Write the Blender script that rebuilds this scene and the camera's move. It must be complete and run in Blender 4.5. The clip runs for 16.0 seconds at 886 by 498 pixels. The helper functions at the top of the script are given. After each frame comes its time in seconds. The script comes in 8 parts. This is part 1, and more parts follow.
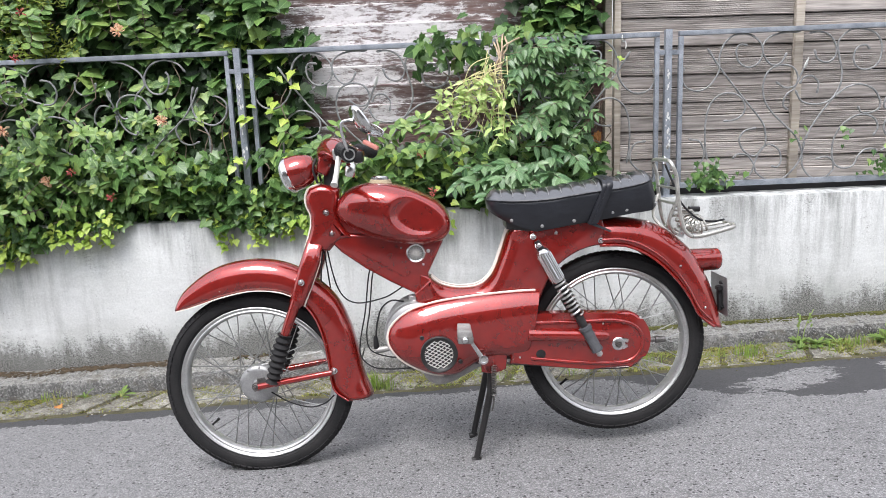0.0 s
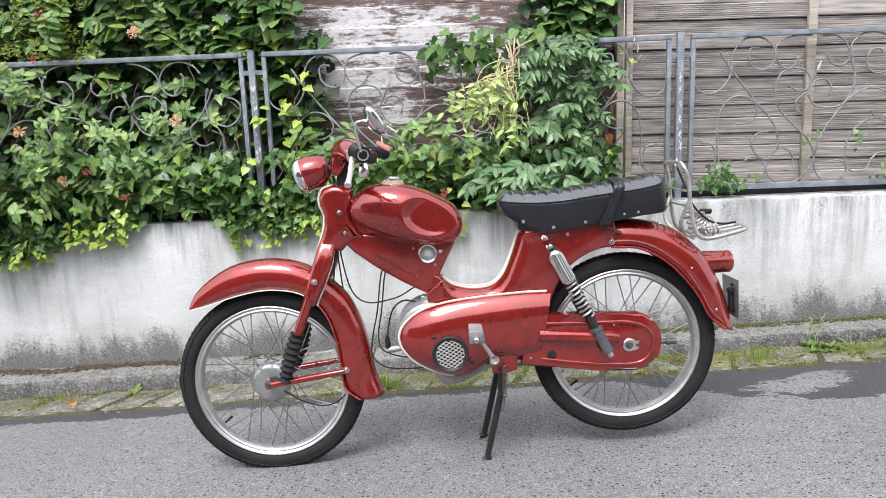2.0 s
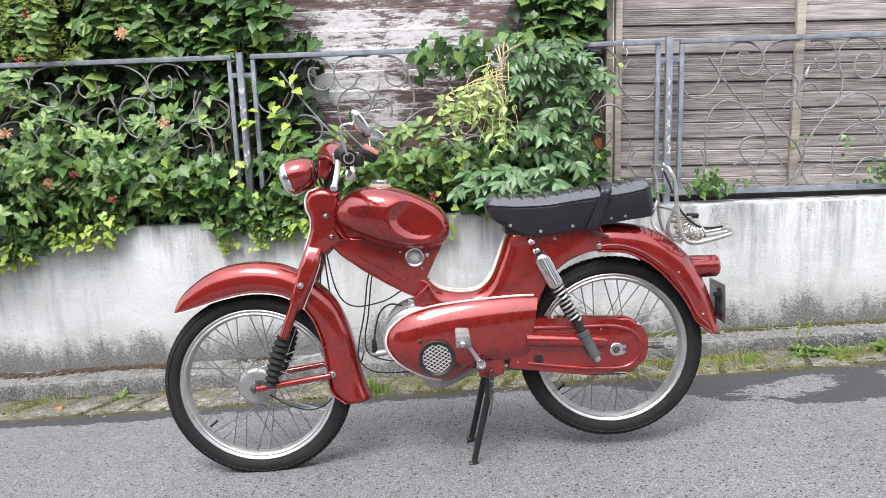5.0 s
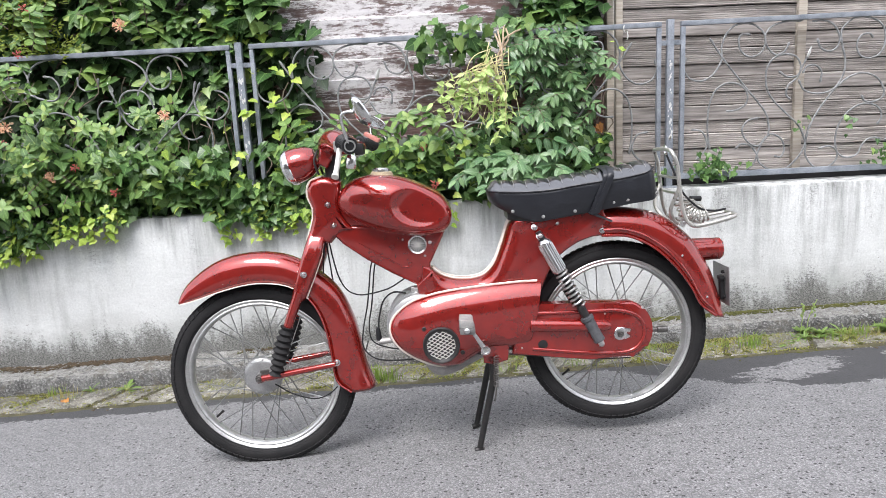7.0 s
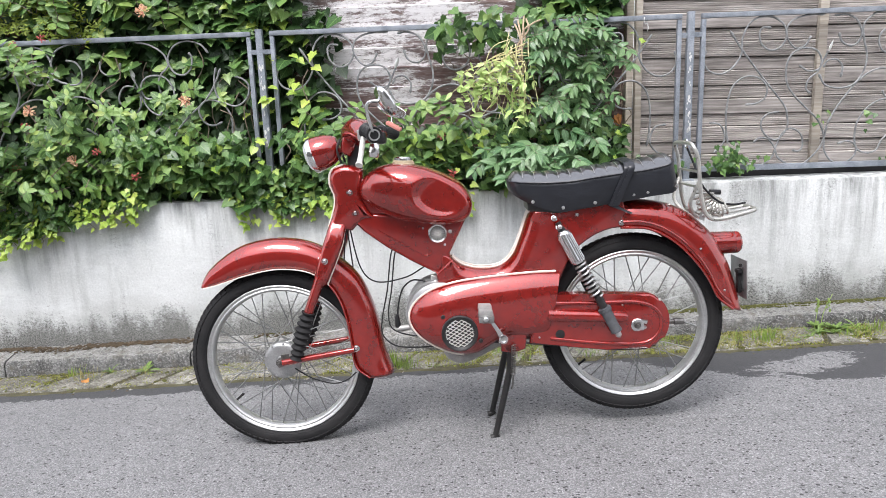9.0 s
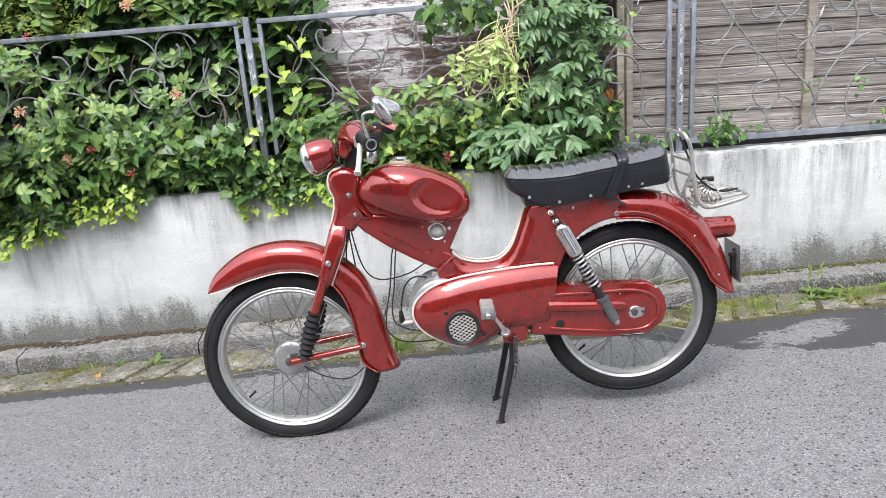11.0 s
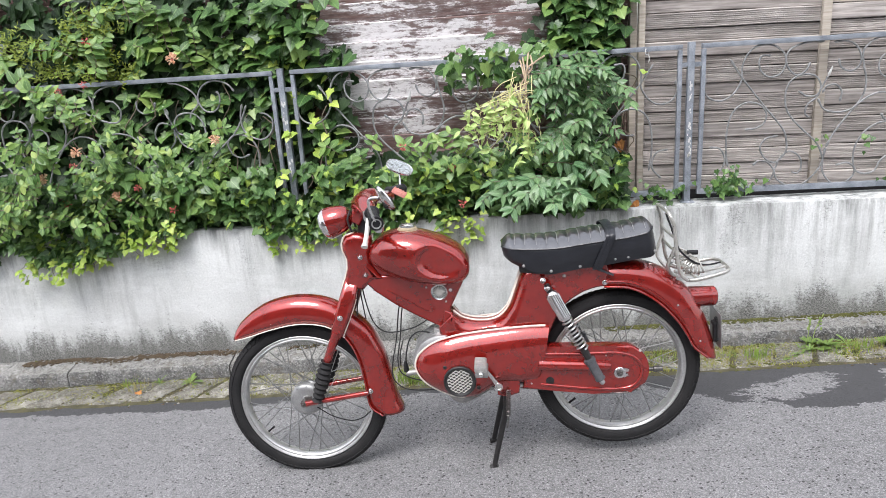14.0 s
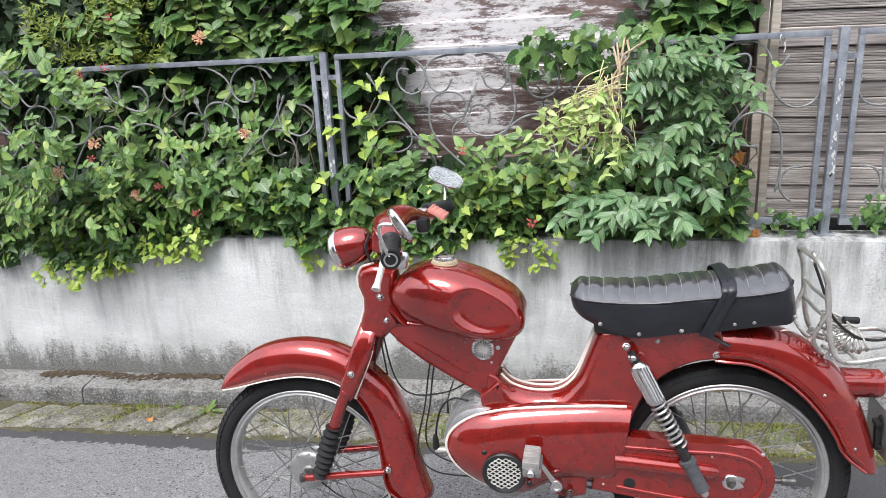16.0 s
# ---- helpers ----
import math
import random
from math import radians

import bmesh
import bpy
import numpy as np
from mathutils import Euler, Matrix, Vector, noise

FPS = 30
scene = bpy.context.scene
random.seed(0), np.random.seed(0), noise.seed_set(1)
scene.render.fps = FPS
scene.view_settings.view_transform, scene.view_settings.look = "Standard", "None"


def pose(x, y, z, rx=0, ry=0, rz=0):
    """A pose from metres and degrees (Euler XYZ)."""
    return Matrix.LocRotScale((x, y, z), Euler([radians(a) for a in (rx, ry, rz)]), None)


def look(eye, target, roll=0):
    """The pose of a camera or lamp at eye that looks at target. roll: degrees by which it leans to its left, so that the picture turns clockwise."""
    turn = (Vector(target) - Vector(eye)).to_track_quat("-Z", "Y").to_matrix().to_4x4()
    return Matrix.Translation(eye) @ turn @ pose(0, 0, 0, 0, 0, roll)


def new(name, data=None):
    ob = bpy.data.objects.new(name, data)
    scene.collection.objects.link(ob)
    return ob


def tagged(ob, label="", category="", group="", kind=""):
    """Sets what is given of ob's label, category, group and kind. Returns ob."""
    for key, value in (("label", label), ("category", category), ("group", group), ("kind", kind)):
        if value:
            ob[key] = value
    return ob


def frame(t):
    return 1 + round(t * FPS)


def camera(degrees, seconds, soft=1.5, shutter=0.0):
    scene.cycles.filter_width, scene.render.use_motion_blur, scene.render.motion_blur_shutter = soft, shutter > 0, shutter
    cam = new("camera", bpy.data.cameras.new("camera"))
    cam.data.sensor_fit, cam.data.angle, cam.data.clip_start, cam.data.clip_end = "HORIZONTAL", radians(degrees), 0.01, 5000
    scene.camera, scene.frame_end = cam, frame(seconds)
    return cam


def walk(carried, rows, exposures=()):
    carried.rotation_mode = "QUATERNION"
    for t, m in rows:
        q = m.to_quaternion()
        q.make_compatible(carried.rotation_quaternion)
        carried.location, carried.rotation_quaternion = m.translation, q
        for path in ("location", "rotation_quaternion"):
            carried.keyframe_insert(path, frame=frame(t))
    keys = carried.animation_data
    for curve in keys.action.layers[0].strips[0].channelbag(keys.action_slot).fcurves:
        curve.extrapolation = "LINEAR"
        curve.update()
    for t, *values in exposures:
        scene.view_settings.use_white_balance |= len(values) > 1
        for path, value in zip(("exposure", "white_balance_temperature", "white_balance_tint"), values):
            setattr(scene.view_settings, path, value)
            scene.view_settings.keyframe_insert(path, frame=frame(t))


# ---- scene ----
cam = camera(65.2, 16.0, soft=0.6)
PATH = [
    (0, (0.047, 0.0, 1.159), (0.012, 1.965, 0.788), -2.4),
    (0.5, (0.046, 0.0, 1.158), (-0.005, 1.966, 0.794), -2.5),
    (1, (0.045, -0.004, 1.158), (-0.006, 1.964, 0.803), -2.2),
    (1.5, (0.046, -0.003, 1.153), (0.014, 1.963, 0.785), -2.5),
    (2, (0.039, -0.017, 1.155), (-0.023, 1.949, 0.793), -2.2),
    (2.5, (0.04, -0.033, 1.162), (-0.007, 1.934, 0.805), -3.0),
    (3, (0.055, -0.02, 1.161), (0.004, 1.95, 0.816), -2.4),
    (3.5, (0.054, -0.012, 1.158), (0.007, 1.955, 0.8), -2.1),
    (4, (0.055, -0.011, 1.156), (0.013, 1.957, 0.803), -1.5),
    (6.5, (0.062, -0.006, 1.152), (0.02, 1.96, 0.785), -2.8),
    (7, (0.058, -0.007, 1.148), (0.008, 1.955, 0.763), -2.9),
    (7.5, (0.004, -0.026, 1.15), (-0.057, 1.939, 0.779), -3.6),
    (8, (0.005, -0.021, 1.145), (-0.078, 1.938, 0.748), -2.5),
    (8.5, (0.019, -0.022, 1.15), (-0.052, 1.938, 0.759), -1.7),
    (8.7, (0.023, -0.032, 1.153), (-0.055, 1.926, 0.752), -2.0),
    (10.8, (-0.002, -0.016, 1.253), (-0.064, 1.926, 0.777), -2.7),
    (11, (0.015, -0.04, 1.317), (-0.055, 1.881, 0.766), -4.5),
    (11.5, (0.06, -0.142, 1.535), (-0.052, 1.74, 0.866), -5.0),
    (12, (0.085, -0.174, 1.59), (0.034, 1.7, 0.894), -2.9),
    (12.5, (0.146, -0.21, 1.598), (0.009, 1.675, 0.944), -3.2),
    (13, (0.169, -0.191, 1.599), (0.054, 1.69, 0.928), -3.6),
    (13.5, (0.182, -0.176, 1.611), (0.006, 1.731, 1.035), -3.6),
    (14, (0.185, -0.181, 1.611), (-0.006, 1.729, 1.048), -3.8),
    (14.5, (0.192, -0.161, 1.598), (0.021, 1.744, 1.013), -3.4),
    (15, (0.189, -0.063, 1.595), (-0.07, 1.821, 0.977), -4.6),
    (15.5, (0.173, 0.203, 1.585), (-0.065, 2.087, 0.957), -4.6),
    (16, (0.226, 0.506, 1.528), (-0.211, 2.379, 0.979), -2.8),
]
walk(cam, [(t, look(eye, target, roll)) for t, eye, target, roll in PATH], [(t, ev, 6450, 12.8) for t, ev in ((0, 1.17), (1.5, 1.2), (3, 1.26), (7, 1.25), (11.5, 1.22), (13.5, 1.17), (16, 1.15))])

# ---- light: a bright overcast day ----
world = bpy.data.worlds.new("world")
scene.world = world
world.use_nodes = True
wn, wl = world.node_tree.nodes, world.node_tree.links
wn.clear()
sky = wn.new("ShaderNodeTexSky")
sky.sky_type, sky.sun_disc = "NISHITA", False
sky.sun_elevation, sky.sun_rotation = radians(58), radians(200)
sky.air_density, sky.dust_density, sky.ozone_density = 1.0, 1.0, 1.5
grey = wn.new("ShaderNodeHueSaturation")
grey.inputs["Saturation"].default_value = 0.22
back = wn.new("ShaderNodeBackground")
back.inputs["Strength"].default_value = 0.15
wout = wn.new("ShaderNodeOutputWorld")
wl.new(sky.outputs["Color"], grey.inputs["Color"])
tc_w = wn.new("ShaderNodeTexCoord")
up_w = wn.new("ShaderNodeSeparateXYZ")
rise = wn.new("ShaderNodeMapRange")
rise.inputs["From Min"].default_value, rise.inputs["From Max"].default_value = 0.0, 1.0
rise.inputs["To Min"].default_value, rise.inputs["To Max"].default_value = 0.6, 1.9
veil = wn.new("ShaderNodeVectorMath")
veil.operation = "SCALE"
wl.new(tc_w.outputs["Generated"], up_w.inputs[0])
wl.new(up_w.outputs["Z"], rise.inputs["Value"])
wl.new(grey.outputs["Color"], veil.inputs[0])
wl.new(rise.outputs[0], veil.inputs["Scale"])
wl.new(veil.outputs[0], back.inputs["Color"])
wl.new(back.outputs["Background"], wout.inputs["Surface"])
sun = new("sun", bpy.data.lights.new("sun", "SUN"))
sun.data.energy, sun.data.angle, sun.data.color = 1.25, radians(24), (1.0, 0.99, 0.97)
sun.matrix_world = look((-1.5, -4.0, 7.0), (0, 0, 0))


# ---- materials ----
def ramp(nt, fac, c0, c1, p0=0.3, p1=0.7):
    r = nt.nodes.new("ShaderNodeValToRGB")
    e = r.color_ramp.elements
    e[0].position, e[1].position = p0, p1
    e[0].color, e[1].color = (*c0, 1), (*c1, 1)
    nt.links.new(fac, r.inputs["Fac"])
    return r.outputs["Color"]


def noise_tex(nt, scale, detail=4.0, rough=0.55, stretch=(1, 1, 1), offset=(0, 0, 0)):
    tc = nt.nodes.new("ShaderNodeTexCoord")
    mp = nt.nodes.new("ShaderNodeMapping")
    mp.inputs["Scale"].default_value, mp.inputs["Location"].default_value = stretch, offset
    n = nt.nodes.new("ShaderNodeTexNoise")
    n.inputs["Scale"].default_value, n.inputs["Detail"].default_value, n.inputs["Roughness"].default_value = scale, detail, rough
    nt.links.new(tc.outputs["Object"], mp.inputs["Vector"])
    nt.links.new(mp.outputs["Vector"], n.inputs["Vector"])
    return n.outputs["Fac"]


def mix(nt, fac, a, b, mode="MIX"):
    m = nt.nodes.new("ShaderNodeMix")
    m.data_type, m.blend_type = "RGBA", mode
    for sock, v in ((m.inputs[0], fac), (m.inputs[6], a), (m.inputs[7], b)):
        if isinstance(v, (int, float)):
            sock.default_value = v
        elif isinstance(v, tuple):
            sock.default_value = (*v, 1)
        else:
            nt.links.new(v, sock)
    return m.outputs[2]


def calc(nt, op, a, b=0.0):
    m = nt.nodes.new("ShaderNodeMath")
    m.operation = op
    for sock, v in zip(m.inputs, (a, b)):
        if isinstance(v, (int, float)):
            sock.default_value = v
        else:
            nt.links.new(v, sock)
    return m.outputs[0]


def bump(nt, bsdf, height, strength, distance):
    b = nt.nodes.new("ShaderNodeBump")
    b.inputs["Strength"].default_value, b.inputs["Distance"].default_value = strength, distance
    nt.links.new(height, b.inputs["Height"])
    nt.links.new(b.outputs["Normal"], bsdf.inputs["Normal"])


def shader(name, rough=0.5, metal=0.0, coat=0.0, coat_rough=0.05):
    m = bpy.data.materials.new(name)
    m.use_nodes = True
    b = m.node_tree.nodes["Principled BSDF"]
    b.inputs["Roughness"].default_value, b.inputs["Metallic"].default_value = rough, metal
    b.inputs["Coat Weight"].default_value, b.inputs["Coat Roughness"].default_value = coat, coat_rough
    return m, m.node_tree, b


def surface(name, c0, c1, rough=0.5, metal=0.0, coat=0.0, scale=30.0, fine=300.0, relief=0.15, depth=0.001, rnd=0.0, gloss=0.1, stretch=(1, 1, 1)):
    """A surface of two near colours in soft patches, with a fine grain in colour, relief and gloss."""
    m, nt, b = shader(name, rough, metal, coat)
    big, small = noise_tex(nt, scale, stretch=stretch), noise_tex(nt, fine, 3.0, stretch=stretch)
    col = ramp(nt, big, c0, c1)
    col = mix(nt, 0.25, col, ramp(nt, small, tuple(v * 0.6 for v in c0), tuple(min(1, v * 1.3) for v in c1)))
    if rnd:
        oi = nt.nodes.new("ShaderNodeObjectInfo")
        shade = calc(nt, "ADD", calc(nt, "MULTIPLY", oi.outputs["Random"], rnd), 1 - rnd / 2)
        vm = nt.nodes.new("ShaderNodeVectorMath")
        vm.operation = "SCALE"
        nt.links.new(col, vm.inputs[0])
        nt.links.new(shade, vm.inputs["Scale"])
        col = vm.outputs[0]
    nt.links.new(col, b.inputs["Base Color"])
    nt.links.new(calc(nt, "ADD", calc(nt, "MULTIPLY", big, gloss), rough - gloss / 2), b.inputs["Roughness"])
    if relief:
        bump(nt, b, small, relief, depth)
    return m


def leaf_surface(name, dark, light, rough=0.4, tip=None):
    """Leaf green that changes from leaf to leaf, lets some light through and has a pale blotch."""
    m, nt, b = shader(name, rough)
    b.inputs["Specular IOR Level"].default_value = 0.45
    g = nt.nodes.new("ShaderNodeNewGeometry")
    r = nt.nodes.new("ShaderNodeValToRGB")
    e = r.color_ramp.elements
    e[0].color, e[1].color = (*dark, 1), (*light, 1)
    mid = r.color_ramp.elements.new(0.5)
    mid.color = (*[0.65 * a + 0.35 * c for a, c in zip(dark, light)], 1)
    if tip:
        t = r.color_ramp.elements.new(0.84)
        t.color = (*light, 1)
        e[-1].color = (*tip, 1)
    nt.links.new(g.outputs["Random Per Island"], r.inputs["Fac"])
    n = noise_tex(nt, 60.0)
    col = mix(nt, 0.35, r.outputs["Color"], mix(nt, n, dark, light))
    # pale midrib and side veins, along each leaf's own length
    uv = nt.nodes.new("ShaderNodeUVMap")
    q = nt.nodes.new("ShaderNodeSeparateXYZ")
    nt.links.new(uv.outputs[0], q.inputs[0])
    ax = calc(nt, "ABSOLUTE", q.outputs["X"])
    rib = calc(nt, "LESS_THAN", ax, 0.018)
    side = calc(nt, "GREATER_THAN", calc(nt, "SINE", calc(nt, "MULTIPLY", calc(nt, "ADD", q.outputs["Y"], calc(nt, "MULTIPLY", ax, 1.1)), 30.0)), 0.9)
    vein = calc(nt, "MAXIMUM", rib, calc(nt, "MULTIPLY", side, 0.5))
    col = mix(nt, calc(nt, "MULTIPLY", vein, 0.34), col, tuple(min(1, 1.7 * v + 0.03) for v in light))
    nt.links.new(col, b.inputs["Base Color"])
    bump(nt, b, noise_tex(nt, 120.0), 0.3, 0.002)
    tr = nt.nodes.new("ShaderNodeBsdfTranslucent")
    nt.links.new(col, tr.inputs["Color"])
    ms = nt.nodes.new("ShaderNodeMixShader")
    ms.inputs[0].default_value = 0.28
    out = nt.nodes["Material Output"]
    nt.links.new(b.outputs[0], ms.inputs[1])
    nt.links.new(tr.outputs[0], ms.inputs[2])
    nt.links.new(ms.outputs[0], out.inputs["Surface"])
    return m


def stone_surface(name, dark, mid, light, dirt, rnd=0.2, dusty_lit_top=None):
    """Pitted, weather-blackened stone: coarse blotches, speckle and fine grit."""
    m, nt, b = shader(name, 0.92)
    blot = noise_tex(nt, 7.0, 6.0, 0.65)
    col = ramp(nt, blot, dark, mid, 0.35, 0.65)
    if dusty_lit_top:
        # sand and lichen tone on upward faces, with skylit paleness painted in
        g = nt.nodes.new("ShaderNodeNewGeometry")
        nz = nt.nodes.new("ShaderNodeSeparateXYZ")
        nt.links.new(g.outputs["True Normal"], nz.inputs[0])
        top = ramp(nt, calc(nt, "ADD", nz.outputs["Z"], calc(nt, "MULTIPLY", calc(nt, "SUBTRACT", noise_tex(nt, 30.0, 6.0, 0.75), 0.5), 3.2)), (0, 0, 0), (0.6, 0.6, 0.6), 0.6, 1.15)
        col = mix(nt, top, col, dusty_lit_top)
    col = mix(nt, ramp(nt, noise_tex(nt, 85.0, 6.0, 0.85), (0, 0, 0), (0.8, 0.8, 0.8), 0.5, 0.62), col, light)
    col = mix(nt, ramp(nt, noise_tex(nt, 95.0, 6.0, 0.85, (1, 1, 1), (4, 2, 1)), (0, 0, 0), (0.92, 0.92, 0.92), 0.52, 0.6), col, dark)
    col = mix(nt, ramp(nt, noise_tex(nt, 16.0, 6.0, 0.7, (1, 1, 1), (7, 1, 3)), (0, 0, 0), (0.7, 0.7, 0.7), 0.52, 0.66), col, dirt)
    oi = nt.nodes.new("ShaderNodeObjectInfo")
    vm = nt.nodes.new("ShaderNodeVectorMath")
    vm.operation = "SCALE"
    nt.links.new(col, vm.inputs[0])
    nt.links.new(calc(nt, "ADD", calc(nt, "MULTIPLY", oi.outputs["Random"], rnd), 1 - rnd / 2), vm.inputs["Scale"])
    nt.links.new(vm.outputs[0], b.inputs["Base Color"])
    bump(nt, b, calc(nt, "ADD", noise_tex(nt, 90.0, 5.0, 0.75), noise_tex(nt, 18.0, 4.0)), 1.0, 0.014)
    return m


def asphalt_surface():
    m, nt, b = shader("asphalt", 0.85)
    tc = nt.nodes.new("ShaderNodeTexCoord")

    def cells(scale, offset):
        mp = nt.nodes.new("ShaderNodeMapping")
        mp.inputs["Location"].default_value = (offset, offset * 0.7, 0)
        q = nt.nodes.new("ShaderNodeTexVoronoi")
        q.inputs["Scale"].default_value = scale
        nt.links.new(tc.outputs["Object"], mp.inputs["Vector"])
        nt.links.new(mp.outputs["Vector"], q.inputs["Vector"])
        sep = nt.nodes.new("ShaderNodeSeparateColor")
        nt.links.new(q.outputs["Color"], sep.inputs[0])
        return q.outputs["Distance"], sep.outputs[0], sep.outputs[1]
    # packed grit, open pits and a few bright stones
    dist, r0, r1 = cells(200.0, 0.0)
    col = ramp(nt, r0, (0.125, 0.124, 0.125), (0.28, 0.277, 0.278), 0.0, 1.0)
    col = mix(nt, ramp(nt, dist, (0, 0, 0), (0.8, 0.8, 0.8), 0.4, 0.8), col, (0.1, 0.099, 0.098))
    pd, p0, p1 = cells(60.0, 3.3)
    pit = calc(nt, "MULTIPLY", calc(nt, "GREATER_THAN", p0, 0.5), calc(nt, "LESS_THAN", calc(nt, "ADD", pd, calc(nt, "MULTIPLY", noise_tex(nt, 260.0, 2.0), 0.35)), calc(nt, "ADD", calc(nt, "MULTIPLY", p1, 0.22), 0.3)))
    col = mix(nt, calc(nt, "MULTIPLY", pit, 0.95), col, (0.035, 0.034, 0.034))
    bd, b0, b1 = cells(130.0, 7.1)
    lit = calc(nt, "MULTIPLY", calc(nt, "GREATER_THAN", b0, 0.9), calc(nt, "LESS_THAN", bd, 0.4))
    col = mix(nt, calc(nt, "MULTIPLY", lit, 0.5), col, (0.42, 0.415, 0.41))
    col = mix(nt, 1.0, col, ramp(nt, noise_tex(nt, 1.6, 5.0), (0.9, 0.9, 0.9), (1.06, 1.06, 1.06)), "MULTIPLY")
    col = mix(nt, 1.0, col, ramp(nt, noise_tex(nt, 14.0, 4.0), (0.93, 0.93, 0.935), (1.05, 1.05, 1.05)), "MULTIPLY")
    # newer dark tar along the gutter, wide where the road was patched, with a worn-through island
    sx = nt.nodes.new("ShaderNodeSeparateXYZ")
    nt.links.new(tc.outputs["Object"], sx.inputs[0])
    torn = calc(nt, "ADD", calc(nt, "MULTIPLY", calc(nt, "SUBTRACT", noise_tex(nt, 3.2, 7.0, 0.72), 0.5), 0.27), calc(nt, "MULTIPLY", calc(nt, "SUBTRACT", noise_tex(nt, 45.0, 3.0), 0.5), 0.05))
    edge = calc(nt, "ADD", sx.outputs["Y"], torn)
    along = nt.nodes.new("ShaderNodeMapRange")
    along.inputs["From Min"].default_value, along.inputs["From Max"].default_value = -3.0, 3.0
    nt.links.new(calc(nt, "ADD", sx.outputs["X"], calc(nt, "MULTIPLY", calc(nt, "SUBTRACT", noise_tex(nt, 9.0, 6.0, 0.75, (1, 1, 1), (5, 2, 0)), 0.5), 0.45)), along.inputs["Value"])
    lim = nt.nodes.new("ShaderNodeValToRGB")
    e = lim.color_ramp.elements
    stops = ((-3.0, 2.95), (-1.75, 2.905), (-1.1, 2.92), (-0.5, 2.96), (0.2, 2.99), (0.7, 2.97), (0.95, 2.83), (1.15, 2.67), (1.5, 2.56), (1.86, 2.61), (1.9, 2.93), (2.15, 2.99), (3.0, 2.98))
    for x, y in stops[1:-1]:
        e.new((x + 3) / 6).color = (y - 2.5, y - 2.5, y - 2.5, 1)
    e[0].color = (*[stops[0][1] - 2.5] * 3, 1)
    e[len(stops) - 1].color = (*[stops[-1][1] - 2.5] * 3, 1)
    nt.links.new(along.outputs[0], lim.inputs["Fac"])
    seam = calc(nt, "MULTIPLY", calc(nt, "GREATER_THAN", calc(nt, "SUBTRACT", edge, 2.5), lim.outputs["Color"]), calc(nt, "GREATER_THAN", sx.outputs["Y"], 2.4))
    ix = calc(nt, "DIVIDE", calc(nt, "SUBTRACT", sx.outputs["X"], 1.45), 0.24)
    iy = calc(nt, "DIVIDE", calc(nt, "SUBTRACT", calc(nt, "SUBTRACT", sx.outputs["Y"], calc(nt, "MULTIPLY", calc(nt, "SUBTRACT", sx.outputs["X"], 1.45), 0.3)), 2.795), 0.1)
    ring = calc(nt, "ADD", calc(nt, "ADD", calc(nt, "MULTIPLY", ix, ix), calc(nt, "MULTIPLY", iy, iy)), calc(nt, "MULTIPLY", calc(nt, "SUBTRACT", noise_tex(nt, 11.0, 6.0, 0.78, (1, 1.6, 1)), 0.5), 7.5))
    seam = calc(nt, "MULTIPLY", seam, calc(nt, "GREATER_THAN", ring, 1.0))
    tar = mix(nt, 0.1, (0.034, 0.034, 0.036), col)
    nt.links.new(mix(nt, seam, col, tar), b.inputs["Base Color"])
    bump(nt, b, calc(nt, "SUBTRACT", calc(nt, "MULTIPLY", dist, -0.6), calc(nt, "MULTIPLY", pit, 0.8)), 0.6, 0.004)
    return m


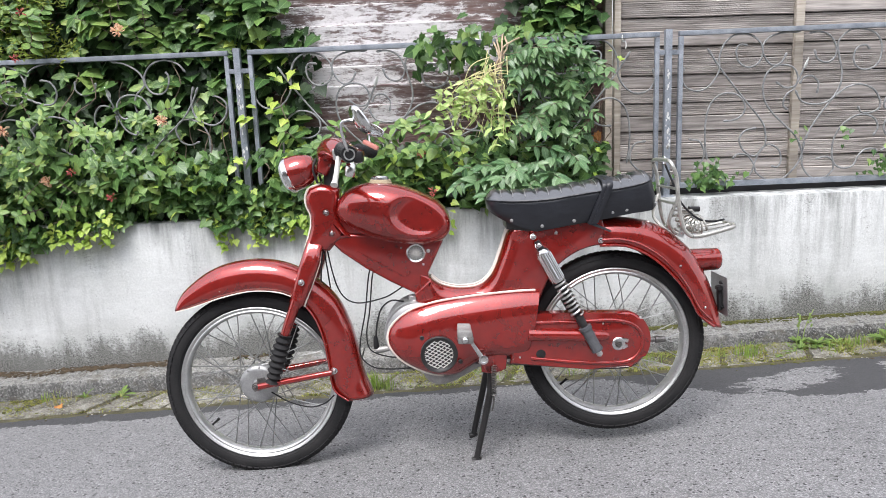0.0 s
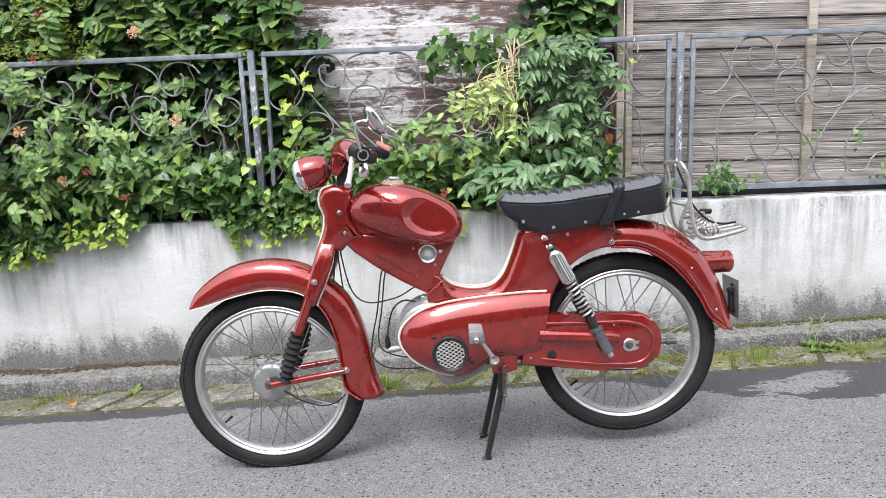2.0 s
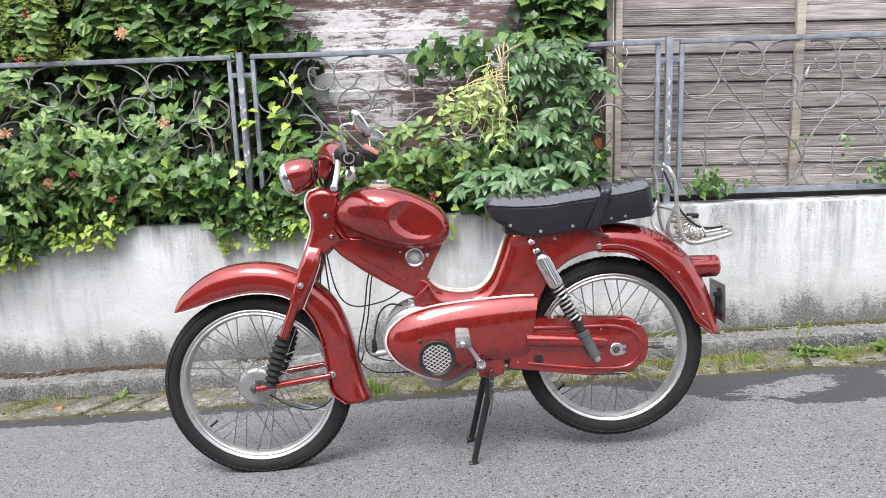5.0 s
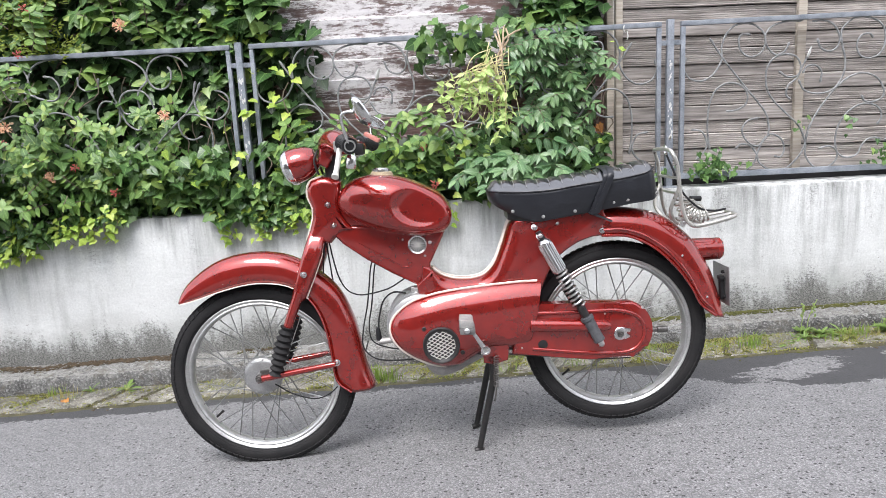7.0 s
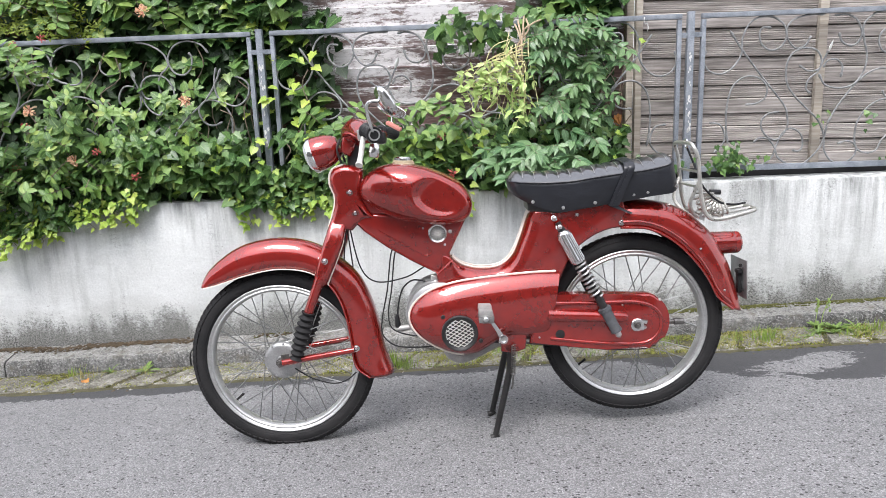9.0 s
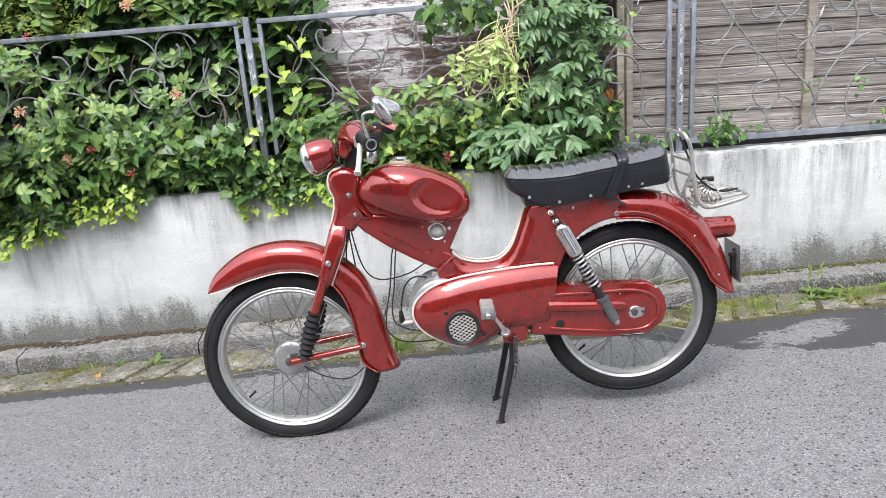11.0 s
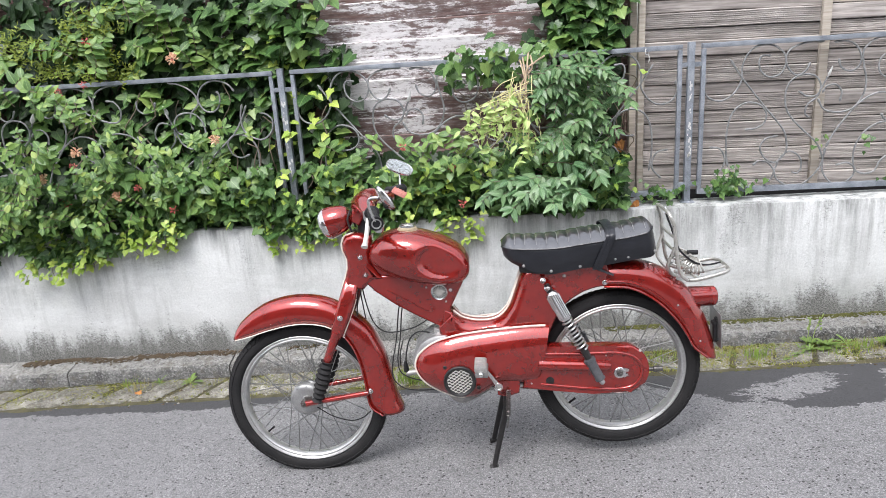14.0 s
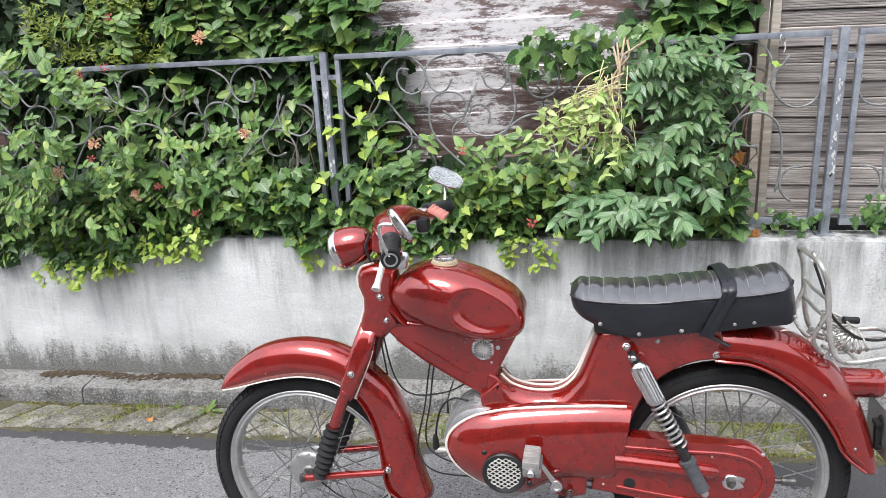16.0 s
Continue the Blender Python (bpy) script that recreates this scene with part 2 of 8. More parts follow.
def concrete_surface():
    """Lime-washed concrete: rain streaks under the coping, dark algae at the foot."""
    m, nt, b = shader("lime_washed_concrete", 0.9)
    tc = nt.nodes.new("ShaderNodeTexCoord")
    sx = nt.nodes.new("ShaderNodeSeparateXYZ")
    nt.links.new(tc.outputs["Object"], sx.inputs[0])
    col = ramp(nt, noise_tex(nt, 2.5, 6.0), (0.42, 0.437, 0.425), (0.62, 0.637, 0.625), 0.3, 0.66)
    col = mix(nt, 0.3, col, ramp(nt, noise_tex(nt, 90.0, 4.0), (0.45, 0.45, 0.45), (0.8, 0.8, 0.79)))
    height = calc(nt, "SUBTRACT", sx.outputs["Z"], calc(nt, "MULTIPLY", sx.outputs["X"], 0.034))
    # a grey wash below the coping with ragged runs, long in a few places
    reach = calc(nt, "MULTIPLY", ramp(nt, noise_tex(nt, 2.2, 5.0, 0.65, (1.0, 1.0, 0.0), (2.3, 0, 0)), (0, 0, 0), (1, 1, 1), 0.4, 0.64), 0.5)
    low = calc(nt, "SUBTRACT", 0.56, reach)
    down = calc(nt, "DIVIDE", calc(nt, "SUBTRACT", sx.outputs["Z"], low), calc(nt, "SUBTRACT", 0.7, low))
    down = calc(nt, "MINIMUM", calc(nt, "MAXIMUM", down, 0.0), 1.0)
    run = ramp(nt, noise_tex(nt, 9.0, 8.0, 0.72, (1.0, 1.0, 0.09)), (0, 0, 0), (1, 1, 1), 0.44, 0.64)
    col = mix(nt, calc(nt, "MULTIPLY", calc(nt, "MULTIPLY", run, down), 0.95), col, (0.13, 0.135, 0.125))
    thin = ramp(nt, noise_tex(nt, 30.0, 5.0, 0.7, (1.0, 1.0, 0.05), (1, 0, 4)), (0, 0, 0), (1, 1, 1), 0.54, 0.74)
    col = mix(nt, calc(nt, "MULTIPLY", calc(nt, "MULTIPLY", thin, calc(nt, "ADD", calc(nt, "MULTIPLY", down, 0.6), 0.1)), 0.6), col, (0.22, 0.225, 0.21))
    # broad soft stains with long vertical shapes
    fine = ramp(nt, noise_tex(nt, 7.0, 7.0, 0.7, (1.0, 1.0, 0.22), (3, 0, 1)), (0, 0, 0), (1, 1, 1), 0.52, 0.76)
    col = mix(nt, calc(nt, "MULTIPLY", fine, 0.62), col, (0.23, 0.24, 0.225))
    # lime bloom in flat pale patches
    bloom = ramp(nt, noise_tex(nt, 5.0, 8.0, 0.7, (0.5, 1, 1.6), (8, 3, 2)), (0, 0, 0), (1, 1, 1), 0.5, 0.68)
    col = mix(nt, calc(nt, "MULTIPLY", calc(nt, "MULTIPLY", bloom, 0.45), calc(nt, "SUBTRACT", 1.0, calc(nt, "MULTIPLY", down, 0.8))), col, (0.74, 0.755, 0.745))
    # grey film of splashed dirt, then algae in ragged tongues at the foot
    film = nt.nodes.new("ShaderNodeMapRange")
    film.inputs["From Min"].default_value, film.inputs["From Max"].default_value = 0.24, 0.02
    nt.links.new(calc(nt, "ADD", height, calc(nt, "MULTIPLY", calc(nt, "SUBTRACT", noise_tex(nt, 3.0, 6.0, 0.7, (0.8, 1, 1.2)), 0.5), 0.5)), film.inputs["Value"])
    col = mix(nt, calc(nt, "MULTIPLY", film.outputs[0], 0.5), col, (0.24, 0.245, 0.225))
    foot = nt.nodes.new("ShaderNodeMapRange")
    foot.inputs["From Min"].default_value, foot.inputs["From Max"].default_value = 0.24, 0.0
    nt.links.new(height, foot.inputs["Value"])
    tongue = calc(nt, "ADD", calc(nt, "ADD", foot.outputs[0], calc(nt, "MULTIPLY", calc(nt, "SUBTRACT", noise_tex(nt, 75.0, 7.0, 0.85, (1, 1, 1.5)), 0.5), 2.2)), calc(nt, "MULTIPLY", calc(nt, "SUBTRACT", noise_tex(nt, 5.5, 7.0, 0.7, (1, 1, 0.3)), 0.5), 2.5))
    speck = ramp(nt, noise_tex(nt, 110.0, 5.0, 0.8, (1, 1, 2)), (0.03, 0.03, 0.028), (0.27, 0.27, 0.25), 0.42, 0.6)
    col = mix(nt, ramp(nt, tongue, (0, 0, 0), (0.95, 0.95, 0.95), 0.33, 0.76), col, speck)
    # small pits and rust specks
    pit = ramp(nt, noise_tex(nt, 55.0, 3.0, 0.6, (1, 1, 1), (5, 5, 1)), (0, 0, 0), (1, 1, 1), 0.7, 0.74)
    col = mix(nt, calc(nt, "MULTIPLY", pit, 0.6), col, (0.2, 0.19, 0.17))
    nt.links.new(col, b.inputs["Base Color"])
    bump(nt, b, calc(nt, "ADD", noise_tex(nt, 60.0, 6.0, 0.65), calc(nt, "MULTIPLY", noise_tex(nt, 20.0, 4.0, 0.6, (0.6, 1, 1.3)), 0.8)), 0.45, 0.006)
    return m


def plank_surface(name, wood0, wood1, paint, cover, grain=(0.12, 1, 1)):
    """Boards with grain along x; paint worn off in flakes where cover is under 1."""
    m, nt, b = shader(name, 0.8)
    oi = nt.nodes.new("ShaderNodeObjectInfo")
    tc = nt.nodes.new("ShaderNodeTexCoord")
    shift = nt.nodes.new("ShaderNodeVectorMath")
    shift.operation = "ADD"
    comb = nt.nodes.new("ShaderNodeCombineXYZ")
    nt.links.new(calc(nt, "MULTIPLY", oi.outputs["Random"], 9.0), comb.inputs[0])
    nt.links.new(tc.outputs["Object"], shift.inputs[0])
    nt.links.new(comb.outputs[0], shift.inputs[1])

    def tex(scale, stretch, detail=5.0, rough=0.6):
        mp = nt.nodes.new("ShaderNodeMapping")
        mp.inputs["Scale"].default_value = stretch
        n = nt.nodes.new("ShaderNodeTexNoise")
        n.inputs["Scale"].default_value, n.inputs["Detail"].default_value, n.inputs["Roughness"].default_value = scale, detail, rough
        nt.links.new(shift.outputs[0], mp.inputs["Vector"])
        nt.links.new(mp.outputs["Vector"], n.inputs["Vector"])
        return n.outputs["Fac"]
    g = tex(70.0, (0.05, 1, 1))
    col = ramp(nt, g, wood0, wood1, 0.3, 0.7)
    col = mix(nt, 1.0, col, ramp(nt, tex(5.0, (0.4, 1, 1)), (0.7, 0.68, 0.66), (1.15, 1.13, 1.1)), "MULTIPLY")
    one = calc(nt, "ADD", calc(nt, "MULTIPLY", oi.outputs["Random"], 0.35), 0.82)
    vm = nt.nodes.new("ShaderNodeVectorMath")
    vm.operation = "SCALE"
    nt.links.new(col, vm.inputs[0])
    nt.links.new(one, vm.inputs["Scale"])
    col = vm.outputs[0]
    h = g
    if cover:
        flake = calc(nt, "ADD", calc(nt, "ADD", calc(nt, "MULTIPLY", calc(nt, "SUBTRACT", tex(12.0, (0.22, 1, 1), 10.0, 0.8), 0.5), 1.5), 0.5), calc(nt, "MULTIPLY", calc(nt, "SUBTRACT", tex(60.0, (0.2, 1, 1), 4.0), 0.5), 0.25))
        big = nt.nodes.new("ShaderNodeSeparateXYZ")
        place = nt.nodes.new("ShaderNodeNewGeometry")
        nt.links.new(place.outputs["Position"], big.inputs[0])
        near = calc(nt, "MULTIPLY", calc(nt, "ABSOLUTE", calc(nt, "ADD", big.outputs["X"], 0.38)), -0.12)
        low = calc(nt, "MULTIPLY", calc(nt, "ABSOLUTE", calc(nt, "SUBTRACT", big.outputs["Z"], 1.55)), -0.36)
        amount = calc(nt, "ADD", calc(nt, "ADD", flake, near), low)
        thin = ramp(nt, amount, (0, 0, 0), (0.42, 0.42, 0.42), cover - 0.13, cover)
        col = mix(nt, calc(nt, "MULTIPLY", thin, tex(34.0, (0.3, 1, 1), 6.0, 0.75)), col, tuple(v * 0.62 for v in paint))
        f = ramp(nt, amount, (0, 0, 0), (1, 1, 1), cover, cover + 0.05)
        f = calc(nt, "MULTIPLY", f, ramp(nt, tex(48.0, (0.35, 1, 1), 6.0, 0.8), (0.25, 0.25, 0.25), (1, 1, 1), 0.36, 0.5))
        col = mix(nt, f, col, ramp(nt, g, tuple(v * 0.8 for v in paint), paint))
        h = calc(nt, "ADD", g, calc(nt, "MULTIPLY", f, 0.8))
    nt.links.new(col, b.inputs["Base Color"])
    bump(nt, b, h, 0.6, 0.002)
    return m


RED = surface("red_enamel", (0.235, 0.0104, 0.0068), (0.3, 0.0138, 0.009), 0.24, 0.5, 1.0, 6.0, 24.0, 0.22, 0.0008, gloss=0.12)
RED.node_tree.nodes["Principled BSDF"].inputs["Specular IOR Level"].default_value = 0.2
RED.node_tree.nodes["Principled BSDF"].inputs["Coat IOR"].default_value = 1.74
nt_r, bs_r = RED.node_tree, RED.node_tree.nodes["Principled BSDF"]
tc_r, vo_r, se_r = nt_r.nodes.new("ShaderNodeTexCoord"), nt_r.nodes.new("ShaderNodeTexVoronoi"), nt_r.nodes.new("ShaderNodeSeparateColor")
vo_r.inputs["Scale"].default_value = 55.0
nt_r.links.new(tc_r.outputs["Object"], vo_r.inputs["Vector"])
nt_r.links.new(vo_r.outputs["Color"], se_r.inputs[0])
chip = calc(nt_r, "MULTIPLY", calc(nt_r, "GREATER_THAN", se_r.outputs[0], 0.972), calc(nt_r, "LESS_THAN", vo_r.outputs["Distance"], calc(nt_r, "ADD", calc(nt_r, "MULTIPLY", se_r.outputs[1], 0.09), 0.04)))
worn = mix(nt_r, chip, bs_r.inputs["Base Color"].links[0].from_socket, (0.55, 0.42, 0.38))
nt_r.links.new(worn, bs_r.inputs["Base Color"])
CREAM = surface("cream_pinstripe", (0.66, 0.62, 0.54), (0.75, 0.72, 0.65), 0.4, scale=40.0)
CHROME = surface("chrome", (0.62, 0.62, 0.61), (0.74, 0.74, 0.73), 0.16, 1.0, scale=25.0, relief=0.06, gloss=0.18)
ALLOY = surface("dull_aluminium", (0.5, 0.5, 0.49), (0.66, 0.66, 0.65), 0.38, 0.9, scale=30.0, relief=0.15, gloss=0.2)
CAST = surface("oxidised_cast_alloy", (0.32, 0.31, 0.3), (0.5, 0.49, 0.47), 0.55, 0.7, scale=30.0, relief=0.4)
SPOKE = surface("dull_spoke_steel", (0.24, 0.24, 0.235), (0.4, 0.4, 0.39), 0.32, 0.9, scale=60.0, relief=0.1)
RACKMETAL = surface("bright_rack_steel", (0.36, 0.35, 0.32), (0.56, 0.55, 0.51), 0.3, 0.65, scale=40.0, relief=0.15, gloss=0.15)
SILVER = surface("silver_paint", (0.62, 0.6, 0.55), (0.74, 0.73, 0.69), 0.4, 0.3, scale=30.0)
RUBBER = surface("tyre_rubber", (0.013, 0.013, 0.014), (0.026, 0.025, 0.025), 0.75, scale=12.0, relief=0.35)
DUSTY = surface("dusty_grey_rubber", (0.04, 0.042, 0.047), (0.085, 0.087, 0.094), 0.6, scale=60.0, relief=0.3)
BLACK = surface("black_plastic", (0.014, 0.014, 0.015), (0.024, 0.024, 0.025), 0.45, scale=25.0)
for dull in (RUBBER, BLACK):
    dull.node_tree.nodes["Principled BSDF"].inputs["Specular IOR Level"].default_value = 0.22
OILY = surface("oily_dark_steel", (0.07, 0.065, 0.06), (0.22, 0.21, 0.2), 0.35, 0.8, scale=60.0, relief=0.3)
HUBMETAL = surface("grey_hub_alloy", (0.3, 0.3, 0.3), (0.46, 0.46, 0.455), 0.42, 0.7, scale=20.0, relief=0.2, gloss=0.2)
STEEL = surface("black_steel", (0.012, 0.012, 0.013), (0.03, 0.028, 0.027), 0.4, 0.2, scale=60.0, relief=0.2)
LEATHER = surface("black_leatherette", (0.009, 0.01, 0.013), (0.017, 0.0185, 0.024), 0.36, scale=18.0, fine=38.0, relief=0.55, depth=0.004, gloss=0.2, stretch=(0.6, 1, 1.5))
SEATTOP = surface("shiny_black_leatherette", (0.014, 0.0145, 0.017), (0.03, 0.031, 0.035), 0.3, 0.0, 1.0, scale=18.0, fine=45.0, relief=0.5, depth=0.003, gloss=0.12)
SEATTOP.node_tree.nodes["Principled BSDF"].inputs["Coat IOR"].default_value = 2.0
LENS_RED = surface("red_lens", (0.2, 0.011, 0.008), (0.25, 0.016, 0.012), 0.15, 0.0, 1.0, relief=0.0)
FADED = surface("faded_red_plastic", (0.46, 0.15, 0.12), (0.6, 0.27, 0.22), 0.65)
GLASS, _, gb = shader("headlamp_glass", 0.08)
gb.inputs["Base Color"].default_value = (0.86, 0.88, 0.88, 1)
gb.inputs["Transmission Weight"].default_value = 0.55
MIRROR, _, mb = shader("mirror_glass", 0.09, 1.0)
mb.inputs["Base Color"].default_value = (0.84, 0.87, 0.84, 1)
IRON = surface("grey_painted_iron", (0.135, 0.155, 0.18), (0.32, 0.345, 0.38), 0.5, 0.2, scale=18.0, fine=200.0, relief=0.4, depth=0.001, gloss=0.25)
SCROLL_IRON = surface("weathered_grey_iron", (0.1, 0.106, 0.108), (0.34, 0.345, 0.34), 0.55, 0.2, scale=30.0, fine=200.0, relief=0.4)
CHIPPED = surface("chipped_white_paint", (0.5, 0.5, 0.48), (0.7, 0.7, 0.68), 0.7)
PLATE = surface("grey_plate_back", (0.2, 0.21, 0.21), (0.3, 0.31, 0.31), 0.4, 0.6)
CABLE = surface("clear_sleeved_wire", (0.3, 0.29, 0.26), (0.5, 0.49, 0.45), 0.25, 0.3, 0.6)
RENDER = surface("grey_wall_render", (0.16, 0.15, 0.14), (0.22, 0.21, 0.2), 0.9, scale=1.5, fine=40.0)
ASPHALT = asphalt_surface()
CONCRETE = concrete_surface()
KERB = stone_surface("weathered_kerb_stone", (0.05, 0.05, 0.047), (0.21, 0.208, 0.2), (0.5, 0.495, 0.48), (0.12, 0.105, 0.08), dusty_lit_top=(0.4, 0.39, 0.36))
SETT = stone_surface("dirty_gutter_stone", (0.07, 0.065, 0.05), (0.35, 0.33, 0.285), (0.62, 0.6, 0.54), (0.13, 0.12, 0.06), 0.35)
SOIL = surface("gutter_dirt", (0.03, 0.028, 0.014), (0.11, 0.1, 0.05), 0.95, scale=14.0, fine=160.0, relief=0.9, depth=0.008)
DIRT = surface("brown_leaf_litter", (0.025, 0.02, 0.012), (0.14, 0.1, 0.06), 0.95, scale=60.0, fine=300.0, relief=1.0, depth=0.006)
MOSS = surface("moss", (0.03, 0.036, 0.008), (0.13, 0.13, 0.028), 0.95, scale=40.0, fine=300.0, relief=1.0, depth=0.006)
PINE = plank_surface("grey_weathered_pine", (0.15, 0.136, 0.127), (0.58, 0.54, 0.515), (0, 0, 0), 0)
POSTWOOD = plank_surface("pale_weathered_post", (0.34, 0.3, 0.25), (0.62, 0.57, 0.5), (0, 0, 0), 0)
PEELING = plank_surface("peeling_white_on_brown", (0.078, 0.045, 0.04), (0.2, 0.125, 0.112), (0.84, 0.81, 0.81), 0.375)
GAP_SHADE = surface("dark_gap_sheet", (0.03, 0.026, 0.022), (0.07, 0.06, 0.05), 0.9)
BARK = surface("vine_bark", (0.1, 0.08, 0.055), (0.25, 0.2, 0.15), 0.9, scale=30.0)
VINE = surface("pale_dry_vine", (0.3, 0.22, 0.14), (0.5, 0.4, 0.28), 0.85, scale=40.0)
IVY = leaf_surface("ivy_leaf", (0.018, 0.066, 0.023), (0.175, 0.305, 0.085), 0.34, (0.36, 0.47, 0.13))
IVY_YOUNG = leaf_surface("young_ivy_leaf", (0.2, 0.36, 0.05), (0.52, 0.61, 0.13), 0.38)
# darkened copy of the ivy green: shade put into the colour
IVY_DEEP = leaf_surface("shade_painted_ivy_leaf", (0.011, 0.032, 0.011), (0.05, 0.1, 0.032), 0.42)
HONEY = leaf_surface("honeysuckle_leaf", (0.028, 0.1, 0.024), (0.24, 0.38, 0.09), 0.42, (0.45, 0.53, 0.14))
WIST = leaf_surface("wisteria_leaf", (0.034, 0.11, 0.042), (0.215, 0.335, 0.14), 0.32)
WIST_PALE = leaf_surface("pale_wisteria_leaf", (0.05, 0.14, 0.055), (0.22, 0.345, 0.155), 0.34)
WILT = leaf_surface("yellowed_leaf", (0.32, 0.48, 0.12), (0.6, 0.73, 0.31), 0.5)
CONIFER = leaf_surface("conifer_spray", (0.06, 0.11, 0.01), (0.26, 0.32, 0.03), 0.6)
ORANGE = leaf_surface("orange_dead_leaf", (0.3, 0.1, 0.03), (0.6, 0.29, 0.07), 0.6)
GRASS = leaf_surface("grass_blade", (0.09, 0.17, 0.02), (0.24, 0.33, 0.06), 0.5)
STRAW = leaf_surface("dry_grass", (0.17, 0.15, 0.05), (0.36, 0.32, 0.13), 0.7)
WEED = leaf_surface("weed_leaf", (0.08, 0.16, 0.03), (0.27, 0.36, 0.1), 0.45)
PETAL = leaf_surface("honeysuckle_petal", (0.75, 0.36, 0.22), (0.95, 0.82, 0.55), 0.5)
PETAL_RED = leaf_surface("honeysuckle_bud", (0.38, 0.03, 0.05), (0.7, 0.22, 0.17), 0.5)
PALESTEM = surface("pale_wilted_stem", (0.5, 0.47, 0.2), (0.7, 0.64, 0.36), 0.7, scale=30.0)
CORD = surface("beige_cord", (0.3, 0.24, 0.15), (0.5, 0.43, 0.3), 0.9, scale=90.0, relief=0.8, depth=0.002)
SEAM_GLINT = surface("grey_seam_highlight", (0.12, 0.12, 0.12), (0.2, 0.2, 0.2), 0.4, scale=60.0)


# ---- mesh helpers ----
def vec(*p):
    return Vector(p)


def finish(name, bm, material, angle=38):
    me = bpy.data.meshes.new(name)
    bmesh.ops.recalc_face_normals(bm, faces=bm.faces[:]) if len(bm.faces) < 60000 else None
    bm.to_mesh(me)
    bm.free()
    me.materials.append(material)
    me.shade_smooth()
    me.set_sharp_from_angle(angle=radians(angle))
    return me


def part(name, bm, material, parent, label="", at=None, angle=38):
    ob = new(name, finish(name, bm, material, angle))
    ob.parent = parent
    if at is not None:
        ob.location = at
    return tagged(ob, label)


def thing(name, bm, material, label, category, group="", kind="", m=None, angle=38):
    ob = new(name, finish(name, bm, material, angle))
    if m is not None:
        ob.matrix_world = m
    return tagged(ob, label, category, group, kind)


def base(name, label, category, group="", kind="", m=None):
    ob = new(name)
    if m is not None:
        ob.matrix_world = m
    return tagged(ob, label, category, group, kind)


def cat(pts, k=6):
    """A smooth line through points, k steps between two of them."""
    p = [Vector(q) for q in pts]
    p = [2 * p[0] - p[1]] + p + [2 * p[-1] - p[-2]]
    out = []
    for i in range(1, len(p) - 2):
        for s in range(k):
            t = s / k
            a, b, c, d = p[i - 1:i + 3]
            out.append(0.5 * (2 * b + (c - a) * t + (2 * a - 5 * b + 4 * c - d) * t * t + (3 * b - a - 3 * c + d) * t ** 3))
    return out + [p[-2]]


def even(pts, n, closed=False):
    """n points at even steps along a line."""
    p = [Vector(q) for q in pts] + ([Vector(pts[0])] if closed else [])
    d = [0.0]
    for a, b in zip(p, p[1:]):
        d.append(d[-1] + (b - a).length)
    out, j = [], 0
    for i in range(n):
        s = d[-1] * i / (n if closed else n - 1)
        while j < len(d) - 2 and d[j + 1] < s:
            j += 1
        out.append(p[j].lerp(p[j + 1], (s - d[j]) / max(1e-9, d[j + 1] - d[j])))
    return out


def rings(bm, loops, closed=True, caps=True):
    """Skin between loops of equal length."""
    vs = [[bm.verts.new(p) for p in loop] for loop in loops]
    n = len(vs[0])
    for a, b in zip(vs, vs[1:]):
        for i in range(n if closed else n - 1):
            j = (i + 1) % n
            bm.faces.new((a[i], a[j], b[j], b[i]))
    if caps and closed:
        bm.faces.new(list(reversed(vs[0])))
        bm.faces.new(vs[-1])
    return bm


def tube(bm, pts, r, n=8, closed=False, flat=1.0):
    p = [Vector(q) for q in pts]
    m = len(p)
    rad = r if isinstance(r, (list, tuple)) else [r] * m
    loops, side = [], None
    for i in range(m):
        t = (p[(i + 1) % m] - p[i - 1]) if closed else (p[min(i + 1, m - 1)] - p[max(i - 1, 0)])
        t.normalize()
        if side is None:
            side = t.orthogonal().normalized()
        side = (side - t * side.dot(t)).normalized()
        up = t.cross(side)
        loops.append([p[i] + rad[i] * (math.cos(a) * side + flat * math.sin(a) * up) for a in (2 * math.pi * k / n for k in range(n))])
    if closed:
        loops.append(loops[0])
        rings(bm, loops, True, False)
        bmesh.ops.remove_doubles(bm, verts=bm.verts[:], dist=1e-6)
        return bm
    return rings(bm, loops)


def lathe(bm, prof, centre, axis, n=32, closed=False):
    """Turns (radius, along) points about an axis."""
    ax = Vector(axis).normalized()
    s = ax.orthogonal().normalized()
    u = ax.cross(s)
    c = Vector(centre)
    loops = []
    for k in range(n):
        a = 2 * math.pi * k / n
        d = math.cos(a) * s + math.sin(a) * u
        loops.append([c + d * max(r, 1e-5) + ax * h for r, h in prof])
    vs = [[bm.verts.new(p) for p in loop] for loop in loops]
    m = len(prof)
    for k in range(n):
        a, b = vs[k], vs[(k + 1) % n]
        for i in range(m if closed else m - 1):
            j = (i + 1) % m
            bm.faces.new((a[i], a[j], b[j], b[i]))
    bmesh.ops.remove_doubles(bm, verts=bm.verts[:], dist=2e-5)
    return bm


def box(bm, centre, size, bevel=0.0, rot=None):
    m = Matrix.Translation(centre) @ (rot.to_4x4() if rot else Matrix.Identity(4)) @ Matrix.Diagonal((*size, 1))
    r = bmesh.ops.create_cube(bm, size=1.0, matrix=m)
    if bevel:
        edges = list({e for v in r["verts"] for e in v.link_edges})
        bmesh.ops.bevel(bm, geom=edges, offset=bevel, segments=2, affect="EDGES", profile=0.6)
    return bm


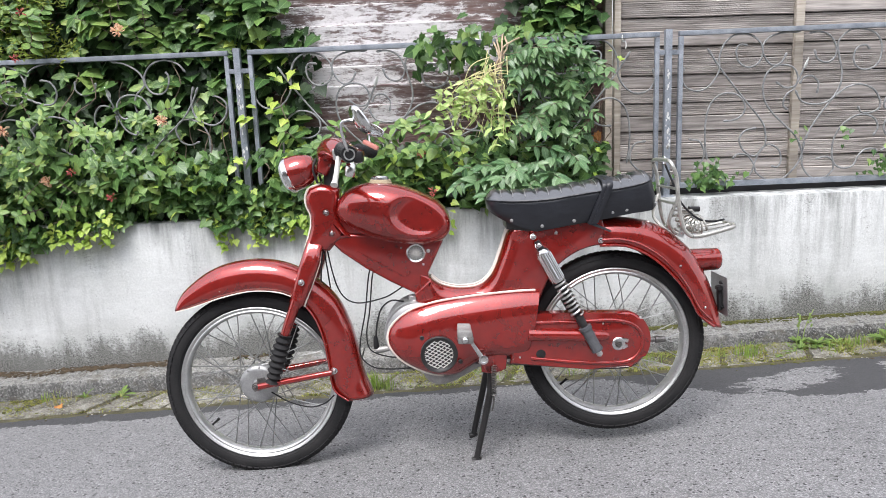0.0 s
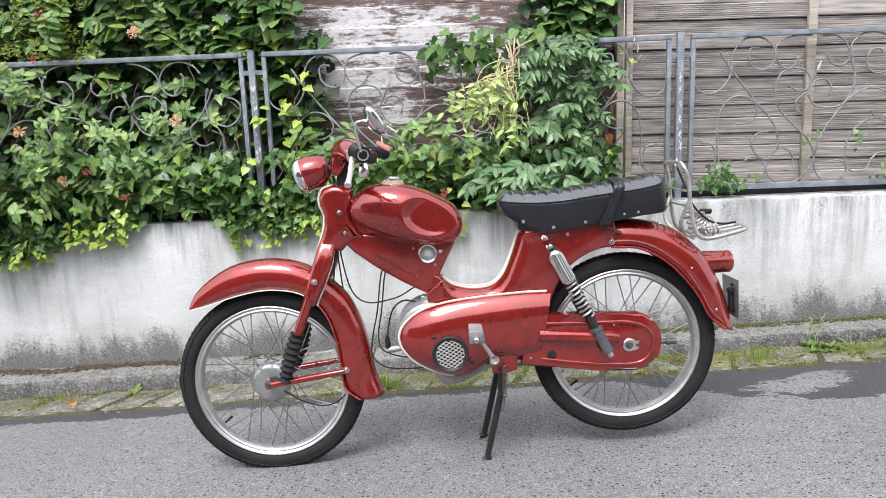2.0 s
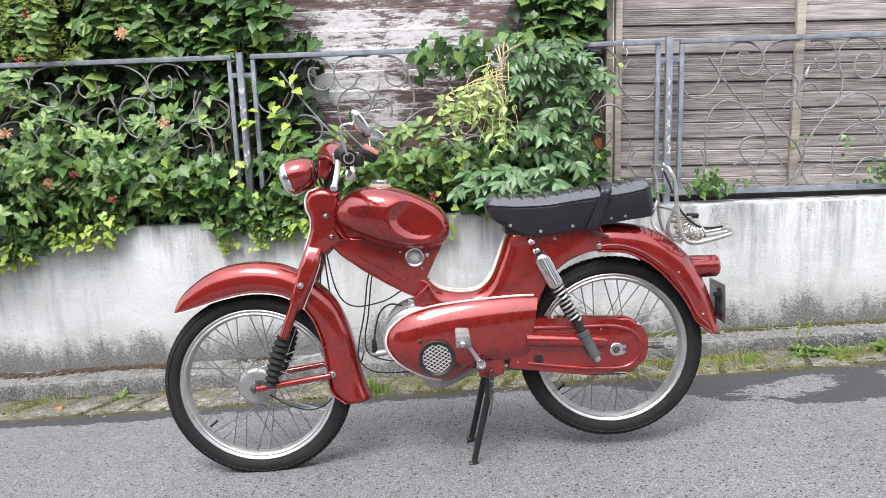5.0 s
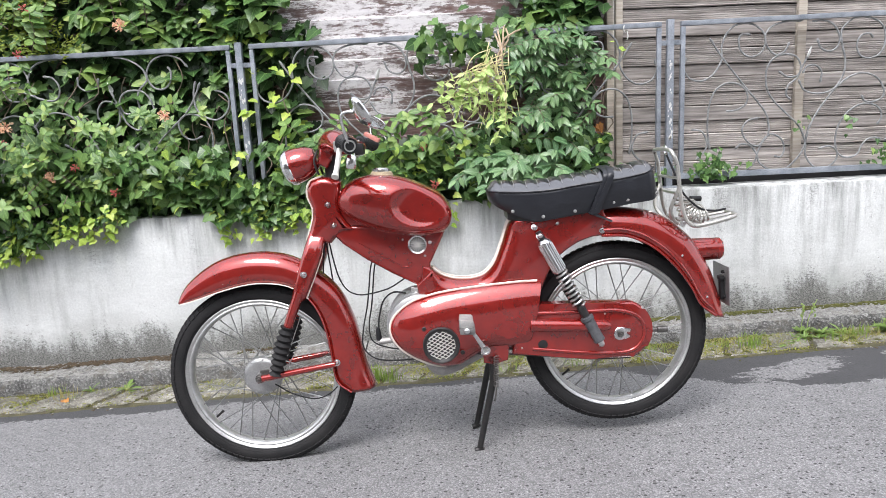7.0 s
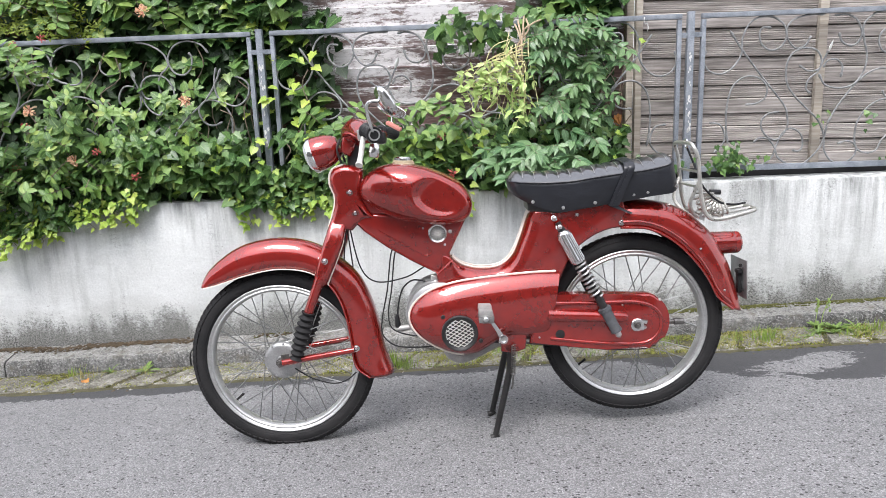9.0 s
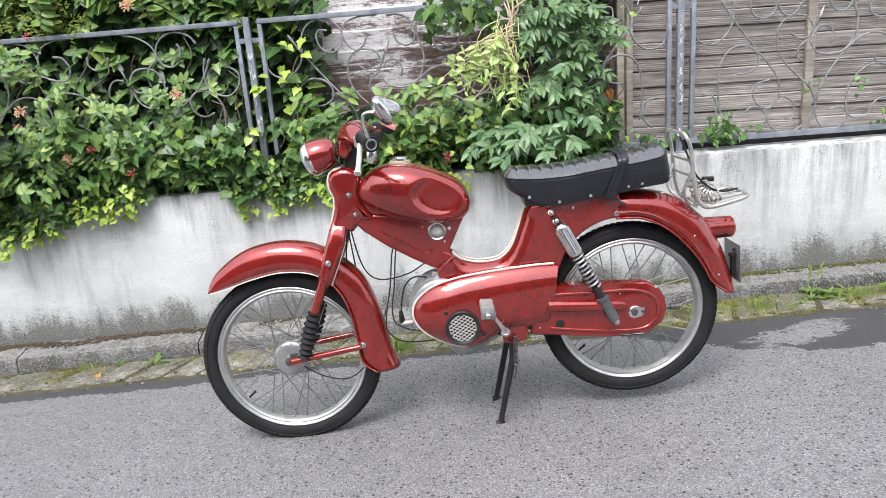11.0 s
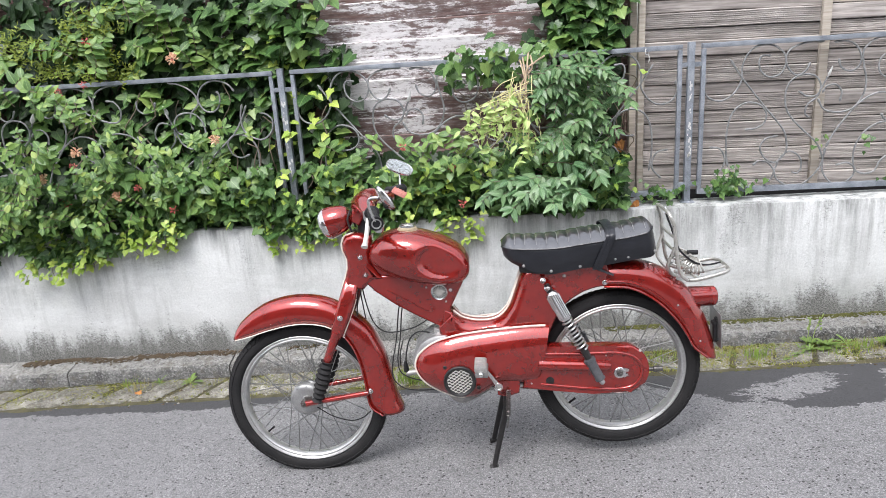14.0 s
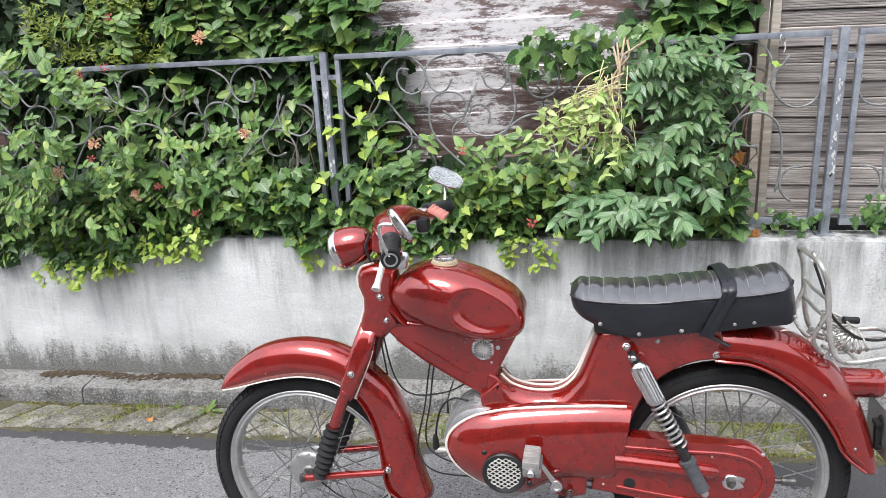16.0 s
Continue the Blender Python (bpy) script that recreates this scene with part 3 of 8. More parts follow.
def prism(bm, poly, y0, y1, bevel=0.0, seg=3):
    """A flat outline in x and z, given depth along y, its rims rounded."""
    a = [bm.verts.new((p[0], y0, p[1])) for p in poly]
    b = [bm.verts.new((p[0], y1, p[1])) for p in poly]
    n = len(poly)
    f0, f1 = bm.faces.new(a), bm.faces.new(list(reversed(b)))
    for i in range(n):
        j = (i + 1) % n
        bm.faces.new((a[j], a[i], b[i], b[j]))
    if bevel:
        rim = [e for e in f0.edges] + [e for e in f1.edges]
        bmesh.ops.bevel(bm, geom=rim, offset=bevel, segments=seg, affect="EDGES", profile=0.5)
    return bm


def pillow(bm, poly, hw, r, seg=6):
    """A flat outline in x and z, half width hw, its rims rolled over by r (one number, or one for each corner)."""
    n = len(poly)
    rad = r if isinstance(r, (list, tuple)) else [r] * n
    area = sum(poly[i][0] * poly[(i + 1) % n][1] - poly[(i + 1) % n][0] * poly[i][1] for i in range(n))
    sgn = 1 if area > 0 else -1
    nrm = []
    for i in range(n):
        e0 = Vector((poly[i][0] - poly[i - 1][0], poly[i][1] - poly[i - 1][1])).normalized()
        e1 = Vector((poly[(i + 1) % n][0] - poly[i][0], poly[(i + 1) % n][1] - poly[i][1])).normalized()
        m = (Vector((-e0.y, e0.x)) + Vector((-e1.y, e1.x))) * sgn
        m = m.normalized() if m.length > 1e-6 else Vector((-e0.y, e0.x)) * sgn
        nrm.append(m / max(0.7, m.dot(Vector((-e0.y, e0.x)) * sgn)))
    loops = []
    for side in (-1, 1):
        rows = []
        for k in range(seg + 1):
            a = math.pi / 2 * k / seg
            rows.append([(p[0] + q.x * c * (1 - math.cos(a)), side * (hw - c + c * math.sin(a)), p[1] + q.y * c * (1 - math.cos(a))) for p, q, c in zip(poly, nrm, rad)])
        loops += reversed(rows) if side < 0 else rows
    return rings(bm, loops)


def xz(pts, y=0.0):
    return [Vector((p[0], y, p[1])) for p in pts]


# ---- ground, gutter, kerb and wall ----
def road_z(x, y):
    """The street falls along x and towards the gutter."""
    return -0.032 + 0.042 * (x + 0.65) - 0.085 * (y - 2.28)


def kerb_z(x):
    return -0.002 + 0.035 * x


def kerb_top(x, y):
    """Height of the kerb's worn top, which falls towards the street."""
    return kerb_z(x) + 0.004 - (3.497 - y) / 0.141 * (0.026 if x < -0.6 else 0.016)


def build_ground():
    bm = bmesh.new()
    xs = [-400, -60, -12, -6, -4, -3, -2.5, -2, -1.5, -1, -0.5, 0, 0.5, 1, 1.5, 2, 2.5, 3, 4, 6, 12, 60, 400]
    ys = [-400, -60, -12, -4, -2, 0, 1, 1.5, 2, 2.4, 2.8, 3.04, 3.05, 3.36, 3.48, 3.9, 8, 60, 400]

    def z(x, y):
        x0 = max(-14, min(14, x))
        y0 = max(1.0, min(3.2, y))
        return road_z(x0, y0) + 0.02 * (y0 - 1.0 if y < 1.0 else 0) - (0.03 if y > 3.045 else 0)
    grid = [[bm.verts.new((x, y, z(x, y))) for x in xs] for y in ys]
    for a, b in zip(grid, grid[1:]):
        for i in range(len(xs) - 1):
            bm.faces.new((a[i], a[i + 1], b[i + 1], b[i]))
    return thing("ground", bm, ASPHALT, "worn grey asphalt street with a dark tar seam", "street", kind="structure")


build_ground()
bm = bmesh.new()
rows = []
for i in range(161):
    x = -4 + i * 0.05
    e = 3.025 + 0.028 * noise.noise((x * 5, 0, 0)) + 0.012 * noise.noise((x * 17, 2, 0))
    rows.append([(x, e - 0.012, road_z(x, e - 0.012) - 0.003), (x, e, road_z(x, e) + 0.0035), (x, 3.1, road_z(x, 3.1) + 0.005), (x, 3.36, road_z(x, 3.36) + 0.005)])
rings(bm, rows, False)
bmesh.ops.remove_doubles(bm, verts=bm.verts[:], dist=1e-5)
gutter = thing("gutter", bm, SOIL, "dirt-filled gutter of flat stones with moss and grass", "gutter", kind="structure")

bm = bmesh.new()
rows_x = [-6 + 0.25 * i for i in range(57)]
prof = []
for x in rows_x:
    w = 0.004 * noise.noise((x * 3, 5, 0))
    prof.append([(x, 3.5 + w, kerb_z(x) - 0.3), (x, 3.5 + w, 0.3), (x, 3.5 + w, 0.68), (x, 3.506 + w, 0.698 + 0.006 * x), (x, 3.53, 0.703 + 0.006 * x), (x, 3.76, 0.706 + 0.006 * x), (x, 3.76, -0.5)])
bm.free()
# unseen wall, added to block low sky and darken side reflections
bm = bmesh.new()
rings(bm, [[(x, -7.5, -1.5), (x, -7.5, 6.2), (x, -7.8, 6.2), (x, -7.8, -1.5)] for x in (-16, -8, 0, 8, 16)])
thing("wall_opposite", bm, RENDER, "plain unseen wall added across the street to darken reflections", "wall", kind="structure")
bm = bmesh.new()
rings(bm, prof)
wall = thing("wall_garden", bm, CONCRETE, "low lime-washed concrete garden wall with dark rain streaks", "wall", kind="structure")
kerb = base("kerb", "row of weathered grey kerb stones along the wall", "kerb", kind="structure")


# ---- the moped ----
# Its own axes: x from the front axle to the rear, y to its right side, z up; the origin is the front axle.
HUB = Vector((-0.645, 2.285, 0.2895))
POSE = Matrix.Translation(HUB) @ pose(0, 0, 0, -2.2, -4.5, 1.4)
FOOT = Vector((0.6, 0, -0.318))
moped = base("moped", "red vintage moped with a black bench seat on its centre stand", "moped", m=POSE @ Matrix.Translation(FOOT))


def piece(name, bm, material, label="", under=None, angle=38):
    """A part of the moped, or a part of such a part."""
    return part(name, bm, material, under or moped, label, None if under else -FOOT, angle)


def bolt(bm, p, axis=(0, -1, 0), r=0.006, h=0.005):
    lathe(bm, [(0, h), (r * 0.55, h * 0.95), (r * 0.9, h * 0.6), (r, 0), (r * 1.5, 0), (r * 1.5, -0.002), (0, -0.002)], p, axis, 12)


def wheel(name, x, z, hub_r, drum_y, kr, ro):
    """Alloy rim, scaled by kr, with a tyre of outer radius ro, hub and thirty-six crossed spokes."""
    bm = bmesh.new()
    rim_prof = [(0.264, -0.019), (0.2675, -0.021), (0.2685, -0.024), (0.266, -0.0255), (0.262, -0.0235), (0.2575, -0.0205), (0.2535, -0.0225), (0.2505, -0.0215), (0.2475, -0.017), (0.2445, -0.01), (0.243, 0.0),
                (0.2445, 0.01), (0.2475, 0.017), (0.2505, 0.0215), (0.2535, 0.0225), (0.2575, 0.0205), (0.262, 0.0235), (0.266, 0.0255), (0.2685, 0.024), (0.2675, 0.021), (0.264, 0.019), (0.255, 0.012), (0.252, 0), (0.255, -0.012)]
    lathe(bm, [(r * kr, y) for r, y in rim_prof], (x, 0, z), (0, 1, 0), 96, True)
    rim = piece(name, bm, ALLOY, "polished aluminium spoked wheel")
    bm = bmesh.new()
    c, n = (ro + 0.257 * kr) / 2, 24
    hh = (ro - 0.257 * kr) / 2
    sec = [(c + hh * math.copysign(abs(math.sin(a)) ** 0.9, math.sin(a)), 0.0315 * math.copysign(abs(math.cos(a)) ** 0.75, math.cos(a)) * (1 if math.sin(a) > -0.3 else 0.86)) for a in (2 * math.pi * k / n for k in range(n))]
    lathe(bm, sec, (x, 0, z), (0, 1, 0), 112, True)
    tyre = piece("tyre", bm, RUBBER, "worn black ribbed tyre", rim)
    bm = bmesh.new()
    for k in range(84):
        a = 2 * math.pi * k / 84
        for y, r, w, tilt in ((0.0, ro - 0.0014, 0.014, 0), (-0.0165, ro - 0.003, 0.0125, 0.42), (0.0165, ro - 0.003, 0.0125, -0.42), (-0.0275, ro - 0.0125, 0.014, 1.0), (0.0275, ro - 0.0125, 0.014, -1.0)):
            aa = a + (0.5 if abs(y) > 0.02 else 0.0) * 2 * math.pi / 84
            rot = Matrix.Rotation(aa, 3, "Y") @ Matrix.Rotation(tilt, 3, "X")
            box(bm, (x + r * math.sin(aa), y, z + r * math.cos(aa)), (0.0165, w, 0.005), 0, rot)
    piece("tread", bm, RUBBER, "", rim, 20)
    for s in (-1, 1):
        bm = bmesh.new()
        lathe(bm, [(0.2745 * kr, s * 0.0265), (0.277 * kr, s * 0.0292), (0.28 * kr, s * 0.0285)], (x, 0, z), (0, 1, 0), 96)
        piece("bead_line", bm, RUBBER, "", rim)
    bm = bmesh.new()
    lathe(bm, [(0.0, -0.062), (0.008, -0.062), (0.008, -0.045), (0.016, -0.044), (0.02, drum_y), (hub_r * 0.75, drum_y - 0.004), (hub_r * 0.93, drum_y), (hub_r, drum_y + 0.006), (hub_r, drum_y + 0.03),
               (hub_r * 0.75, drum_y + 0.034), (0.03, 0.012), (0.026, 0.02), (0.051, 0.034), (0.053, 0.04), (0.018, 0.044), (0.012, 0.06), (0, 0.06)], (x, 0, z), (0, 1, 0), 48)
    for k in range(9):
        a = 2 * math.pi * k / 9
        bolt(bm, (x + hub_r * 0.9 * math.cos(a), drum_y - 0.001, z + hub_r * 0.9 * math.sin(a)), r=0.003, h=0.002)
    piece("hub", bm, HUBMETAL, "dull grey drum hub", rim)
    for k in range(36):
        side = -1 if k % 2 == 0 else 1
        a = 2 * math.pi * k / 36
        lean = 1.35 * (1 if (k // 2) % 2 == 0 else -1)
        hr, hy = (hub_r * 0.93, drum_y + 0.012) if side < 0 else (0.052, 0.037)
        p0 = vec(x + hr * math.cos(a - lean), hy, z + hr * math.sin(a - lean))
        p1 = vec(x + kr * 0.2445 * math.cos(a), 0.004 * side, z + kr * 0.2445 * math.sin(a))
        bm = bmesh.new()
        tube(bm, [p0, p0.lerp(p1, 0.93), p1], [0.0019, 0.0019, 0.0028], 5)
        piece("spoke", bm, SPOKE, "", rim)
    bm = bmesh.new()
    a = math.radians(215)
    d = vec(math.cos(a), 0, math.sin(a))
    tube(bm, [vec(x, 0, z) + d * 0.238, vec(x, 0, z) + d * 0.216, vec(x, 0, z) + d * 0.205], [0.004, 0.004, 0.0055], 8)
    piece("valve", bm, RUBBER, "black rubber valve cap", rim)
    return rim


def arch(C, E, hw, n=40, m=17, sharp=0.62):
    """A mudguard: crest line C and edge line E in x and z, half width hw along it."""
    bm = bmesh.new()
    c, e = even(cat(xz(C)), n), even(cat(xz(E)), n)
    loops = []
    for i in range(n):
        h = hw(i / (n - 1))
        row = []
        for k in range(m):
            s = math.pi * (k / (m - 1) - 0.5)
            v = math.copysign(abs(math.sin(s)) ** 0.85, math.sin(s)) * h
            p = e[i].lerp(c[i], abs(math.cos(s)) ** sharp)
            row.append((p.x, v, p.z))
        loops.append(row)
    rings(bm, loops, False)
    return bm, e


def thick(ob, t):
    mod = ob.modifiers.new("thickness", "SOLIDIFY")
    mod.thickness, mod.offset = t, -1
    return ob


def edge_wire(name, e, hw, r, material, under, label=""):
    for s in (-1, 1):
        bm = bmesh.new()
        n = len(e)
        tube(bm, [(p.x, s * (hw(i / (n - 1)) + r * 0.3), p.z) for i, p in enumerate(e)], r, 6)
        piece(name, bm, material, label, under)


front = wheel("front_wheel", -0.003, -0.006, 0.066, -0.032, 1.005, 0.324)
rear = wheel("rear_wheel", 1.227, -0.011, 0.06, -0.03, 0.975, 0.3155)

# front mudguard with its rolled, pinstriped edge
hw = lambda s: 0.05 + 0.012 * math.sin(math.pi * min(1, s * 1.5)) if s < 0.33 else 0.062
bm, e = arch([(-0.243, 0.291), (-0.233, 0.316), (-0.2, 0.352), (-0.125, 0.398), (-0.05, 0.42), (0.045, 0.424), (0.139, 0.403), (0.21, 0.362), (0.272, 0.305), (0.312, 0.245), (0.34, 0.158), (0.354, 0.066), (0.363, -0.016), (0.383, -0.095)],
             [(-0.232, 0.284), (-0.2, 0.288), (-0.159, 0.296), (-0.07, 0.315), (0.027, 0.325), (0.115, 0.312), (0.17, 0.285), (0.205, 0.25), (0.231, 0.2), (0.247, 0.13), (0.252, 0.055), (0.256, -0.044), (0.3, -0.093)], hw, 64)
fender = thick(piece("front_fender", bm, RED, "deep red enamelled front mudguard"), 0.0022)
edge_wire("pinstripe", e[:36], lambda s: hw(s * 0.55), 0.0022, CREAM, fender, "cream edge line")
edge_wire("rolled_edge", e[35:], lambda s: 0.062, 0.003, RED, fender)
for s in (-1, 1):
    bm = bmesh.new()
    bolt(bm, (0.267, s * 0.066, 0.02), (0, s, 0), 0.008, 0.01)
    piece("pivot_bolt", bm, CHROME, "", fender)

# short swinging-link fork
for s in (-1, 1):
    bm = bmesh.new()
    a = [(0.24, 0.475), (0.292, 0.46), (0.284, 0.43), (0.274, 0.392), (0.238, 0.322), (0.2, 0.256), (0.186, 0.246), (0.158, 0.262), (0.155, 0.278), (0.178, 0.332), (0.204, 0.392), (0.222, 0.435)]
    pillow(bm, a, 0.02, 0.018)
    for v in bm.verts:
        lift = max(0.0, min(1.0, (v.co.z - 0.4) / 0.055))
        v.co.y += s * (0.064 - 0.036 * lift * lift)
    cover = piece("fork_cover", bm, RED, "pressed red fork leg cover")
    bm = bmesh.new()
    tube(bm, cat([(0.276, s * 0.066, 0.4), (0.257, s * 0.067, 0.358), (0.201, s * 0.067, 0.254)]), 0.0028, 6)
    piece("pinstripe", bm, CREAM, "", cover)
    bm = bmesh.new()
    bolt(bm, (0.206, s * 0.084, 0.338), (0, s, 0), 0.0075, 0.008)
    piece("bolt", bm, CHROME, "", cover)
    bm = bmesh.new()
    tube(bm, [(0.18, s * 0.073, 0.28), (0.118, s * 0.076, 0.155)], [0.0185, 0.0155], 14)
    piece("fork_leg", bm, RED)
    bm = bmesh.new()
    a, b = vec(0.123, s * 0.078, 0.168), vec(0.058, s * 0.082, 0.01)
    pts, rad = [], []
    for k in range(49):
        t = k / 48
        pts.append(a.lerp(b, t))
        rad.append((0.0195 + 0.006 * math.sin(math.pi * min(1, t * 1.1))) + 0.0042 * math.cos(2 * math.pi * t * 8))
    tube(bm, pts, rad, 16)
    piece("gaiter", bm, RUBBER, "black ribbed rubber gaiter")
    bm = bmesh.new()
    tube(bm, [(-0.006, s * 0.072, -0.004), (0.02, s * 0.078, 0.001), (0.262, s * 0.078, 0.019)], [0.0135, 0.0115, 0.0105], 12)
    arm = piece("link_arm", bm, RED, "red tubular swinging link")
    bm = bmesh.new()
    lathe(bm, [(0, 0.024), (0.006, 0.024), (0.0065, 0.014), (0.011, 0.013), (0.0115, 0.004), (0.015, 0.003), (0.015, -0.01), (0, -0.01)], (0, s * 0.074, 0), (0, s, 0), 12)
    piece("axle_nut", bm, OILY, "oily dark steel axle nut", arm)
    bm = bmesh.new()
    box(bm, (0.02, s * 0.074, 0.018), (0.03, 0.008, 0.022), 0.003)
    piece("lug", bm, OILY, "", arm)

# steering head panel and headlamp
bm = bmesh.new()
out = [(0.268, 0.64), (0.252, 0.615), (0.25, 0.585), (0.26, 0.55), (0.256, 0.515), (0.24, 0.475), (0.226, 0.446), (0.26, 0.43), (0.305, 0.424), (0.325, 0.442), (0.352, 0.456), (0.398, 0.458), (0.372, 0.487), (0.354, 0.525), (0.352, 0.56), (0.362, 0.6), (0.366, 0.625), (0.335, 0.642), (0.305, 0.648)]
pillow(bm, out, 0.05, 0.024)
head = piece("steering_head", bm, RED, "pressed red steering head panel")
for s in (-1, 1):
    bm = bmesh.new()
    tube(bm, cat([(x - 0.0012, s * 0.027, z) for x, z in [(0.305, 0.649)] + out[:7]], 4), 0.0036, 6)
    piece("pinstripe", bm, CREAM, "", head)
    for x, z in ((0.315, 0.555), (0.325, 0.484)):
        bm = bmesh.new()
        bolt(bm, (x, s * 0.05, z), (0, s, 0), 0.0078, 0.008)
        piece("bolt", bm, CHROME, "", head)
lamp_axis = vec(-0.968, 0, -0.25)
bm = bmesh.new()
lathe(bm, [(0.058, 0.0), (0.0588, -0.012), (0.057, -0.032), (0.051, -0.056), (0.043, -0.074), (0.033, -0.088), (0.0, -0.092)], (0.208, 0, 0.69), lamp_axis, 40)
lamp = piece("headlamp", bm, RED, "red bullet headlamp")
bm = bmesh.new()
lathe(bm, [(0.058, -0.004), (0.0608, -0.001), (0.0606, 0.006), (0.057, 0.0145), (0.054, 0.016), (0.052, 0.01), (0.054, -0.002)], (0.208, 0, 0.69), lamp_axis, 40, True)
piece("lamp_ring", bm, CHROME, "chrome headlamp ring", lamp)
bm = bmesh.new()
lathe(bm, [(0.0548, 0.013), (0.045, 0.024), (0.025, 0.031), (0, 0.034)], (0.208, 0, 0.69), lamp_axis, 40)
piece("lens", bm, GLASS, "clear domed headlamp glass", lamp)
bm = bmesh.new()
lathe(bm, [(0.05, -0.002), (0.03, -0.012), (0, -0.02)], (0.208, 0, 0.69), lamp_axis, 32)
piece("reflector", bm, CHROME, "", lamp)
for s in (-1, 1):
    bm = bmesh.new()
    tube(bm, cat([(0.3, s * 0.04, 0.655), (0.292, s * 0.043, 0.7), (0.305, s * 0.03, 0.735)]), 0.004, 8)
    piece("lamp_bracket", bm, STEEL, "", lamp)

# pressed handlebar with grips, levers and mirrors
bm = bmesh.new()
loops = []
for k in range(25):
    t = k / 12 - 1
    a = abs(t)
    c = vec(0.352 + 0.07 * a ** 1.4, 0.2 * t, 0.742 + 0.022 * math.sin(math.pi * min(1, a * 1.2)) - 0.012 * a)
    hx, hz = 0.03 * (1 - a) + 0.02, 0.026 * (1 - a) ** 1.2 + 0.0195
    loops.append([(c.x + hx * math.cos(q), c.y, c.z + hz * math.sin(q)) for q in (2 * math.pi * j / 14 for j in range(14))])
rings(bm, loops)
bar = piece("handlebar", bm, RED, "pressed red handlebar")
bm = bmesh.new()
prism(bm, [(0.3, 0.69), (0.312, 0.735), (0.335, 0.772), (0.372, 0.782), (0.385, 0.765), (0.36, 0.745), (0.35, 0.7), (0.33, 0.672)], -0.042, 0.042, 0.012)
piece("cowl", bm, RED, "red handlebar cowl", bar)
bm = bmesh.new()
tube(bm, [(0.335, 0, 0.62), (0.35, 0, 0.73)], [0.026, 0.024], 16)
piece("stem", bm, BLACK, "", bar)
for s in (-1, 1):
    bm = bmesh.new()
    g0, g1 = vec(0.418, s * 0.205, 0.748), vec(0.455, s * 0.348, 0.733)
    tube(bm, [g0, g0.lerp(g1, 0.06), g0.lerp(g1, 0.1), g0.lerp(g1, 0.9), g0.lerp(g1, 0.95), g1], [0.015, 0.0265 if s < 0 else 0.023, 0.0195, 0.0195, 0.0245, 0.0232], 24)
    grip = piece("grip", bm, BLACK, "black rubber handlebar grip", bar)
    ax = (g1 - g0).normalized()
    bm = bmesh.new()
    lathe(bm, [(0.0125, 0), (0.0135, 0.003), (0.0165, 0.003), (0.017, 0), (0.0125, 0)], g1, ax, 20)
    piece("end_ring", bm, ALLOY, "pale ring on the grip end", grip)
    for k in range(10):
        bm = bmesh.new()
        lathe(bm, [(0.0185, -0.0018), (0.0206, 0), (0.0185, 0.0018)], g0.lerp(g1, 0.16 + 0.075 * k), ax, 16)
        piece("grip_ridge", bm, BLACK, "", grip)
    bm = bmesh.new()
    tube(bm, cat([(0.405, s * 0.2, 0.738), (0.404, s * 0.235, 0.715), (0.4, s * 0.27, 0.683 if s < 0 else 0.71), (0.393, s * 0.303, 0.65 if s < 0 else 0.705)]), [0.008] * 4 + [0.0082] * 13 + [0.0105, 0.0115], 10)
    piece("brake_lever", bm, SILVER, "silver-painted brake lever", bar)
    bm = bmesh.new()
    box(bm, (0.405, s * 0.205, 0.738), (0.035, 0.026, 0.035), 0.006)
    piece("lever_perch", bm, ALLOY, "", bar)
    bm = bmesh.new()
    if s < 0:
        lathe(bm, [(0, -0.022), (0.012, -0.022), (0.016, -0.017), (0.017, 0.0), (0.016, 0.017), (0.012, 0.022), (0, 0.022)], (0.428, -0.16, 0.686), (0.25, 0.1, 1), 18)
        piece("switch_drum", bm, CHROME, "small chrome handlebar switch drum", bar)
        bm = bmesh.new()
    tube(bm, cat([(0.415, s * 0.19, 0.735), (0.425, s * 0.165, 0.715), (0.428, s * 0.16, 0.7)]), 0.006, 8)
    piece("clamp_arm", bm, ALLOY, "", bar)
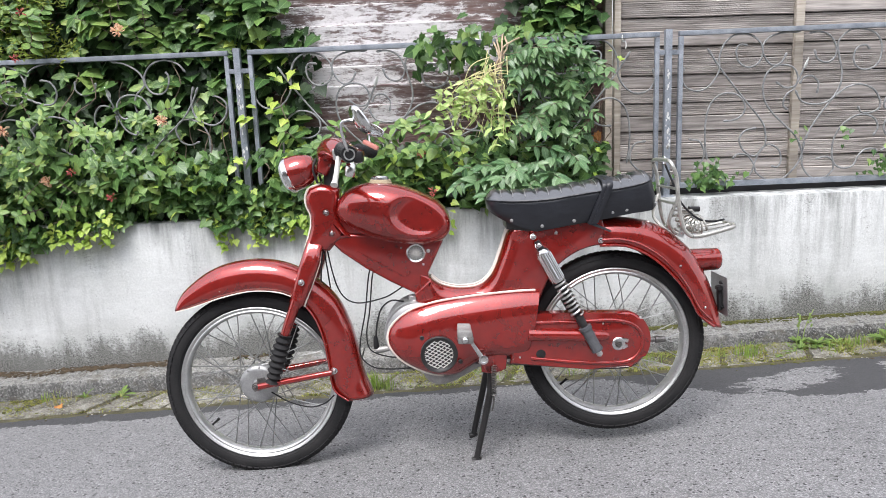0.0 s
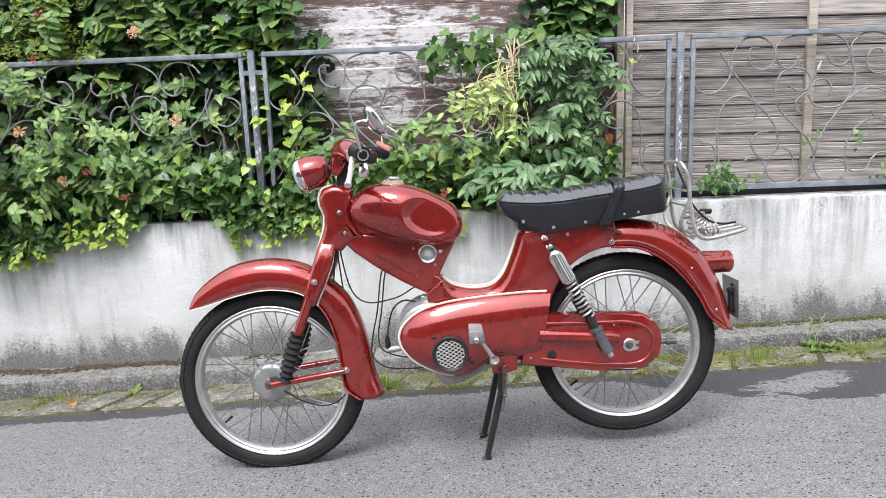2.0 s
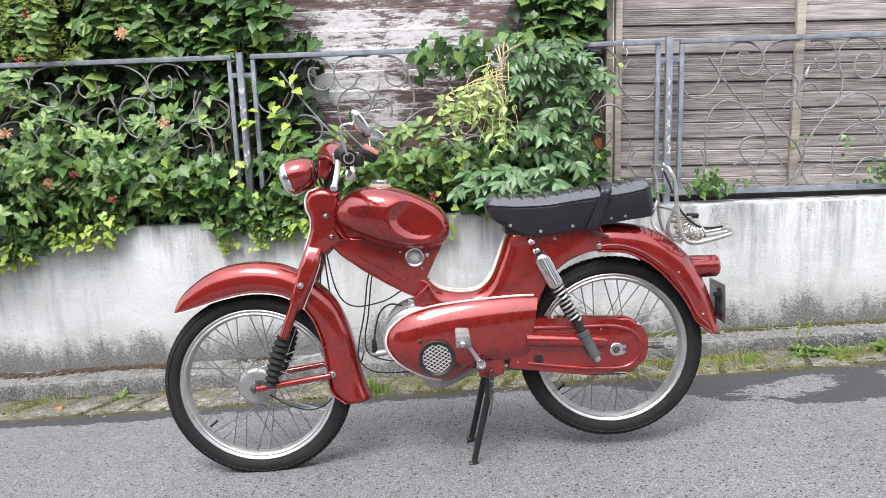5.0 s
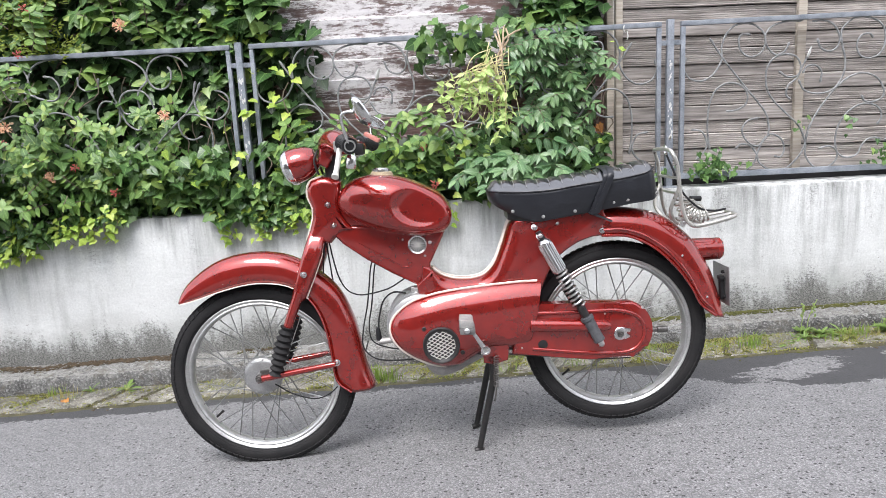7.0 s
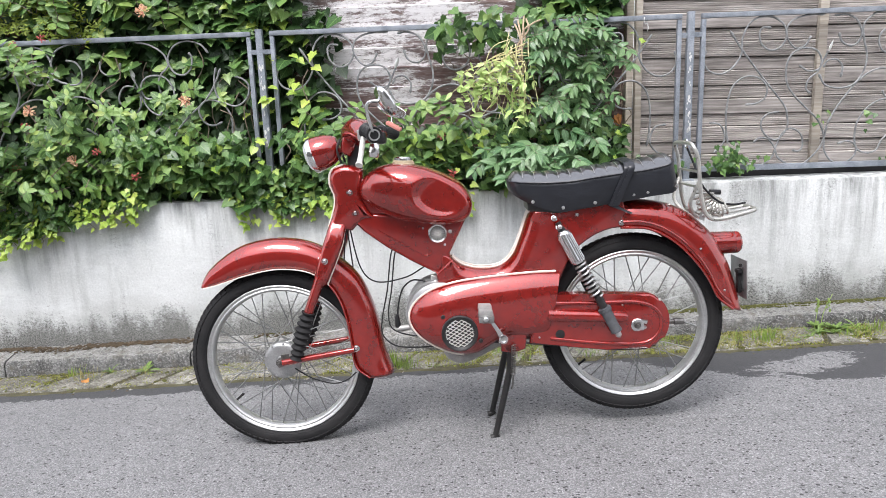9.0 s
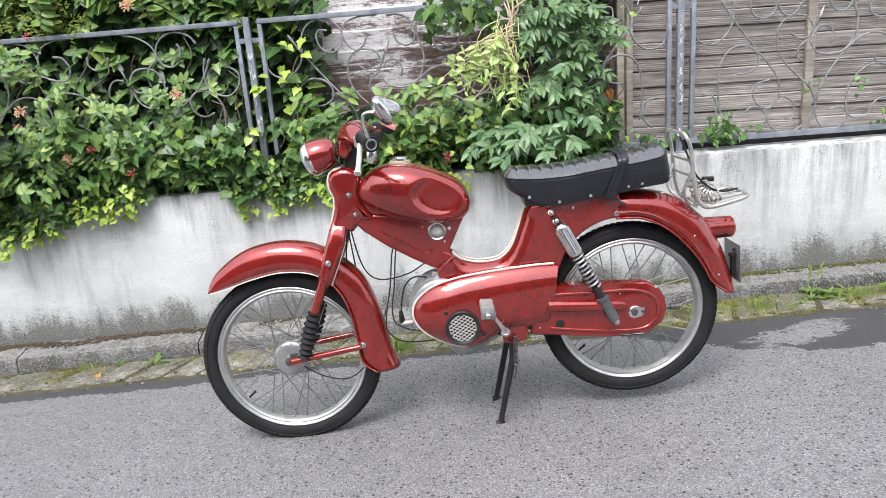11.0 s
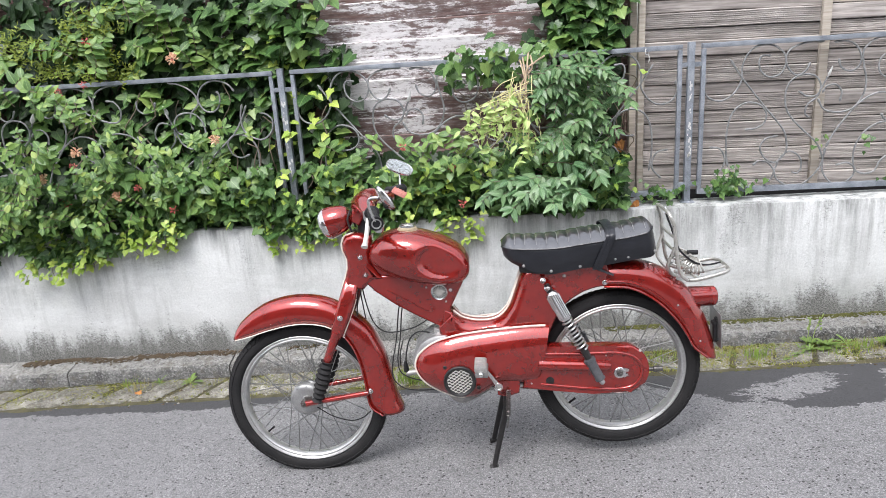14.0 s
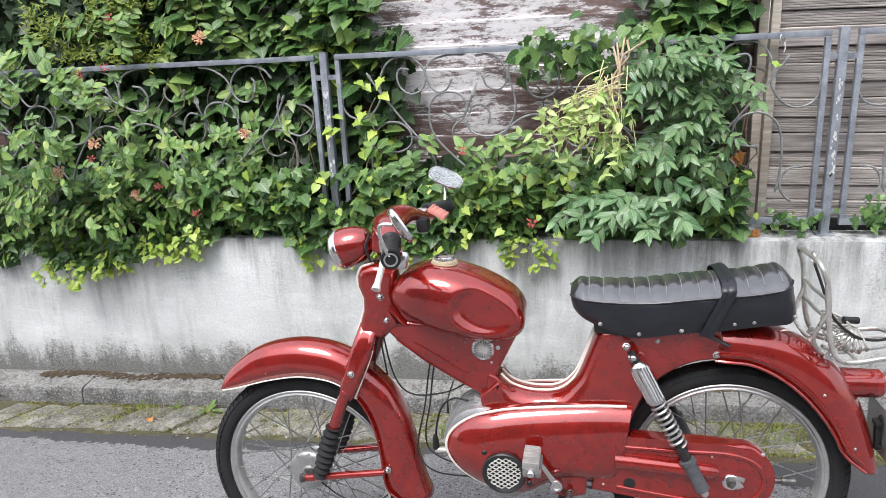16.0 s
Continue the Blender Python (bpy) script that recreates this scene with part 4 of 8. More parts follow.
# the left mirror is tipped up, the right one faces back
for stem, c, nrm, major, rx, rz in (([(0.452, -0.338, 0.735), (0.45, -0.36, 0.76), (0.445, -0.375, 0.8), (0.452, -0.385, 0.822), (0.47, -0.39, 0.826), (0.484, -0.393, 0.824)], (0.503, -0.397, 0.822), (0.78, 0.4, 0.45), (0.5, 0, -0.866), 0.044, 0.04),
                                    ([(0.45, 0.33, 0.735), (0.452, 0.342, 0.765), (0.454, 0.35, 0.79), (0.455, 0.356, 0.812)], (0.457, 0.36, 0.822), (0.45, -0.42, 0.79), (0.83, 0, -0.553), 0.058, 0.044)):
    bm = bmesh.new()
    tube(bm, cat(stem), 0.0048, 8)
    rod = piece("mirror_stem", bm, CHROME, "chrome mirror stem", bar)
    n3 = Vector(nrm).normalized()
    sx = Vector(major)
    sx = (sx - n3 * sx.dot(n3)).normalized()
    sz = n3.cross(sx)
    for nm, mt, rows in (("mirror_shell", CHROME, ((0.9, 0.001), (0.965, 0.005), (1.0, 0.005), (1.03, 0.0), (0.94, -0.006), (0.6, -0.011), (0.05, -0.013))), ("mirror_glass", MIRROR, ((0.02, 0.0042), (0.5, 0.0042), (0.92, 0.0042)))):
        bm = bmesh.new()
        rings(bm, [[Vector(c) + n3 * h + sx * (rx * f * math.copysign(abs(math.cos(q)) ** 0.85, math.cos(q))) + sz * (rz * f * math.copysign(abs(math.sin(q)) ** 0.85, math.sin(q))) for q in (2 * math.pi * j / 32 for j in range(32))] for f, h in rows])
        piece(nm, bm, mt, "", rod)
bm = bmesh.new()
box(bm, (0.478, 0.1, 0.757), (0.056, 0.066, 0.014), 0.005, Matrix.Rotation(0.6, 3, "Y"))
for k in range(5):
    box(bm, (0.4635 + 0.0095 * k, 0.1, 0.7755 - 0.0065 * k), (0.005, 0.06, 0.004), 0.0015, Matrix.Rotation(0.6, 3, "Y"))
piece("rubber_pad", bm, FADED, "faded red ribbed rubber pad", bar)
bm = bmesh.new()
box(bm, (0.428, 0.105, 0.722), (0.036, 0.05, 0.042), 0.012)
piece("switch_block", bm, BLACK, "black handlebar switch block", bar)

# tank with hollowed knee sides and a filler cap
bm = bmesh.new()
top = even(cat(xz([(0.346, 0.552), (0.352, 0.575), (0.372, 0.604), (0.412, 0.627), (0.478, 0.634), (0.553, 0.618), (0.625, 0.586), (0.69, 0.542), (0.716, 0.498), (0.72, 0.468)])), 64)
bot = even(cat(xz([(0.346, 0.552), (0.352, 0.53), (0.37, 0.507), (0.41, 0.475), (0.48, 0.441), (0.56, 0.418), (0.63, 0.407), (0.682, 0.413), (0.71, 0.435), (0.72, 0.468)])), 64)
loops = []
for i, (a, b) in enumerate(zip(top, bot)):
    t = i / 63
    wide = 0.128 * (math.sin(math.pi * min(1, t * 0.92 + 0.02)) ** 0.5) * (1 - 0.12 * t)
    row = []
    for k in range(80):
        q = 2 * math.pi * k / 80
        cq, sq = math.cos(q), math.sin(q)
        p = a.lerp(b, 0.5 - 0.5 * math.copysign(abs(sq) ** 0.85, sq))
        v = wide * math.copysign(abs(cq) ** 0.62, cq)
        d = math.hypot((p.x - 0.622) / 0.092, (p.z - 0.513 + 0.12 * (p.x - 0.622)) / 0.069)
        e = max(0.0, min(1.0, (1.12 - d) / 0.4))
        flat = 0.0885 + 0.05 * (0.622 - p.x)
        v -= math.copysign(e * e * (3 - 2 * e) * max(0.0, abs(v) - flat), v)
        row.append((p.x, v, p.z))
    loops.append(row)
rings(bm, loops)
tank = piece("fuel_tank", bm, RED, "glossy red fuel tank with a hollowed knee side", angle=60)
bm = bmesh.new()
for h, r in ((-0.004, 0.035), (0.0005, 0.033), (0.004, 0.0305)):
    tube(bm, [(0.502 + (r + 0.0012 * math.sin(5 * a + 90 * h)) * math.cos(a) + 0.12 * h, r * math.sin(a), 0.633 + h - 0.12 * r * math.cos(a)) for a in (2 * math.pi * k / 40 for k in range(40))], 0.0032, 6, True)
piece("filler_cord", bm, CORD, "beige cord wound round the filler neck", tank)
bm = bmesh.new()
prof = [(0.027, -0.004), (0.027, 0.011), (0.025, 0.0145), (0.018, 0.016), (0, 0.0165)]
lathe(bm, prof, (0.502, 0, 0.636), (0.12, 0, 1), 32)
for k in range(26):
    a = 2 * math.pi * k / 26
    box(bm, (0.502 + 0.027 * math.cos(a), 0.027 * math.sin(a), 0.643 - 0.12 * 0.027 * math.cos(a)), (0.0035, 0.0035, 0.009), 0)
piece("filler_cap", bm, CHROME, "knurled chrome filler cap", tank)

# pressed frame: spine under the tank, step-through and rear body
bm = bmesh.new()
pillow(bm, [(0.3, 0.47), (0.36, 0.48), (0.5, 0.46), (0.69, 0.418), (0.655, 0.36), (0.626, 0.312), (0.624, 0.25), (0.577, 0.245), (0.497, 0.296), (0.42, 0.352), (0.341, 0.42)], 0.042, 0.013)
spine = piece("frame_spine", bm, RED, "pressed red frame spine")
bm = bmesh.new()
for s in (-1, 1):
    tube(bm, [(0.345, s * 0.036, 0.424), (0.42, s * 0.036, 0.358), (0.497, s * 0.036, 0.302), (0.575, s * 0.036, 0.252)], 0.006, 8)
piece("spine_flange", bm, RED, "", spine)
bm = bmesh.new()
pillow(bm, [(0.31, 0.45), (0.3, 0.55), (0.33, 0.6), (0.4, 0.59), (0.46, 0.5), (0.44, 0.45)], 0.034, 0.01)
piece("frame_neck", bm, RED, "", spine)
bm = bmesh.new()
pillow(bm, [(0.598, 0.312), (0.618, 0.302), (0.632, 0.29), (0.648, 0.274), (0.668, 0.256), (0.66, 0.225), (0.6, 0.215), (0.585, 0.25)], 0.047, 0.009)
piece("frame_gusset", bm, RED, "", spine)
for s in (-1, 1):
    bm = bmesh.new()
    tube(bm, cat([(0.395, s * 0.0415, 0.414), (0.46, s * 0.0415, 0.368), (0.525, s * 0.0415, 0.321), (0.546, s * 0.0415, 0.312), (0.56, s * 0.0415, 0.317), (0.566, s * 0.0415, 0.326)]), 0.0028, 8)
    piece("pressed_rib", bm, RED, "", spine)
    bm = bmesh.new()
    c = (0.592, s * 0.042, 0.385)
    lathe(bm, [(0.0325, 0), (0.0325, 0.006), (0.03, 0.009), (0.0255, 0.007), (0.0255, 0)], c, (0, s, 0), 36)
    horn = piece("horn_grille", bm, CHROME, "round chrome horn grille", spine)
    bm = bmesh.new()
    lathe(bm, [(0.0, 0.003), (0.026, 0.003)], c, (0, s, 0), 24)
    piece("horn_back", bm, STEEL, "dark horn diaphragm", spine)
    bm = bmesh.new()
    for k in range(20):
        a = 2 * math.pi * k / 20
        box(bm, (c[0] + 0.0155 * math.cos(a), c[1] + s * 0.006, c[2] + 0.0155 * math.sin(a)), (0.021, 0.004, 0.0024), 0, Matrix.Rotation(-a, 3, "Y"))
    lathe(bm, [(0.0, 0.0105), (0.004, 0.0095), (0.0065, 0.006), (0.0065, 0.003)], c, (0, s, 0), 18)
    piece("horn_fins", bm, SILVER, "pale radial horn fins", spine)
    for x, z, r in ((0.634, 0.386, 0.007), (0.545, 0.407, 0.004), (0.612, 0.343, 0.0045)):
        bm = bmesh.new()
        bolt(bm, (x, s * 0.04, z), (0, s, 0), r, 0.005)
        piece("screw", bm, ALLOY, "", spine)
bm = bmesh.new()
U = cat(xz([(0.632, 0.296), (0.645, 0.28), (0.668, 0.262), (0.721, 0.245), (0.789, 0.246), (0.838, 0.282), (0.874, 0.352), (0.9, 0.412), (0.92, 0.43)]), 4)
A = cat(xz([(1.215, 0.339), (1.165, 0.337), (1.112, 0.321), (1.06, 0.29), (1.025, 0.252), (0.995, 0.2), (0.96, 0.13)]), 4)
poly = [(p.x, p.z) for p in U] + [(1.02, 0.432), (1.16, 0.436), (1.216, 0.43), (1.226, 0.385)] + [(p.x, p.z) for p in A] + [(0.9, 0.11), (0.66, 0.15), (0.6, 0.18), (0.574, 0.21), (0.572, 0.25)]
radii = [0.05 * min(1.0, 0.2 + 0.1 * k, 0.35 + 0.12 * (len(U) - 1 - k)) for k in range(len(U))] + [0.009] * (len(poly) - len(U))
pillow(bm, poly, 0.068, radii, 8)
body = piece("rear_body", bm, RED, "pressed red step-through frame body")
for s in (-1, 1):
    bm = bmesh.new()
    tube(bm, [(p.x, s * 0.017, p.z + 0.0015) for p in U], 0.0042, 6)
    piece("pinstripe", bm, CREAM, "cream bead along the step-through", body)
    bm = bmesh.new()
    bolt(bm, (1.06, s * 0.068, 0.398), (0, s, 0), 0.0045, 0.004)
    piece("screw", bm, ALLOY, "", body)

# rear mudguard
hr = lambda s: 0.0695 + 0.0085 * min(1.0, s / 0.07)
bm, e = arch([(1.21, 0.43), (1.269, 0.423), (1.368, 0.399), (1.437, 0.362), (1.496, 0.305), (1.523, 0.268), (1.559, 0.195), (1.581, 0.122), (1.595, 0.05), (1.6, 0.004)],
             [(1.2, 0.339), (1.255, 0.334), (1.295, 0.324), (1.348, 0.294), (1.397, 0.251), (1.446, 0.19), (1.482, 0.128), (1.508, 0.068), (1.556, 0.02)], hr, 48, sharp=0.7)
rfender = thick(piece("rear_fender", bm, RED, "broad red rear mudguard with a rolled edge"), 0.0022)
edge_wire("rolled_edge", e, hr, 0.0042, RED, rfender)
for s in (-1, 1):
    bm = bmesh.new()
    tube(bm, cat([(1.204, s * 0.072, 0.357), (1.235, s * 0.077, 0.357), (1.272, s * 0.078, 0.352), (1.329, s * 0.078, 0.33), (1.392, s * 0.078, 0.283), (1.444, s * 0.078, 0.224), (1.482, s * 0.078, 0.158), (1.51, s * 0.078, 0.092), (1.55, s * 0.076, 0.042)]), 0.0042, 8)
    piece("pressed_bead", bm, RED, "", rfender)
    bm = bmesh.new()
    bolt(bm, (1.204, s * 0.072, 0.356), (0, s, 0), 0.0065, 0.007)
    piece("bolt", bm, CHROME, "", rfender)
    for x, z in ((1.458, 0.24), (1.53, 0.09)):
        bm = bmesh.new()
        bolt(bm, (x, s * 0.08, z), (0, s, 0), 0.0028, 0.003)
        piece("rivet", bm, CHROME, "", rfender)
bm = bmesh.new()
lathe(bm, [(0.04, -0.03), (0.0385, 0.02), (0.037, 0.058), (0.034, 0.065), (0.0, 0.066)], (1.545, 0, 0.237), (1, 0, -0.06), 32)
tail = piece("tail_lamp", bm, RED, "red tubular tail lamp")
bm = bmesh.new()
lathe(bm, [(0.0375, 0.05), (0.0375, 0.064), (0.032, 0.071), (0, 0.073)], (1.545, 0, 0.237), (1, 0, -0.06), 32)
piece("lens", bm, LENS_RED, "dark red tail lamp lens", tail)
bm = bmesh.new()
tilt = Matrix.Rotation(radians(2), 3, "Y")
box(bm, (1.609, -0.005, 0.112), (0.003, 0.135, 0.134), 0.001, tilt)
plate = piece("number_plate", bm, PLATE, "small plate seen from its bare grey back")
bm = bmesh.new()
box(bm, (1.598, -0.03, 0.105), (0.014, 0.02, 0.085), 0.004, tilt)
box(bm, (1.596, -0.035, 0.14), (0.018, 0.028, 0.014), 0.004, tilt)
for z in (0.075, 0.16):
    bolt(bm, (1.6, -0.045, z), (0, -1, 0), 0.004, 0.012)
piece("bracket", bm, BLACK, "black plate bracket", plate)

# rack with its backrest hoop
bm = bmesh.new()
near = [(1.41, -0.1, 0.42), (1.425, -0.1, 0.5)]
loop = [(1.452, -0.1, 0.39), (1.459, -0.1, 0.47), (1.457, -0.1, 0.54), (1.448, -0.097, 0.575), (1.444, -0.075, 0.59), (1.444, 0, 0.592), (1.444, 0.075, 0.59), (1.448, 0.097, 0.575), (1.457, 0.1, 0.54), (1.459, 0.1, 0.47), (1.452, 0.1, 0.39)]
run = [(1.459, -0.1, 0.47), (1.463, -0.1, 0.4), (1.476, -0.1, 0.355), (1.505, -0.1, 0.336), (1.57, -0.1, 0.342), (1.628, -0.09, 0.35), (1.648, -0.06, 0.352), (1.652, 0, 0.352), (1.648, 0.06, 0.352), (1.628, 0.09, 0.35), (1.57, 0.1, 0.342), (1.505, 0.1, 0.336), (1.476, 0.1, 0.355), (1.463, 0.1, 0.4), (1.459, 0.1, 0.47)]
tube(bm, cat(loop[1:-1], 5), 0.0067, 10)
rack = piece("luggage_rack", bm, RACKMETAL, "silver-painted tubular luggage rack with backrest hoop")
bm = bmesh.new()
tube(bm, cat(run, 5), 0.0067, 10)
piece("rack_rail", bm, RACKMETAL, "", rack)
for z, x in ((0.498, 1.459), (0.447, 1.46), (0.345, 1.52)):
    bm = bmesh.new()
    tube(bm, [(x, -0.1, z), (x - 0.004, 0, z), (x, 0.1, z)], 0.0045, 8)
    piece("crossbar", bm, RACKMETAL, "", rack)
for y in (-0.045, 0.045):
    bm = bmesh.new()
    tube(bm, cat([(1.46, y, 0.36), (1.5, y, 0.342), (1.58, y * 0.8, 0.346), (1.65, y * 0.6, 0.352)]), 0.005, 8)
    piece("crossbar", bm, RACKMETAL, "", rack)
for s in (-1, 1):
    bm = bmesh.new()
    tube(bm, cat([(1.459, s * 0.1, 0.47), (1.43, s * 0.085, 0.4), (1.445, s * 0.06, 0.36), (1.46, s * 0.055, 0.345)]), 0.006, 8)
    piece("stay", bm, RACKMETAL, "", rack)
    bm = bmesh.new()
    box(bm, (1.47, s * 0.078, 0.35), (0.02, 0.006, 0.03), 0.002, Matrix.Rotation(0.5, 3, "Y"))
    bolt(bm, (1.47, s * 0.082, 0.35), (0, s, 0), 0.005, 0.005)
    piece("clamp", bm, ALLOY, "small alloy rack clamp", rack)

# bench seat, ribbed on top, with strap and rivets
bm = bmesh.new()
N = 161
sid = even(cat(xz([(0.845, 0.533), (0.872, 0.53), (0.946, 0.52), (1.038, 0.515), (1.121, 0.519), (1.196, 0.522), (1.279, 0.524), (1.345, 0.531), (1.39, 0.543)])), N)
low = even(cat(xz([(0.848, 0.496), (0.872, 0.476), (0.912, 0.45), (0.97, 0.423), (1.015, 0.415), (1.114, 0.424), (1.198, 0.426), (1.307, 0.435), (1.37, 0.438), (1.4, 0.452)])), N)
loops = []
for i in range(N):
    t = i / (N - 1)
    end = math.sin(math.pi / 2 * min(1, t / 0.07)) ** 0.7 if t < 0.07 else (math.sin(math.pi / 2 * (1 - t) / 0.06) ** 0.7 if t > 0.94 else 1)
    w = (0.088 + 0.02 * min(1, t * 2.2)) * (0.55 + 0.45 * end)
    crown = (0.031 - 0.0042 * abs(math.cos(math.pi * (t * 14 - 0.2))) ** 5) * end
    s_, l_ = sid[i], low[i]
    row = [(l_.x, -w * 0.84, l_.z), (l_.x * 0.6 + s_.x * 0.4, -w * 0.97, l_.z * 0.6 + s_.z * 0.4), (s_.x, -w, s_.z - 0.012), (s_.x, -w * 0.985, s_.z - 0.003)]
    for k in range(1, 12):
        q = k / 12 * 2 - 1
        row.append((s_.x, w * 0.97 * q, s_.z + 0.002 + crown * (1 - abs(q) ** 2.1)))
    row += [(s_.x, w * 0.985, s_.z - 0.003), (s_.x, w, s_.z - 0.012), (l_.x * 0.6 + s_.x * 0.4, w * 0.97, l_.z * 0.6 + s_.z * 0.4), (l_.x, w * 0.84, l_.z), (l_.x, w * 0.4, l_.z + 0.004), (l_.x, -w * 0.4, l_.z + 0.004)]
    loops.append(row)
rings(bm, loops)
seat = piece("bench_seat", bm, LEATHER, "black leatherette bench seat with transverse seams", angle=70)
bm = bmesh.new()
rings(bm, [[(x, y, z + 0.0015) for x, y, z in row[3:16]] for row in loops], False)
piece("seat_top", bm, SEATTOP, "shiny pleated black seat top", seat, angle=70)
# welded seams as thin grey tubes, the highlight put into their colour
for k in range(1, 14):
    row = loops[max(0, min(N - 1, round((k + 0.2) / 14 * (N - 1))))]
    bm = bmesh.new()
    tube(bm, [(x + 0.01 * (1 - (2 * j / 10 - 1) ** 2) * 0.4, y, z + 0.0013) for j, (x, y, z) in enumerate(row[4:15])], 0.0015, 5)
    piece("seam", bm, SEAM_GLINT, "", seat)
for s in (-1, 1):
    bm = bmesh.new()
    tube(bm, [(p.x, s * (0.088 + 0.02 * min(1, i / N * 2.2)) * (0.55 + 0.45 * (math.sin(math.pi / 2 * min(1, i / (N - 1) / 0.07)) ** 0.7 if i < N / 2 else math.sin(math.pi / 2 * min(1, (1 - i / (N - 1)) / 0.06)) ** 0.7)), p.z - 0.001) for i, p in enumerate(sid)], 0.0033, 6)
    piece("piping", bm, LEATHER, "", seat)
    for x, z in ((0.917, 0.459), (1.013, 0.43), (1.118, 0.435), (1.245, 0.448), (1.291, 0.45), (1.386, 0.46)):
        bm = bmesh.new()
        bolt(bm, (x, s * (0.088 if x < 0.95 else 0.097), z), (0, s, 0), 0.0038, 0.004)
        piece("rivet", bm, ALLOY, "", seat)
for dx, lift in ((0.0, 0.0), (0.014, 0.0025)):
    bm = bmesh.new()
    x0, x1 = 1.17 + dx, 1.226 + dx
    side = [(x0, 0.1, 0.42), (x0 * 0.6 + x1 * 0.4, 0.1105, 0.47), (x1 - 0.004, 0.113, 0.527), (x1, 0.108, 0.542), (x1 + 0.003, 0.085, 0.552), (x1 + 0.003, 0.04, 0.557), (x1 + 0.003, 0, 0.5585)]
    line = cat([(p[0], -p[1], p[2]) for p in side] + [(p[0], p[1], p[2]) for p in reversed(side[:-1])], 4)
    loops = []
    for i, p in enumerate(line):
        t = (line[min(i + 1, len(line) - 1)] - line[max(i - 1, 0)]).normalized()
        o = vec(1, 0, 0).cross(t).normalized()
        if o.dot(p - vec(p.x, 0, 0.47)) < 0:
            o = -o
        w = 0.01
        loops.append([p + vec(-w, 0, 0) + o * lift, p + vec(-w, 0, 0) + o * (0.002 + lift), p + vec(-w * 0.5, 0, 0) + o * (0.0038 + lift), p + vec(w * 0.5, 0, 0) + o * (0.0038 + lift), p + vec(w, 0, 0) + o * (0.002 + lift), p + vec(w, 0, 0) + o * lift])
    rings(bm, loops)
    piece("strap", bm, LEATHER, "black grab strap across the seat", seat)
bm = bmesh.new()
prism(bm, [(0.9, 0.43), (1.0, 0.41), (1.16, 0.42), (1.38, 0.455), (1.38, 0.47), (0.9, 0.46)], -0.07, 0.07, 0.004)
piece("seat_pan", bm, STEEL, "", seat)
bm = bmesh.new()
tube(bm, cat([(1.165, -0.08, 0.425), (1.2, -0.086, 0.405), (1.235, -0.088, 0.385)]), [0.007] * 6 + [0.005] * 7, 6, flat=0.4)
piece("loose_strap_end", bm, LEATHER, "", seat)

# engine: casing, side covers, grille
bm = bmesh.new()
lathe(bm, [(0.0, -0.085), (0.09, -0.085), (0.108, -0.075), (0.112, -0.06), (0.112, 0.06), (0.1, 0.085), (0, 0.085)], (0.568, 0, 0.112), (0, 1, 0), 48)
for k in range(5):
    lathe(bm, [(0.11, -0.003), (0.1165, -0.002), (0.1165, 0.002), (0.11, 0.003)], (0.568, -0.05 + 0.025 * k, 0.112), (0, 1, 0), 48)
engine = piece("engine_casing", bm, HUBMETAL, "finned silver engine casing")
bm = bmesh.new()
prism(bm, [(0.552, 0.245), (0.6, 0.225), (0.575, 0.19), (0.548, 0.2)], -0.05, -0.03, 0.003)
bolt(bm, (0.566, -0.052, 0.222), r=0.006)
piece("engine_mount", bm, ALLOY, "", engine)
bm = bmesh.new()
tube(bm, cat([(0.585, -0.05, 0.0), (0.588, -0.048, -0.035), (0.625, -0.035, -0.062), (0.7, 0.02, -0.058), (0.85, 0.1, -0.02)]), 0.02, 16)
piece("exhaust_pipe", bm, CAST, "curved dull exhaust pipe", engine)


PEDALRUBBER = surface("grey_pedal_rubber", (0.1, 0.1, 0.1), (0.2, 0.195, 0.19), 0.7, scale=40.0, relief=0.4)


def cover(side):
    """Teardrop engine side cover, swollen outwards."""
    out = cat([(0.985, 0.218, 0), (0.9, 0.224, 0), (0.79, 0.226, 0), (0.7, 0.225, 0), (0.624, 0.22, 0), (0.548, 0.203, 0), (0.488, 0.165, 0), (0.465, 0.12, 0), (0.476, 0.072, 0), (0.517, 0.024, 0), (0.595, -0.022, 0), (0.672, -0.035, 0), (0.725, -0.014, 0), (0.775, 0.008, 0), (0.83, 0.007, 0), (0.922, -0.004, 0), (0.944, 0.06, 0), (0.985, 0.218, 0)], 6)
    ring = even(out[:-1], 96, True)
    loops = []
    for f, v in ((1.0, -0.055), (1.0, -0.086), (0.993, -0.092), (0.975, -0.0985), (0.92, -0.107), (0.85, -0.1143), (0.77, -0.121), (0.69, -0.1268), (0.61, -0.1315), (0.53, -0.1349), (0.44, -0.1372), (0.32, -0.1385), (0.16, -0.139), (0.02, -0.139)):
        row = []
        for p in ring:
            sx = min(0.955, max(0.63, p.x))
            c = vec(sx, 0.088 + 0.02 * (sx - 0.63) / 0.325, 0)
            q = c.lerp(p, f)
            vv = v * (1 - 0.16 * max(0, (q.x - 0.6) / 0.4))
            row.append((q.x, -side * vv, q.y))
        loops.append(row)
    bm = bmesh.new()
    rings(bm, loops)
    ob = piece("engine_cover", bm, RED, "swollen red teardrop engine cover", angle=60)
    bm = bmesh.new()
    tube(bm, [(p.x, side * (0.092 - 0.012 * max(0, (p.x - 0.6) / 0.4)), p.y) for p in out[1:64]], 0.0042, 6)
    piece("pinstripe", bm, CREAM, "cream bead along the cover's top", ob)
    return ob


